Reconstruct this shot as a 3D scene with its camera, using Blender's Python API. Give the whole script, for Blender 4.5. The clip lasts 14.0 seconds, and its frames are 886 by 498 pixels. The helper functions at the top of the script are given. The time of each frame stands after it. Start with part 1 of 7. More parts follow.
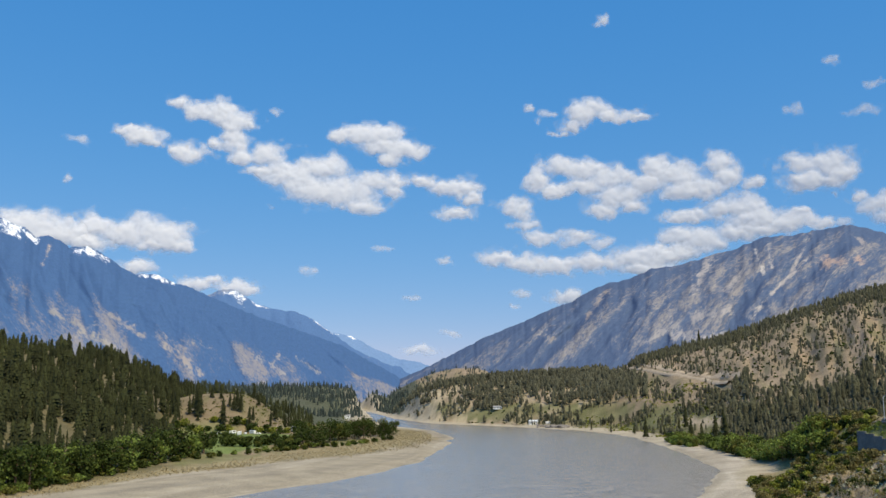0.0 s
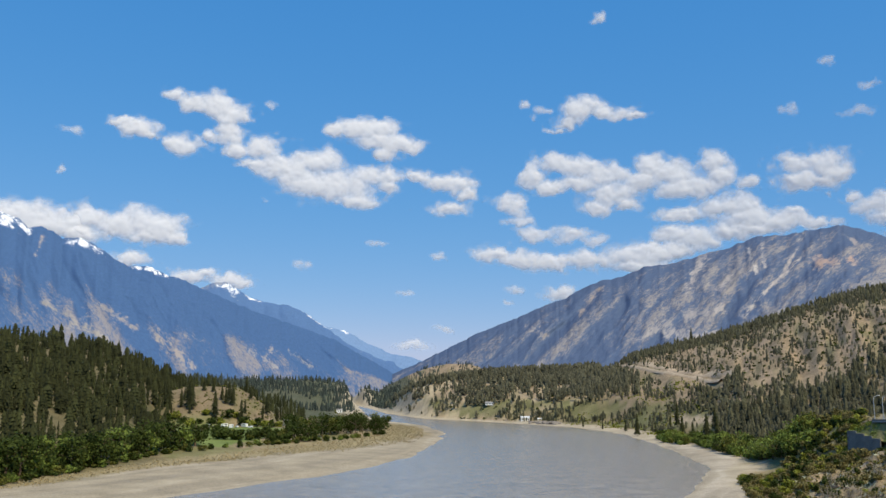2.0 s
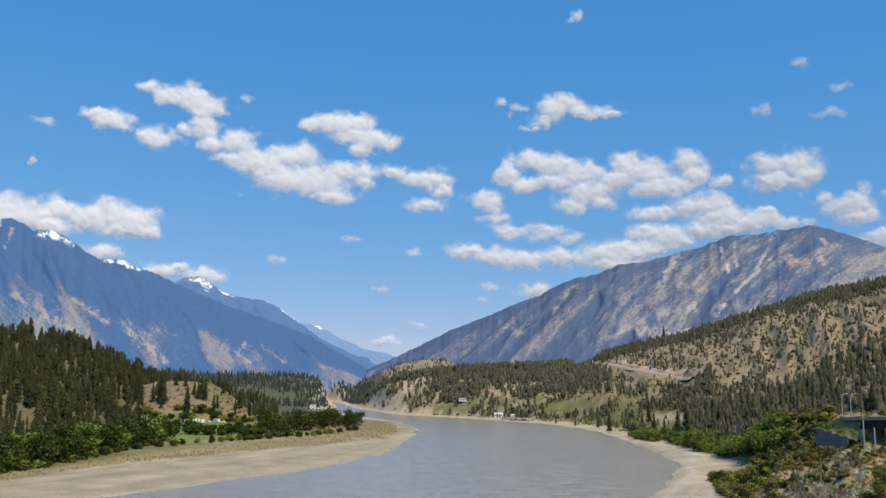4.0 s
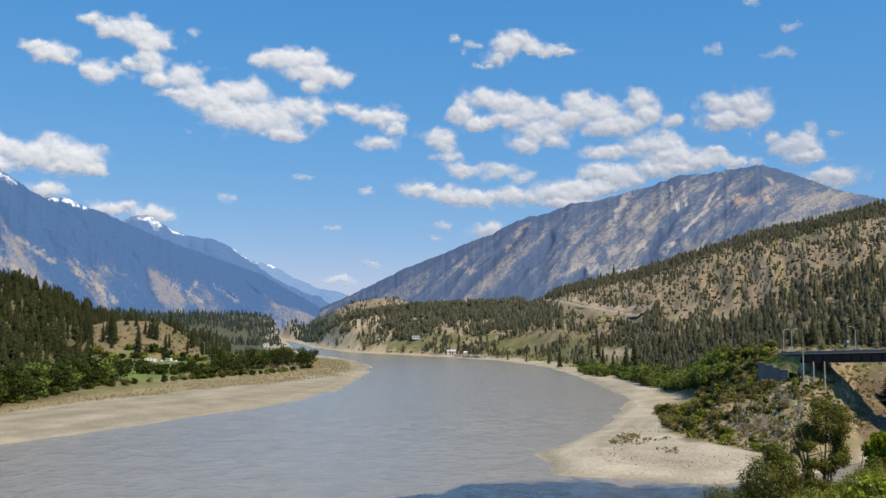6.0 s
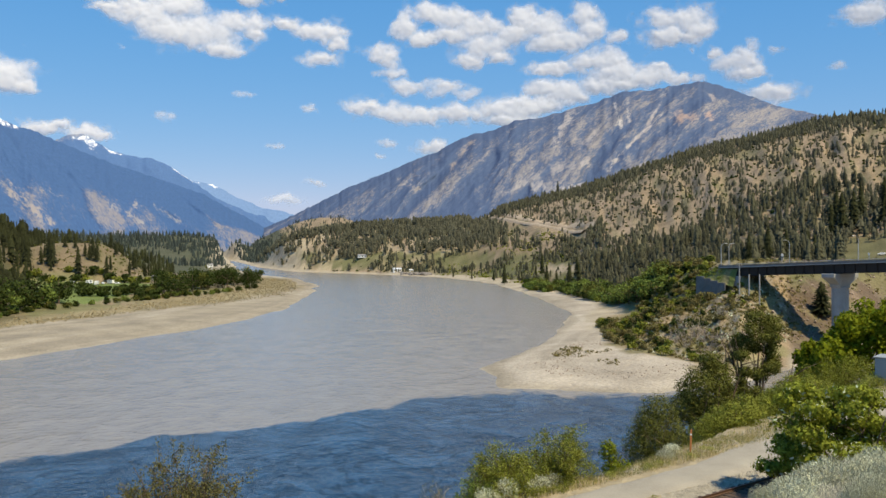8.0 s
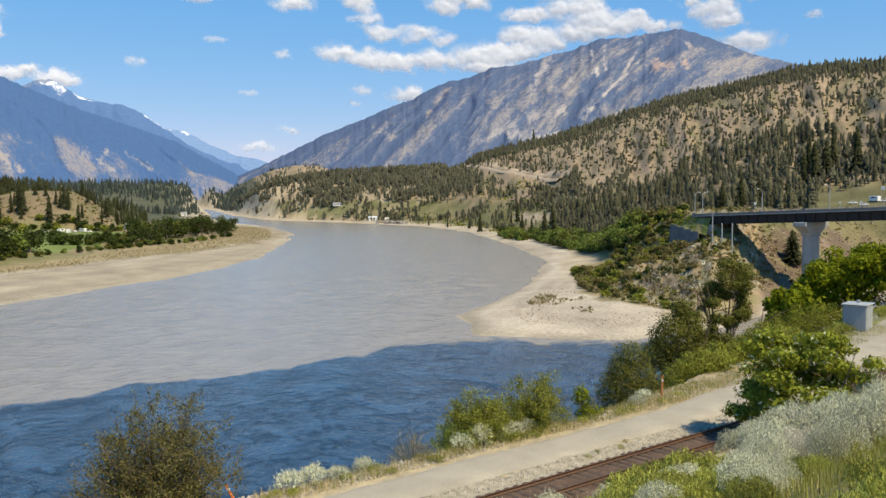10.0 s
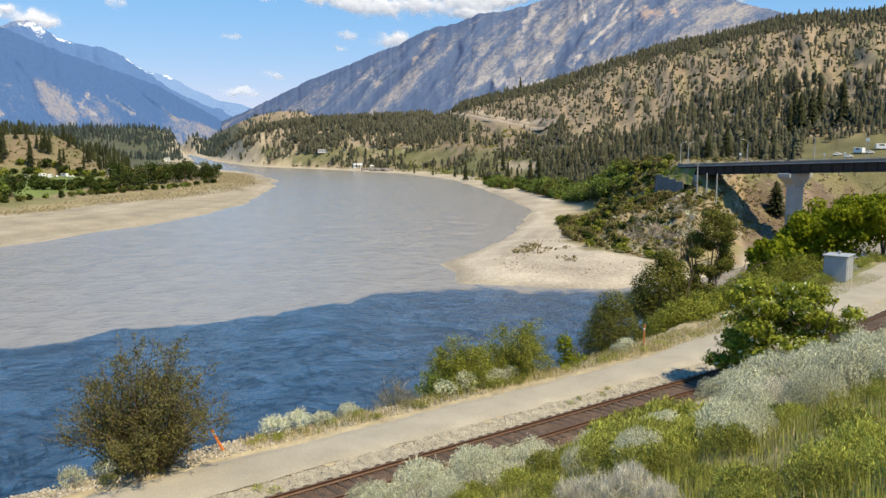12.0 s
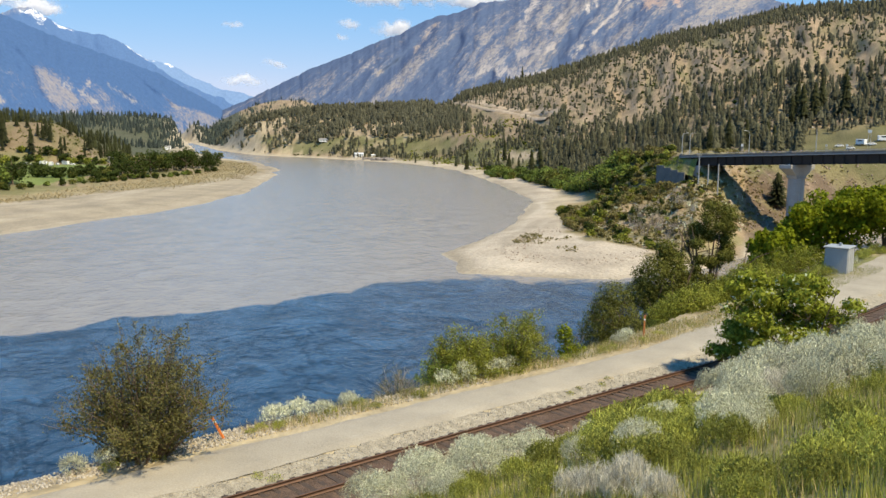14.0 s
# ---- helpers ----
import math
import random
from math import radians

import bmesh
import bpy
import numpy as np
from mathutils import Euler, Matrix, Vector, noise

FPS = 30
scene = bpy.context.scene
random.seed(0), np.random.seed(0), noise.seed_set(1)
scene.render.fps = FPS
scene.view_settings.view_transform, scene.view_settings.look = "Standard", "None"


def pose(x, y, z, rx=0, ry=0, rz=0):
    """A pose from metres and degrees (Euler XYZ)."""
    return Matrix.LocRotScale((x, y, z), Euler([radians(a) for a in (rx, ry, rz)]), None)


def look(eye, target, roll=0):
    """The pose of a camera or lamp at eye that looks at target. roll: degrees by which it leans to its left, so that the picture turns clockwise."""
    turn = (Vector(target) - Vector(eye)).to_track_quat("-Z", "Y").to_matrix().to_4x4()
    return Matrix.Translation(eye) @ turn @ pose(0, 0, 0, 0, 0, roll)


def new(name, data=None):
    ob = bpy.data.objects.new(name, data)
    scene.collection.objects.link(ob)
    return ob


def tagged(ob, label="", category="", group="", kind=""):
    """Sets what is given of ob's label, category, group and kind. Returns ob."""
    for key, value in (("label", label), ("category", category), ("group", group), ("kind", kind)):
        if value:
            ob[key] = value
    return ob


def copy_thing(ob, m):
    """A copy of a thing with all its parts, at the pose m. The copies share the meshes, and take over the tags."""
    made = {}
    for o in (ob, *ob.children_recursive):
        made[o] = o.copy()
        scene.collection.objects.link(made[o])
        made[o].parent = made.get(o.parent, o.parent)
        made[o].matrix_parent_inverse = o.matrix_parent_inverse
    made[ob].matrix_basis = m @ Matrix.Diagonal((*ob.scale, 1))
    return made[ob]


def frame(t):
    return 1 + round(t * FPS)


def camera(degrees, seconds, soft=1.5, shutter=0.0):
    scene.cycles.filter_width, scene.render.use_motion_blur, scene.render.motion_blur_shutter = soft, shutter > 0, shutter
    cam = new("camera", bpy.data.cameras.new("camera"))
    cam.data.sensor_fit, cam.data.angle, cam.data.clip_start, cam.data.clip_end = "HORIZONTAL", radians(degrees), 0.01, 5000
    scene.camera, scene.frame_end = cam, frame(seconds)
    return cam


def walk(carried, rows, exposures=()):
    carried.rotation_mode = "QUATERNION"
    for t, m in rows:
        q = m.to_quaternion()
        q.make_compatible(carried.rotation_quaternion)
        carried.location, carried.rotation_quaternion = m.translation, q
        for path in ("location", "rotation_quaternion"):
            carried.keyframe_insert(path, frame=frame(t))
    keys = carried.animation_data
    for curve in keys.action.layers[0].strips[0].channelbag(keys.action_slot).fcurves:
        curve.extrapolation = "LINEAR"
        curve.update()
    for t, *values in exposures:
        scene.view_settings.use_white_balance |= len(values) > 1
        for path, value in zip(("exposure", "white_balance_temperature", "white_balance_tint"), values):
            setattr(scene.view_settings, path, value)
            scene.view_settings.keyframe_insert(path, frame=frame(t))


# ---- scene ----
# ---------------------------------------------------------------- camera
cam = camera(52.86, 14.0)
EYE = Vector((0.0, 0.0, 38.0))      # eye above the river's surface, which is z = 0
ROWS = [  # seconds, yaw to the left, pitch up, lean to the right
    (0.0, 6.20, 9.29, 0.41), (0.5, 6.30, 8.96, 0.11), (1.0, 6.28, 8.94, -0.06), (1.5, 6.09, 8.94, -0.05),
    (2.0, 5.81, 9.00, -0.21), (2.5, 5.43, 8.99, -0.17), (5.0, 2.99, 8.05, -0.47), (5.5, 2.16, 6.05, -0.18),
    (6.0, 1.14, 4.85, -0.16), (6.5, 0.00, 3.86, -0.13), (7.0, -0.84, 2.91, 0.13), (7.5, -1.70, 0.92, 0.29),
    (8.0, -2.36, -0.42, 0.51), (10.5, -4.16, -4.62, 0.37), (11.0, -4.42, -5.67, 0.33), (11.5, -4.69, -6.75, 0.13),
    (12.0, -4.85, -7.08, -0.10), (12.5, -4.96, -7.32, -0.18), (13.0, -4.93, -7.57, -0.24), (13.5, -4.86, -7.66, -0.37),
    (14.0, -4.80, -7.74, -0.38)]


def heading(az, el):
    """Unit vector for an azimuth (degrees to the right of +y) and an elevation."""
    a, e = radians(az), radians(el)
    return Vector((math.sin(a) * math.cos(e), math.cos(a) * math.cos(e), math.sin(e)))


walk(cam, [(t, look(EYE, EYE + heading(-yaw, pitch), -lean)) for t, yaw, pitch, lean in ROWS],
     [(0.0, -0.02, 6500, 10), (5.0, 0.0, 6600, 10), (8.0, 0.12, 6850, 10), (11.0, 0.34, 6950, 10), (14.0, 0.40, 6950, 10)])

# ---------------------------------------------------------------- light
SUN_AZ, SUN_EL = 138.0, 56.0        # high on the right, a little behind the camera
world = bpy.data.worlds.new("sky")
scene.world = world
world.use_nodes = True
wn = world.node_tree.nodes
wl = world.node_tree.links
sky = wn.new("ShaderNodeTexSky")
sky.sky_type = "NISHITA"
sky.sun_disc = False
sky.sun_elevation = radians(SUN_EL)
sky.sun_rotation = radians(SUN_AZ)
sky.altitude = 200.0
sky.air_density = 1.0
sky.dust_density = 0.0
sky.ozone_density = 4.2
wn["Background"].inputs["Strength"].default_value = 0.13
vivid = wn.new("ShaderNodeHueSaturation")
vivid.inputs["Saturation"].default_value = 1.24
wl.new(sky.outputs["Color"], vivid.inputs["Color"])
tint = wn.new("ShaderNodeVectorMath")
tint.operation = "MULTIPLY"
tint.inputs[1].default_value = (0.86, 0.96, 1.05)
wl.new(vivid.outputs["Color"], tint.inputs[0])
# summer haze: the bright band over the horizon is held back, channel by channel
apart, joined = wn.new("ShaderNodeSeparateColor"), wn.new("ShaderNodeCombineColor")
wl.new(tint.outputs[0], apart.inputs[0])
for key, gain, power in (("Red", 0.610, 0.76), ("Green", 0.565, 0.45), ("Blue", 0.765, 0.27)):
    low, bend, high = (wn.new("ShaderNodeMath") for _ in range(3))
    low.operation = high.operation = "MULTIPLY"
    bend.operation = "POWER"
    low.inputs[1].default_value, bend.inputs[1].default_value, high.inputs[1].default_value = 0.13, power, gain / 0.13
    wl.new(apart.outputs[key], low.inputs[0])
    wl.new(low.outputs[0], bend.inputs[0])
    wl.new(bend.outputs[0], high.inputs[0])
    wl.new(high.outputs[0], joined.inputs[key])
wl.new(joined.outputs[0], wn["Background"].inputs["Color"])
sun_data = bpy.data.lights.new("sun", "SUN")
sun_data.energy = 4.7
sun_data.angle = radians(0.5)
sun_data.color = (1.0, 0.875, 0.62)
sun = new("sun", sun_data)
sun.matrix_world = look(EYE + heading(SUN_AZ, SUN_EL) * 300.0, EYE)
tagged(sun, kind="structure")

# ---------------------------------------------------------------- noise and mesh helpers
def hash2(ix, iy, seed):
    h = (ix.astype(np.int64) * 374761393 + iy.astype(np.int64) * 668265263 + seed * 974634777) & 0xFFFFFFFF
    h = ((h ^ (h >> 13)) * 1274126177) & 0xFFFFFFFF
    return ((h ^ (h >> 16)) & 0xFFFF) / 65535.0


def vnoise(x, y, seed=0):
    """Smooth value noise, 0 to 1."""
    x, y = np.asarray(x, float), np.asarray(y, float)
    ix, iy = np.floor(x), np.floor(y)
    fx, fy = x - ix, y - iy
    fx, fy = fx * fx * (3 - 2 * fx), fy * fy * (3 - 2 * fy)
    a, b = hash2(ix, iy, seed), hash2(ix + 1, iy, seed)
    c, d = hash2(ix, iy + 1, seed), hash2(ix + 1, iy + 1, seed)
    return (a + (b - a) * fx) * (1 - fy) + (c + (d - c) * fx) * fy


def fbm(x, y, octaves=4, seed=0, gain=0.5):
    """Fractal noise, about -1 to 1."""
    total, amp, norm = 0.0, 1.0, 0.0
    for k in range(octaves):
        total = total + amp * (vnoise(x * 2 ** k + 17.3 * k, y * 2 ** k - 9.1 * k, seed + k) * 2 - 1)
        norm += amp
        amp *= gain
    return total / norm


def smooth(a, b, x):
    t = np.clip((np.asarray(x, float) - a) / (b - a), 0, 1)
    return t * t * (3 - 2 * t)


def build(name, verts, faces, material, parent=None, label="", soft=False, attrs=None, colors=None):
    """One mesh object from arrays: verts (n, 3), faces (m, 3 or 4)."""
    verts, faces = np.asarray(verts, np.float32), np.asarray(faces, np.int32)
    me = bpy.data.meshes.new(name)
    k = faces.shape[1]
    me.vertices.add(len(verts))
    me.vertices.foreach_set("co", verts.ravel())
    me.loops.add(faces.size)
    me.loops.foreach_set("vertex_index", faces.ravel())
    me.polygons.add(len(faces))
    me.polygons.foreach_set("loop_start", np.arange(0, faces.size, k, dtype=np.int32))
    if soft:
        me.polygons.foreach_set("use_smooth", np.ones(len(faces), bool))
    for key, values in (attrs or {}).items():
        me.attributes.new(key, "FLOAT", "POINT").data.foreach_set("value", np.asarray(values, np.float32))
    if colors is not None:
        rgba = np.ones((len(verts), 4), np.float32)
        rgba[:, :3] = colors
        me.attributes.new("tone", "FLOAT_COLOR", "POINT").data.foreach_set("color", rgba.ravel())
    me.update(calc_edges=True)
    me.validate()
    if material:
        me.materials.append(material)
    ob = new(name, me)
    if parent:
        ob.parent = parent
    if label:
        tagged(ob, label=label)
    return ob


def part(name, bm, material, parent=None, label="", soft=False):
    """Links a bmesh as one mesh object under a thing or a part."""
    me = bpy.data.meshes.new(name)
    bm.to_mesh(me)
    bm.free()
    if soft:
        for p in me.polygons:
            p.use_smooth = True
    if material:
        me.materials.append(material)
    ob = new(name, me)
    if parent:
        ob.parent = parent
    if label:
        tagged(ob, label=label)
    return ob


def thing(name, m, label, category, group="", kind=""):
    """An Empty at a thing's base, which parents its parts."""
    ob = new(name)
    ob.empty_display_size = 0.2
    ob.matrix_world = m
    return tagged(ob, label, category, group, kind)


def box(bm, size, at=(0, 0, 0), turn=None, bevel=0.0):
    """A box of that size, centred on at, with bevelled edges."""
    m = Matrix.Translation(at) @ (turn or Matrix.Identity(4)) @ Matrix.Diagonal((*size, 1))
    made = bmesh.ops.create_cube(bm, size=1.0, matrix=m)["verts"]
    if bevel:
        edges = list({e for v in made for e in v.link_edges})
        bmesh.ops.bevel(bm, geom=edges, offset=bevel, segments=1, affect="EDGES")
    return bm


def tube(bm, points, radii, sides=8):
    """A tapering tube through points."""
    rings = []
    points = [Vector(p) for p in points]
    for k, p in enumerate(points):
        along = (points[min(k + 1, len(points) - 1)] - points[max(k - 1, 0)]).normalized()
        side = along.orthogonal().normalized()
        other = along.cross(side)
        rings.append([bm.verts.new(p + (side * math.cos(a) + other * math.sin(a)) * radii[k])
                      for a in (2 * math.pi * j / sides for j in range(sides))])
    for lower, upper in zip(rings, rings[1:]):
        # keep the rings aligned
        shift = min(range(sides), key=lambda s: (upper[s].co - lower[0].co).length)
        for j in range(sides):
            bm.faces.new((lower[j], lower[(j + 1) % sides], upper[(j + 1 + shift) % sides], upper[(j + shift) % sides]))
    bm.faces.new(rings[0][::-1])
    bm.faces.new(rings[-1])
    return bm


# ---------------------------------------------------------------- materials
def mat(name, base=(0.5, 0.5, 0.5), rough=0.7, metal=0.0, spread=0.25, scale=4.0, fine=40.0, bump=0.0, bump_scale=30.0,
        tone=False, var=False, spec=0.3, translucent=0.0, island=0.0, each=0.0):
    """A surface with colour variation at two scales and relief. tone: base colour from the mesh's attribute of that name."""
    m = bpy.data.materials.new(name)
    m.use_nodes = True
    n, l = m.node_tree.nodes, m.node_tree.links
    b = n["Principled BSDF"]
    b.inputs["Roughness"].default_value = rough
    b.inputs["Metallic"].default_value = metal
    b.inputs["Specular IOR Level"].default_value = spec
    at = n.new("ShaderNodeTexCoord")
    n1, n2 = n.new("ShaderNodeTexNoise"), n.new("ShaderNodeTexNoise")
    for node, s in ((n1, scale), (n2, fine)):
        node.inputs["Scale"].default_value = s
        node.inputs["Detail"].default_value = 5.0
        l.new(at.outputs["Object"], node.inputs["Vector"])
    add = n.new("ShaderNodeMath")
    add.operation = "ADD"
    l.new(n1.outputs["Fac"], add.inputs[0])
    l.new(n2.outputs["Fac"], add.inputs[1])
    ramp = n.new("ShaderNodeMapRange")
    ramp.inputs["From Min"].default_value, ramp.inputs["From Max"].default_value = 0.6, 1.4
    ramp.inputs["To Min"].default_value, ramp.inputs["To Max"].default_value = 1.0 - spread, 1.0 + spread
    l.new(add.outputs[0], ramp.inputs["Value"])
    factor = ramp.outputs["Result"]
    if var or island:
        extra = n.new("ShaderNodeMapRange")
        extra.inputs["To Min"].default_value, extra.inputs["To Max"].default_value = 1.0 - (island or 0.35), 1.0 + (island or 0.35)
        if var:
            src = n.new("ShaderNodeAttribute")
            src.attribute_name = "var"
            l.new(src.outputs["Fac"], extra.inputs["Value"])
        else:
            src = n.new("ShaderNodeNewGeometry")
            l.new(src.outputs["Random Per Island"], extra.inputs["Value"])
        mul = n.new("ShaderNodeMath")
        mul.operation = "MULTIPLY"
        l.new(factor, mul.inputs[0])
        l.new(extra.outputs["Result"], mul.inputs[1])
        factor = mul.outputs[0]
    if each:
        own, spread_of, times = n.new("ShaderNodeObjectInfo"), n.new("ShaderNodeMapRange"), n.new("ShaderNodeMath")
        spread_of.inputs["To Min"].default_value, spread_of.inputs["To Max"].default_value = 1.0 - each, 1.0 + each
        l.new(own.outputs["Random"], spread_of.inputs["Value"])
        times.operation = "MULTIPLY"
        l.new(factor, times.inputs[0])
        l.new(spread_of.outputs["Result"], times.inputs[1])
        factor = times.outputs[0]
    mix = n.new("ShaderNodeVectorMath")
    mix.operation = "SCALE"
    if tone:
        col = n.new("ShaderNodeAttribute")
        col.attribute_name = "tone"
        l.new(col.outputs["Color"], mix.inputs[0])
    else:
        mix.inputs[0].default_value = base[:3]
    l.new(factor, mix.inputs["Scale"])
    l.new(mix.outputs[0], b.inputs["Base Color"])
    if bump:
        n3, bm = n.new("ShaderNodeTexNoise"), n.new("ShaderNodeBump")
        n3.inputs["Scale"].default_value = bump_scale
        n3.inputs["Detail"].default_value = 4.0
        l.new(at.outputs["Object"], n3.inputs["Vector"])
        bm.inputs["Strength"].default_value = min(1.0, bump)
        bm.inputs["Distance"].default_value = 1.0 / bump_scale
        l.new(n3.outputs["Fac"], bm.inputs["Height"])
        l.new(bm.outputs["Normal"], b.inputs["Normal"])
    if translucent:
        tr, sh = n.new("ShaderNodeBsdfTranslucent"), n.new("ShaderNodeMixShader")
        l.new(mix.outputs[0], tr.inputs["Color"])
        sh.inputs["Fac"].default_value = translucent
        l.new(b.outputs[0], sh.inputs[1])
        l.new(tr.outputs[0], sh.inputs[2])
        l.new(sh.outputs[0], n["Material Output"].inputs["Surface"])
    return m


GROUND = mat("soil_and_grass", tone=True, rough=0.95, spread=0.35, scale=0.06, fine=1.1, bump=0.5, bump_scale=0.7, spec=0.1)
CONIFER = mat("conifer_needles", (0.030, 0.034, 0.012), rough=0.85, spread=0.4, scale=0.2, fine=2.0, var=True, spec=0.15)
# bluer and lighter than the near conifers: distance haze put into the needle colour
HAZED_CONIFER = mat("hazed_conifer_needles", (0.040, 0.052, 0.046), rough=0.85, spread=0.4, scale=0.1, fine=1.0, var=True, spec=0.1)
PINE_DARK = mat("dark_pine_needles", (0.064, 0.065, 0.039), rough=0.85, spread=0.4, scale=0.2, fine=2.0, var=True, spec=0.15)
# paler, greyer green than the near conifers, partly in place of haze
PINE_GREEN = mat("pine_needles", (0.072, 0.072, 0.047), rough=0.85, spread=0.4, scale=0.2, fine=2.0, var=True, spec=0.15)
BARK = mat("bark", (0.16, 0.11, 0.075), rough=0.9, spread=0.35, scale=2.0, fine=12.0, bump=0.8, bump_scale=9.0)
LEAF_DARK = mat("dark_green_leaves", (0.048, 0.066, 0.014), rough=0.65, island=0.45, translucent=0.25, spec=0.08)
LEAF_TREE = mat("dull_olive_leaves", (0.125, 0.13, 0.030), rough=0.75, island=0.5, translucent=0.25, spec=0.04)
LEAF_BRIGHT = mat("bright_green_leaves", (0.185, 0.215, 0.012), rough=0.6, island=0.4, translucent=0.35, spec=0.08)
LEAF_OLIVE = mat("olive_leaves", (0.225, 0.24, 0.04), rough=0.65, island=0.45, translucent=0.3, spec=0.08)
LEAF_BUSH = mat("dull_brown_green_leaves", (0.135, 0.125, 0.045), rough=0.75, island=0.4, translucent=0.2, spec=0.05)
LEAF_FRESH = mat("fresh_green_leaves", (0.165, 0.215, 0.045), rough=0.6, island=0.45, translucent=0.3, spec=0.08)
LEAF_BROWN = mat("brownish_olive_leaves", (0.185, 0.16, 0.06), rough=0.7, island=0.5, translucent=0.25, spec=0.08)
SAGE = mat("grey_green_brush", (0.52, 0.53, 0.385), rough=0.85, island=0.32, each=0.25, translucent=0.06, spec=0.06)
REED = mat("pale_reeds", (0.40, 0.33, 0.19), rough=0.85, island=0.3, translucent=0.3, spec=0.1)
STALK = mat("bleached_stalks", (0.56, 0.53, 0.43), rough=0.85, island=0.3, translucent=0.2, spec=0.1)
STRAW = mat("dry_straw", (0.52, 0.42, 0.22), rough=0.8, island=0.4, translucent=0.2, spec=0.1)
GRASS = mat("green_grass", (0.30, 0.315, 0.068), each=0.3, rough=0.7, island=0.6, translucent=0.3, spec=0.15)
CONCRETE = mat("weathered_concrete", (0.34, 0.34, 0.33), rough=0.85, spread=0.18, scale=0.3, fine=3.0, bump=0.3, bump_scale=6.0)
# darker copy of CONCRETE with shade put into its colour, for faces turned from the sun
WALL_SHADED = mat("shaded_concrete", (0.17, 0.168, 0.16), rough=0.9, spread=0.35, scale=0.4, fine=3.0, bump=0.3, bump_scale=6.0)
STEEL_DARK = mat("dark_weathering_steel", (0.022, 0.019, 0.018), rough=0.6, spread=0.3, scale=0.3, fine=4.0)
GALVANISED = mat("galvanised_steel", (0.5, 0.51, 0.52), rough=0.45, metal=0.7, spread=0.12, scale=1.0, fine=8.0)
RAIL_STEEL = mat("rusty_rail_steel", (0.13, 0.075, 0.05), rough=0.55, metal=0.4, spread=0.3, scale=3.0, fine=30.0)
TIE_WOOD = mat("creosoted_timber", (0.072, 0.052, 0.04), rough=0.9, spread=0.4, scale=2.0, fine=25.0, bump=0.6, bump_scale=20.0)
GRAVEL = mat("pale_gravel", (0.345, 0.31, 0.245), rough=0.95, spread=0.22, scale=0.5, fine=14.0, bump=0.6, bump_scale=16.0)
BALLAST = mat("crushed_stone", (0.33, 0.295, 0.225), rough=0.95, spread=0.5, scale=3.0, fine=18.0, bump=1.0, bump_scale=10.0)
PAINT_GREY = mat("pale_grey_paint", (0.62, 0.64, 0.66), rough=0.5, spread=0.08, scale=1.0, fine=9.0)
PAINT_CABINET = mat("cabinet_paint", (0.33, 0.35, 0.365), rough=0.5, spread=0.12, scale=1.0, fine=9.0)
PAINT_WHITE = mat("white_paint", (0.8, 0.8, 0.78), rough=0.5, spread=0.06, scale=1.0, fine=8.0)
PAINT_ORANGE = mat("orange_plastic", (0.75, 0.22, 0.06), rough=0.5, spread=0.15, scale=4.0, fine=20.0)
ASPHALT = mat("worn_asphalt", (0.11, 0.11, 0.115), rough=0.9, spread=0.2, scale=0.2, fine=4.0)
GLASS_DARK = mat("dark_window_glass", (0.02, 0.025, 0.03), rough=0.08, spread=0.05, spec=0.6)
ROOF = mat("grey_roofing", (0.3, 0.29, 0.28), rough=0.8, spread=0.2, scale=1.0, fine=8.0)
DRIFTWOOD = mat("dead_grey_wood", (0.32, 0.27, 0.22), rough=0.9, spread=0.3, scale=2.0, fine=14.0)

# ---------------------------------------------------------------- lie of the land
# the river, silty arm coming from the distance, clear arm from under the bridge
RIGHT_SHORE = [(-500, 2450), (-247, 1485), (-168, 1249), (-112, 1161), (-73, 1123), (-10, 1038), (38, 964), (74, 841), (87, 668),
               (90, 574), (85, 481), (78, 425), (57, 353), (34, 293), (23, 267), (25, 251), (23, 230), (42, 224), (64, 218),
               (95, 236), (125, 270), (150, 296), (200, 330), (320, 385), (900, 520)]
LEFT_SHORE = [(-900, -200), (-400, 60), (-200, 200), (-141, 287), (-131, 305), (-117, 349), (-95, 395), (-81, 454), (-70, 530),
              (-68, 611), (-73, 700), (-81, 811), (-118, 974), (-174, 1090), (-245, 1321), (-461, 2324), (-560, 2500)]
RIVER = np.array(RIGHT_SHORE + [(900, -400), (-900, -400)] + LEFT_SHORE, float)

# the railway on its bench below the eye
TRACK_AT = np.array((4.415, 37.15))
ALONG = np.array((0.8206, 0.5715))
ACROSS = np.array((-0.5715, 0.8206))
TRACK_Z = 25.0


def track_uv(x, y):
    """Distance from the far rail towards the river, and along the line, which bends away to the right."""
    u = (x - TRACK_AT[0]) * ACROSS[0] + (y - TRACK_AT[1]) * ACROSS[1]
    s = (x - TRACK_AT[0]) * ALONG[0] + (y - TRACK_AT[1]) * ALONG[1]
    bend = 0.0021 * np.clip(s - 15.0, 0, 80.0) ** 2
    return u - bend, s


def track_point(u, s, z=TRACK_Z):
    bend = 0.0021 * min(max(s - 15.0, 0.0), 80.0) ** 2
    p = TRACK_AT + ALONG * s + ACROSS * (u + bend)
    return Vector((p[0], p[1], z))


BRIDGE_LEFT = Vector((127.7, 349.4, 27.6))
BRIDGE_RIGHT = Vector((197.0, 226.4, 34.2))
BRIDGE_DIR = (BRIDGE_RIGHT - BRIDGE_LEFT).to_2d().normalized()
BRIDGE_SIDE = Vector((-BRIDGE_DIR.y, BRIDGE_DIR.x))     # away from the eye


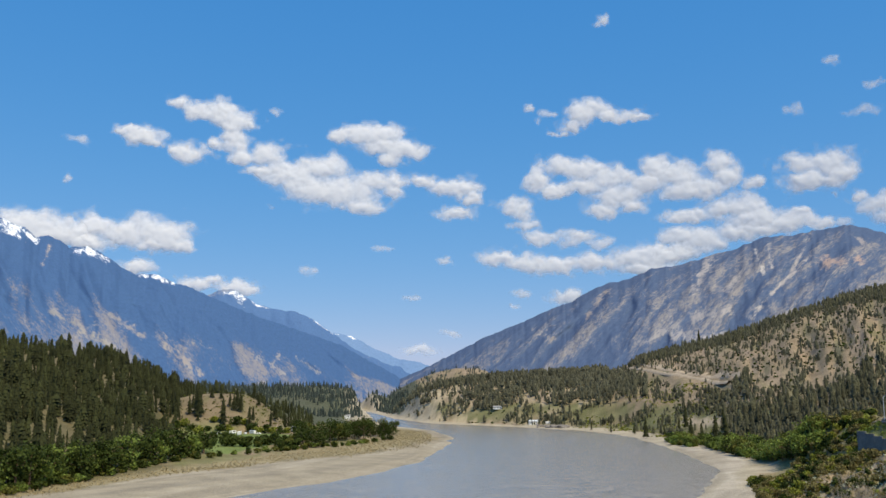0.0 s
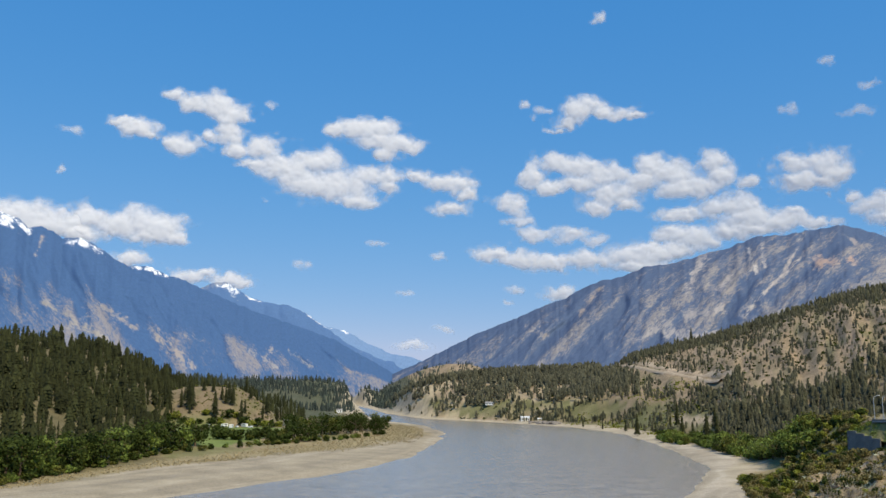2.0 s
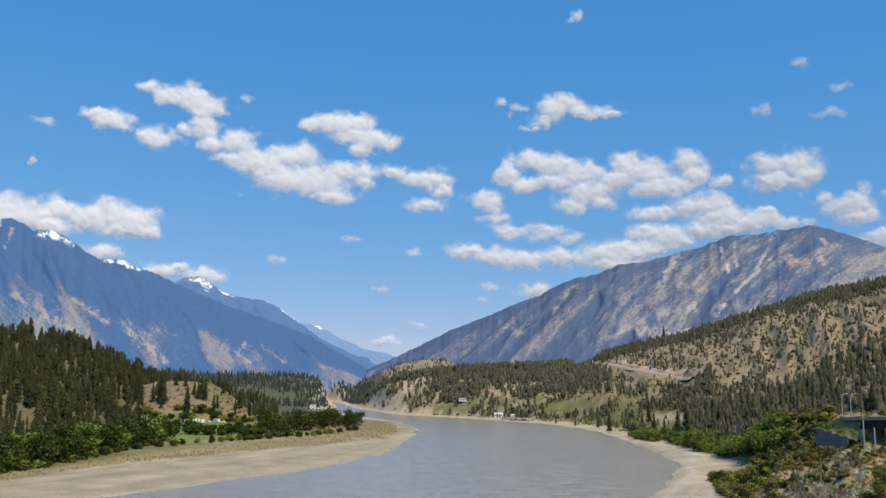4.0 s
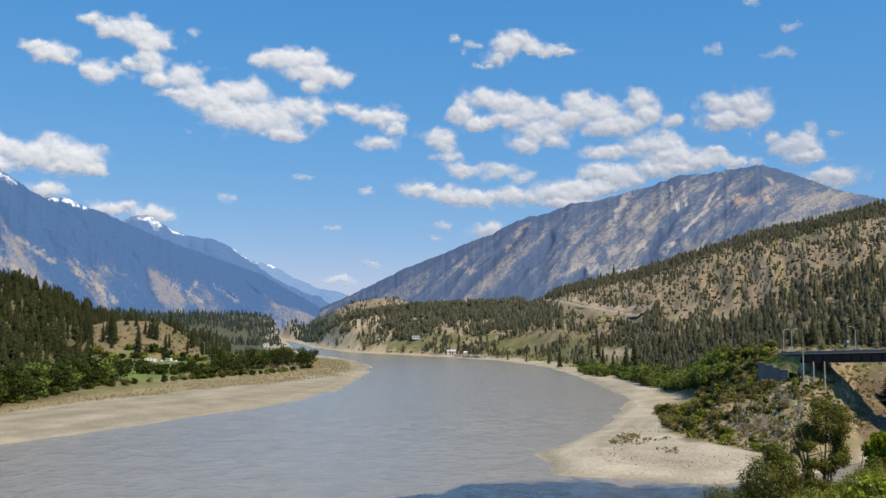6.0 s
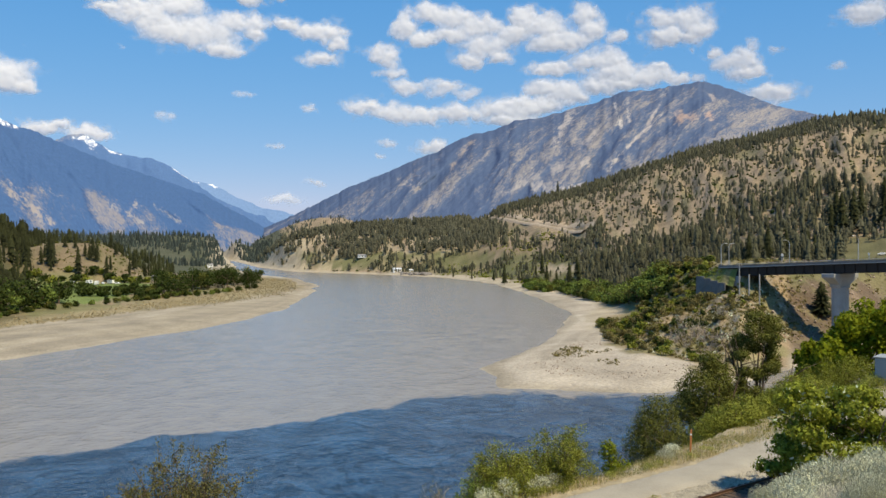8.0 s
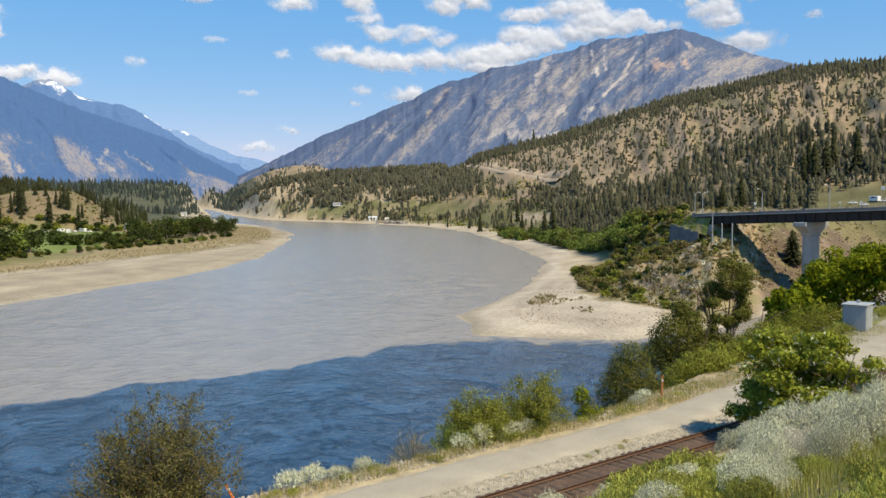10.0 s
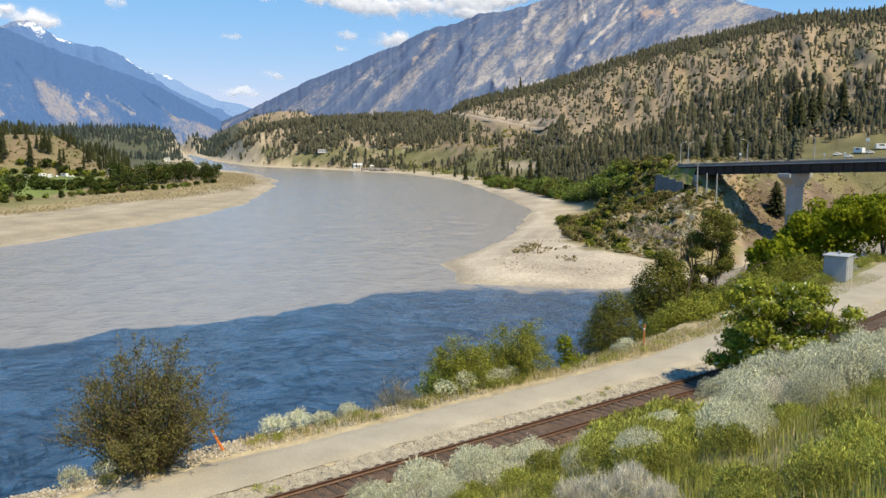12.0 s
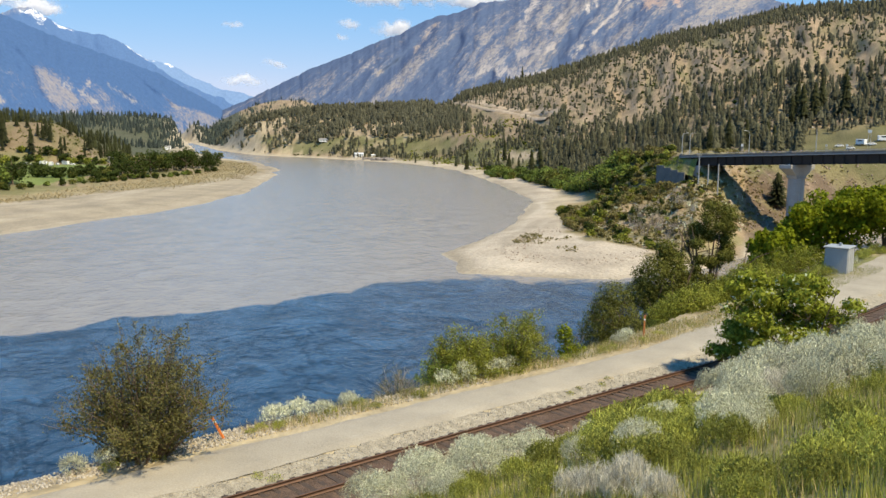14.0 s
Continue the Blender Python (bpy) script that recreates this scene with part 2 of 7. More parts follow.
def shore_distance(x, y):
    """Metres to the river's edge, positive on land."""
    px, py = x.ravel(), y.ravel()
    best = np.full(px.shape, 1e12)
    inside = np.zeros(px.shape, bool)
    n = len(RIVER)
    for k in range(n):
        (ax, ay), (bx, by) = RIVER[k], RIVER[(k + 1) % n]
        ex, ey = bx - ax, by - ay
        t = np.clip(((px - ax) * ex + (py - ay) * ey) / (ex * ex + ey * ey), 0, 1)
        best = np.minimum(best, (px - ax - t * ex) ** 2 + (py - ay - t * ey) ** 2)
        cross = (ay > py) != (by > py)
        inside ^= cross & (px < ex * (py - ay) / (ey if ey else 1e-9) + ax)
    d = np.sqrt(best)
    return np.where(inside, -d, d).reshape(x.shape)


# hills seen from the eye: azimuth, crest elevation, foot range, foot height, crest range
HILL_RIGHT = [(2.0, -1.0, 1400, 30, 1500), (4.6, 1.30, 1180, 30, 1600), (6.9, 2.40, 1020, 25, 1600), (9.7, 2.95, 880, 20, 1560), (12.0, 3.60, 760, 17, 1520),
              (15.3, 4.60, 680, 18, 1480), (18.5, 5.60, 640, 24, 1420), (21.7, 6.10, 600, 28, 1380), (25.5, 6.95, 570, 30, 1330),
              (30.5, 7.05, 540, 31, 1280), (40.0, 7.0, 540, 31, 1250), (50.0, 2.0, 600, 31, 1250)]
BENCH = [(-10.2, -1.2, 1640, 3, 1750), (-9.4, -0.95, 1580, 3, 1700), (-8.4, -0.35, 1420, 3, 1560), (-7.7, 0.20, 1330, 3, 1480), (-6.6, 0.55, 1260, 4, 1440),
         (-4.4, 0.90, 1220, 14, 1420), (-1.9, 1.12, 1170, 20, 1420), (1.7, 1.28, 1120, 24, 1450), (4.6, 1.42, 1080, 28, 1520), (7.0, 1.3, 1000, 28, 1560), (9.0, -1.0, 950, 25, 1560)]
HILL_LEFT = [(-60.0, 4.3, 420, 6, 900), (-36.0, 3.2, 440, 6, 1000), (-32.5, 3.0, 460, 6, 1000), (-29.5, 2.65, 500, 6, 1000), (-26.3, 2.15, 560, 7, 1020), (-24.3, 1.25, 640, 7, 1050),
             (-23.0, 0.7, 760, 8, 1080), (-20.3, 0.2, 930, 10, 1150), (-17.9, -0.25, 980, 10, 1200), (-15.0, -1.0, 1100, 10, 1300)]
KNOLL = [(-24.0, -1.5, 760, 11, 860), (-22.8, -0.10, 760, 11, 860), (-21.6, 0.18, 760, 11, 860), (-20.3, 0.25, 760, 11, 860), (-18.6, 0.18, 770, 11, 860),
         (-17.5, -0.42, 780, 11, 860), (-16.3, -1.5, 790, 11, 860)]
FAR_BENCH = [(-30.0, 0.7, 1500, 10, 2200), (-19.6, 0.62, 1500, 10, 2200), (-14.1, 0.62, 1650, 9, 2300), (-12.0, 0.45, 1900, 8, 2400), (-10.5, 0.10, 2100, 6, 2500),
             (-9.4, -0.25, 2300, 4, 2600), (-8.0, -0.5, 2300, 4, 2600)]
SPUR = [(-12.0, -0.6, 2350, 5, 2900), (-9.8, -0.10, 2200, 5, 2900), (-9.1, 0.40, 2100, 5, 2900), (-8.0, 0.95, 2000, 5, 2900), (-6.9, 1.38, 2000, 5, 2900),
        (-5.5, 1.70, 2000, 5, 2900), (-2.0, 1.6, 2000, 5, 2900), (4.0, 1.0, 2000, 5, 2900)]

MOUND = [(12.6, -6.2, 330, 2, 385), (13.6, -5.2, 318, 2, 385), (15.0, -4.7, 302, 2, 372), (17.0, -4.1, 288, 2, 366), (18.3, -3.75, 280, 2, 361), (19.5, -3.35, 274, 2, 352),
         (20.7, -3.2, 268, 2, 345), (21.5, -3.5, 270, 2, 340), (22.2, -4.3, 276, 2, 335), (23.0, -5.4, 285, 2, 328), (23.8, -6.5, 292, 1, 318)]


def hill(rows, az, r, power=1.0, back=0.25, rough=1.0, apron=0.4):
    """Height of a hill at azimuth and range; far below ground where it is not."""
    k = np.array(rows, float)
    el, foot, foot_z, crest = (np.interp(az, k[:, 0], k[:, i]) for i in range(1, 5))
    top = EYE.z + crest * np.tan(np.radians(el))
    s = (r - foot) / (crest - foot)
    gully = fbm(az * r / 9000.0 + az * 0.9, r / 260.0, 4, 11) * np.clip(s, 0, 1) * (1 - np.clip(s, 0, 1)) * 4 * rough
    front = foot_z + (top - foot_z) * np.clip(s, 0, 1) ** power + gully * (top - foot_z) * 0.09
    z = np.where(s < 1, front, top - (r - crest) * back)
    z = np.where(s < 0, foot_z + s * (crest - foot) * apron, z)
    return np.where((az < k[0, 0]) | (az > k[-1, 0]), -200.0, z)


def near_bank(x, y):
    """The camera's slope, the railway bench with its road, and the bank down to the river."""
    u, s = track_uv(x, y)
    lumps = fbm(x / 7.0, y / 7.0, 4, 31) * 0.35
    z = np.full(np.shape(x), TRACK_Z, float) - 0.45 * smooth(-4.2, -3.6, u) * (1 - smooth(0.6, 1.6, u))
    z = np.where(u < -4.0, TRACK_Z + 0.45 * (-4.0 - u) + lumps * smooth(-4, -8, u), z)
    z = z + 0.95 * smooth(-23.5, -27.5, u)
    z = np.minimum(z, EYE.z - 1.6)
    edge = 6.2 + 2.6 * smooth(12, 32, s) + fbm(s / 4.0, s * 0 + 3.0, 3, 5) * 0.5
    down = TRACK_Z - 0.15 - 0.72 * (u - edge) + lumps * 1.6
    return np.where(u > edge, np.minimum(down, TRACK_Z), z)


def beach_width(az, x):
    """Metres of bare sand behind the water's edge, wide on the left bank's bar."""
    wide = np.interp(az, [-35, -32, -28, -23, -16.7, -12.6, -9.5, -6.6], [56, 56, 68, 80, 74, 50, 36, 14])
    return np.where(x < -20, wide, 26.0)


def inland(x, y):
    """Metres behind the line where plants begin on the right bank, past the sand spit."""
    return x - np.interp(y, [200, 235, 255, 262, 273, 280, 313, 353, 391, 440, 497, 574, 663], [70, 78, 84, 84, 79, 72, 70, 76, 81, 88, 106, 109, 105])


def ground_z(x, y):
    x, y = np.asarray(x, float), np.asarray(y, float)
    az, r = np.degrees(np.arctan2(x, y)), np.hypot(x, y)
    sd = shore_distance(x, y) + fbm(x / 38.0, y / 38.0, 4, 3) * np.clip(r / 90.0, 1.0, 7.0)
    right = smooth(-40, 20, x - 0.04 * y)
    beach = 2.2 * (1 - np.exp(-np.maximum(sd, 0) / 14.0))
    land = beach + (5.0 * (1 - right) + 10.0 * right) * smooth(beach_width(az, x) + 6, beach_width(az, x) + 80, sd) + fbm(x / 60.0, y / 60.0, 3, 9) * smooth(20, 80, sd) * 1.2
    steep = smooth(100, 142, x) * (1 - smooth(430, 520, y)) * smooth(100, 180, y)
    bank = 2.0 + 25.0 * smooth(8, 52, sd) + fbm(x / 11.0, y / 11.0, 5, 12, 0.65) * 4.6 * smooth(5, 24, sd)
    land = land * (1 - steep) + np.where(sd > 0, np.minimum(bank, 2.2 * (1 - np.exp(-np.maximum(sd, 0) / 6.0)) + bank), 0) * steep
    z = np.where(sd > 0, land, np.maximum(sd * 0.12, -3.0) - 0.15)
    for h in (hill(HILL_RIGHT, az, r, 0.95, apron=0.15), hill(BENCH, az, r, 0.8), hill(HILL_LEFT, az, r, 0.9),
              hill(KNOLL, az, r, 0.75, 0.1, 0.3), hill(FAR_BENCH, az, r, 0.8), hill(SPUR, az, r, 0.85)):
        z = np.where(sd > 4, np.maximum(z, h * smooth(4, 30, sd) + z * (1 - smooth(4, 30, sd))), z)
    lump = hill(MOUND, az, r, 0.85, 0.12, 1.6) + fbm(x / 11.0, y / 11.0, 5, 16, 0.6) * 2.6 * smooth(6, 20, sd)
    z = np.where((sd > 4) & (r > 240) & (r < 420), np.maximum(z, lump * smooth(4, 18, sd) + z * (1 - smooth(4, 18, sd))), z)
    # fill behind the bridge's abutment
    a = (x - BRIDGE_LEFT.x) * -BRIDGE_DIR.x + (y - BRIDGE_LEFT.y) * -BRIDGE_DIR.y
    b = (x - BRIDGE_LEFT.x) * BRIDGE_SIDE.x + (y - BRIDGE_LEFT.y) * BRIDGE_SIDE.y
    level = 26.2 - 3.2 * smooth(0, 9, a)
    fill = np.where(b > -4.0, level, level + (b + 4.0) * 6.0) - np.maximum(-9.0 - a, 0) * 1.05 - np.maximum(a - 8.0, 0) * 1.7 - np.maximum(b - 9, 0) * 0.5 + fbm(x / 6.0, y / 6.0, 4, 14) * 0.9 * (a < -9)
    z = np.where((a > -40) & (a < 60) & (b > -12) & (b < 40) & (z < 27), np.maximum(z, fill), z)
    return np.maximum(z, near_bank(x, y))


def ground_at(x, y):
    return float(ground_z(np.array([x]), np.array([y]))[0])


def polar(az, r):
    return r * math.sin(radians(az)), r * math.cos(radians(az))


def grid_faces(rows, cols):
    i = np.arange(rows * cols).reshape(rows, cols)
    return np.stack([i[:-1, :-1].ravel(), i[:-1, 1:].ravel(), i[1:, 1:].ravel(), i[1:, :-1].ravel()], 1)


def blend(a, b, w):
    w = np.asarray(w)[..., None]
    return a * (1 - w) + np.asarray(b) * w


def make_ground():
    az = np.concatenate([np.linspace(-180, -40, 36)[:-1], np.linspace(-40, -35, 12)[:-1], np.linspace(-35, 35, 440), np.linspace(35, 45, 14)[1:], np.linspace(45, 180, 36)[1:]])
    r = np.concatenate([[0.0], np.geomspace(0.2, 12.0, 25)[:-1], np.linspace(12, 70, 90)[:-1], np.geomspace(70, 255, 60)[:-1], np.linspace(255, 400, 78)[:-1], np.geomspace(400, 620, 34)[:-1], np.geomspace(620, 4900, 110)])
    A, R = np.meshgrid(az, r)
    x, y = R * np.sin(np.radians(A)), R * np.cos(np.radians(A))
    z = ground_z(x, y)
    sd = shore_distance(x, y)
    u, s = track_uv(x, y)
    n1, n2 = fbm(x / 30, y / 30, 4, 21), fbm(x / 9, y / 9, 4, 22)
    n3 = fbm(A * 1.7, R / 120.0, 4, 23)
    col = np.zeros(x.shape + (3,)) + (0.268, 0.206, 0.134)                          # dry slope
    col = blend(col, (0.15, 0.15, 0.07), smooth(-0.1, 0.5, n3 + n2 * 0.4) * 0.6)
    rocky = smooth(0.15, 0.55, fbm(A * 2.3 + 4, R / 90.0, 4, 24) + 0.2 * n2) * (R > 600)
    col = blend(col, (0.36, 0.27, 0.19), rocky * 0.7)
    bluff = smooth(-9.9, -9.2, A) * (1 - 0.55 * smooth(-5.6, -3.2, A + n2 * 0.8)) * (1 - smooth(2.0, 5.0, A)) * (R > 1100) * (R < 1800)
    col = blend(col, (0.46, 0.375, 0.25), bluff * smooth(-0.5, 0.1, n3 + 0.4 * n2) * 0.9)
    low = (z < 26) & (sd > 30) & (R > 200)
    col = blend(col, (0.135, 0.14, 0.058), low * (A > -8) * smooth(-0.5, 0.2, n1) * 0.85)
    col = blend(col, (0.15, 0.16, 0.065), low * (A <= -8) * smooth(-0.3, 0.3, n1) * 0.7)
    spit = (x > 20) * (y > 210) * (y < 640)
    scrub = (x > 60) * (x < 150) * (y > 240) * (y < 520) * smooth(14, 34, sd + n2 * 8)
    col = blend(col, (0.17, 0.165, 0.075), scrub * smooth(-0.45, 0.05, n2 + 0.5 * n1) * 0.85)
    col = blend(col, (0.395, 0.34, 0.25), (1 - smooth(-6, 6, sd - beach_width(A, x) + n2 * 8 + n1 * 8)) * (sd > -60))
    plants = smooth(-3, 3, inland(x, y) + n2 * 5)
    col = blend(col, (0.41, 0.355, 0.28), spit * (1 - plants) * (sd > 0))
    strand = fbm(sd / 7.0 + n1 * 0.6, x / 90.0 + y / 140.0, 4, 27)
    sandy = np.where(x < -20, 1 - smooth(-4, 6, sd - beach_width(A, x)), spit * (1 - plants)) * (sd > 0) * (R < 1000)
    col = blend(col, (0.30, 0.26, 0.20), sandy * smooth(0.05, 0.5, strand) * 0.6)
    col = np.where(((x < -20) & (sandy > 0.5))[..., None], col * 0.84, col)
    col = blend(col, np.where((x < -20)[..., None], (0.40, 0.35, 0.275), (0.48, 0.425, 0.34)), sandy * smooth(0.1, 0.5, -strand) * 0.6)
    col = blend(col, (0.17, 0.145, 0.11), sandy * (1 - smooth(1.0, 2.2 + R / 110.0, sd + n2 * 1.5)) * 0.75)
    col = blend(col, (0.29, 0.24, 0.14), (x < -20) * (R < 1000) * smooth(-4, 5, sd - beach_width(A, x) + n2 * 6) * (1 - smooth(14, 30, sd - beach_width(A, x) + n2 * 6)))
    col = blend(col, (0.38, 0.33, 0.25), (sd < 5) * (sd > -20) * 0.6)
    field = (A > -22.6) & (A < -14.8) & (R > 560) & (R < 760) & (sd > 118)
    col = blend(col, (0.14, 0.185, 0.055), field * 0.95)
    knoll = (A > -23.5) & (A < -16) & (R > 765) & (R < 1000) & (z > 13)
    col = blend(col, (0.205, 0.158, 0.098), knoll * 0.95)
    col = blend(col, (0.15, 0.135, 0.065), knoll * smooth(-0.05, 0.3, n2) * 0.8)
    wooded = (A < -8) * smooth(1010, 1150, R) * (R < 2900) * smooth(20, 60, sd)
    col = blend(col, (0.075, 0.085, 0.055), wooded * 0.9)
    forest = (1 - smooth(-24.5, -21.5, A + n2)) * (R > 380) * (R < 1500) * smooth(10, 24, sd - beach_width(A, x))
    col = blend(col, (0.12, 0.105, 0.055), forest * 0.85)
    bare = smooth(112, 132, x) * (y < 440) * (y > 180) * (sd > 3) * (R > 180)
    col = blend(col, (0.145, 0.108, 0.076), bare * (z < 27))
    col = blend(col, (0.23, 0.175, 0.13), bare * smooth(0.1, 0.4, fbm(x / 5, y / 5, 4, 26)) * 0.8)
    col = blend(col, (0.13, 0.135, 0.058), bare * smooth(19, 23, z + n2 * 4) * 0.85)
    col = blend(col, (0.20, 0.175, 0.09), bare * smooth(0.0, 0.35, n2 + 0.4 * n1) * 0.8)
    mound = smooth(12.0, 13.5, A) * (1 - smooth(23.2, 23.8, A)) * (R > 255) * (R < 440) * plants
    col = blend(col, (0.29, 0.22, 0.135), mound)
    col = blend(col, (0.20, 0.18, 0.09), mound * smooth(-0.15, 0.3, n2 + 0.4 * n1) * 0.9)
    col = blend(col, (0.30, 0.26, 0.21), mound * smooth(0.25, 0.5, fbm(x / 5, y / 5, 3, 25)) * 0.8)
    spur = smooth(13.8, 14.6, A) * (1 - smooth(19.0, 19.6, A)) * (R > 340) * (R < 500) * plants
    col = blend(col, (0.16, 0.15, 0.07), spur * smooth(-0.6, 0.0, n2) * 0.9)
    yard = smooth(25.4, 26.2, A) * (A < 36) * (R > 430) * (R < 590)
    col = blend(col, (0.125, 0.12, 0.058), yard * 0.9)
    col = blend(col, (0.22, 0.185, 0.11), yard * smooth(0.1, 0.5, n1) * 0.8)
    rise = np.degrees(np.arctan2(z - EYE.z, np.maximum(R, 1.0))) + n2 * 0.12
    eroded = smooth(8.1, 8.6, A + n2 * 0.3) * (1 - smooth(10.6, 11.2, A + n2 * 0.4)) * (R > 600) * (R < 1100) * smooth(-2.05, -1.9, rise) * (1 - smooth(-1.55, -1.4, rise))
    col = blend(col, (0.36, 0.295, 0.21), eroded)
    near = (R < 140) & (u < 60)
    slope = near & (u < -3.6)
    col = blend(col, (0.175, 0.165, 0.08), slope * 1.0)
    col = blend(col, (0.15, 0.17, 0.06), slope * smooth(-0.1, 0.4, n2))
    col = blend(col, (0.36, 0.30, 0.195), (near & (u >= -3.6) & (u < 12)) * 1.0)
    col = blend(col, (0.19, 0.20, 0.075), (near & (u >= 7.4) & (u < 14) & (s > 34)) * smooth(-0.5, 0.0, n2) * 0.9)
    col = blend(col, (0.30, 0.27, 0.20), (near & (u >= 12)) * 1.0)
    verts = np.stack([x, y, z], -1).reshape(-1, 3)
    ob = build("ground", verts, grid_faces(*x.shape), GROUND, soft=True, colors=col.reshape(-1, 3))
    return tagged(ob, "sandy banks, grassy terraces and dry tan hillsides along the river", "ground", kind="structure")


make_ground()


# ---------------------------------------------------------------- river
def make_water():
    m = bpy.data.materials.new("river_water")
    m.use_nodes = True
    n, l = m.node_tree.nodes, m.node_tree.links
    b = n["Principled BSDF"]
    b.inputs["Roughness"].default_value = 0.2
    b.inputs["IOR"].default_value = 1.33
    src = n.new("ShaderNodeAttribute")
    src.attribute_name = "clear"
    at = n.new("ShaderNodeTexCoord")
    stretch = n.new("ShaderNodeMapping")
    stretch.inputs["Rotation"].default_value = (0, 0, radians(-14))
    stretch.inputs["Scale"].default_value = (1.0, 0.75, 1.0)
    l.new(at.outputs["Object"], stretch.inputs["Vector"])
    swirl = n.new("ShaderNodeTexNoise")
    swirl.inputs["Scale"].default_value, swirl.inputs["Detail"].default_value = 0.11, 6.0
    swirl.inputs["Distortion"].default_value = 0.9
    l.new(stretch.outputs[0], swirl.inputs["Vector"])
    ripple = n.new("ShaderNodeTexNoise")
    ripple.inputs["Scale"].default_value, ripple.inputs["Detail"].default_value = 0.55, 5.0
    ripple.inputs["Distortion"].default_value = 0.4
    l.new(stretch.outputs[0], ripple.inputs["Vector"])
    off = n.new("ShaderNodeMath")
    off.operation = "MULTIPLY_ADD"
    off.inputs[1].default_value = 1.0
    l.new(swirl.outputs["Fac"], off.inputs[0])
    l.new(src.outputs["Fac"], off.inputs[2])
    edge = n.new("ShaderNodeMapRange")
    edge.interpolation_type = "SMOOTHSTEP"
    edge.inputs["From Min"].default_value, edge.inputs["From Max"].default_value = 0.88, 1.10
    l.new(off.outputs[0], edge.inputs["Value"])
    mix = n.new("ShaderNodeMix")
    mix.data_type = "RGBA"
    mix.inputs["A"].default_value = (0.256, 0.223, 0.178, 1)
    mix.inputs["B"].default_value = (0.021, 0.048, 0.086, 1)
    l.new(edge.outputs[0], mix.inputs["Factor"])
    # light and dark of the ripples put into the colour, strongest in clear water
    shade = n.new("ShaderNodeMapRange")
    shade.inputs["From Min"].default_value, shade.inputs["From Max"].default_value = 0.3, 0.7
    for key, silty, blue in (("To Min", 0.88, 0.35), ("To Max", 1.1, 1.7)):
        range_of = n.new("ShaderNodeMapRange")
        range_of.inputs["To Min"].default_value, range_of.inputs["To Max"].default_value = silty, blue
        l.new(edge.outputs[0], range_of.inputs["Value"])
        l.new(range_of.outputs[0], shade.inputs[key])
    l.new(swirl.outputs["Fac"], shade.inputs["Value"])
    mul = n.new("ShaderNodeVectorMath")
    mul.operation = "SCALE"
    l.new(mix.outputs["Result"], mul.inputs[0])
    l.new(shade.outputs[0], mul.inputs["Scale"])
    # dark winding lines between the eddies: ripple tones painted into the clear water's colour
    eddy = n.new("ShaderNodeTexNoise")
    eddy.inputs["Scale"].default_value, eddy.inputs["Detail"].default_value, eddy.inputs["Distortion"].default_value = 0.075, 4.0, 2.2
    l.new(stretch.outputs[0], eddy.inputs["Vector"])
    away = n.new("ShaderNodeMath")
    away.operation = "SUBTRACT"
    away.inputs[1].default_value = 0.5
    l.new(eddy.outputs["Fac"], away.inputs[0])
    width = n.new("ShaderNodeMath")
    width.operation = "ABSOLUTE"
    l.new(away.outputs[0], width.inputs[0])
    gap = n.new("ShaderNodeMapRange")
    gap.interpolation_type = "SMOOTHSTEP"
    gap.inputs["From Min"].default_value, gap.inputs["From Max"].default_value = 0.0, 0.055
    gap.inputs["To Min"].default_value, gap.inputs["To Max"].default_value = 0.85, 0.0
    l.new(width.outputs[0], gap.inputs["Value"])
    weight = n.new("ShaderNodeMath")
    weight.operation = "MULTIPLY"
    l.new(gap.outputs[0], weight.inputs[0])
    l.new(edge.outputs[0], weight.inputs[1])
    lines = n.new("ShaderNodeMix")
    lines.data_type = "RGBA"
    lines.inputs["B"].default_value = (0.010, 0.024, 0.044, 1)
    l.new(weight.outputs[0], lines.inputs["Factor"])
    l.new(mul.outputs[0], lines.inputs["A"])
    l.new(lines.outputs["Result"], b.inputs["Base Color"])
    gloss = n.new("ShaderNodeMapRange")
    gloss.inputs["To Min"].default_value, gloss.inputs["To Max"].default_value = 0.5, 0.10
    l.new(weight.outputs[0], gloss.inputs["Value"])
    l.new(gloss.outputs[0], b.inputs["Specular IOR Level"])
    height = n.new("ShaderNodeMath")
    height.operation = "MULTIPLY_ADD"
    height.inputs[1].default_value = 2.0
    l.new(swirl.outputs["Fac"], height.inputs[0])
    l.new(ripple.outputs["Fac"], height.inputs[2])
    bump = n.new("ShaderNodeBump")
    bump.inputs["Strength"].default_value = 0.45
    bump.inputs["Distance"].default_value = 0.5
    l.new(height.outputs[0], bump.inputs["Height"])
    l.new(bump.outputs["Normal"], b.inputs["Normal"])
    az = np.linspace(-100, 75, 230)
    r = np.geomspace(30.0, 3200.0, 120)
    A, R = np.meshgrid(az, r)
    x, y = R * np.sin(np.radians(A)), R * np.cos(np.radians(A))
    # the line where the clear water meets the silty water
    line = np.interp(x, [-400, -65, -55, -46, -33, -25, -12, -6, 7, 23, 60, 100], [95, 158, 166, 176, 182, 190, 202, 208, 216, 214, 206, 216])
    clear = smooth(-9 - 26 * smooth(-4, 26, x), 9 + 14 * smooth(-4, 26, x), line - y + fbm(x / 30, y / 12, 5, 41, 0.6) * 13.0)
    verts = np.stack([x, y, 0 * x], -1).reshape(-1, 3)
    ob = build("river_water", verts, grid_faces(*x.shape), m, soft=True, attrs={"clear": clear.ravel()})
    return tagged(ob, "wide silty grey-brown river meeting clear dark blue water", "river", kind="structure")


make_water()


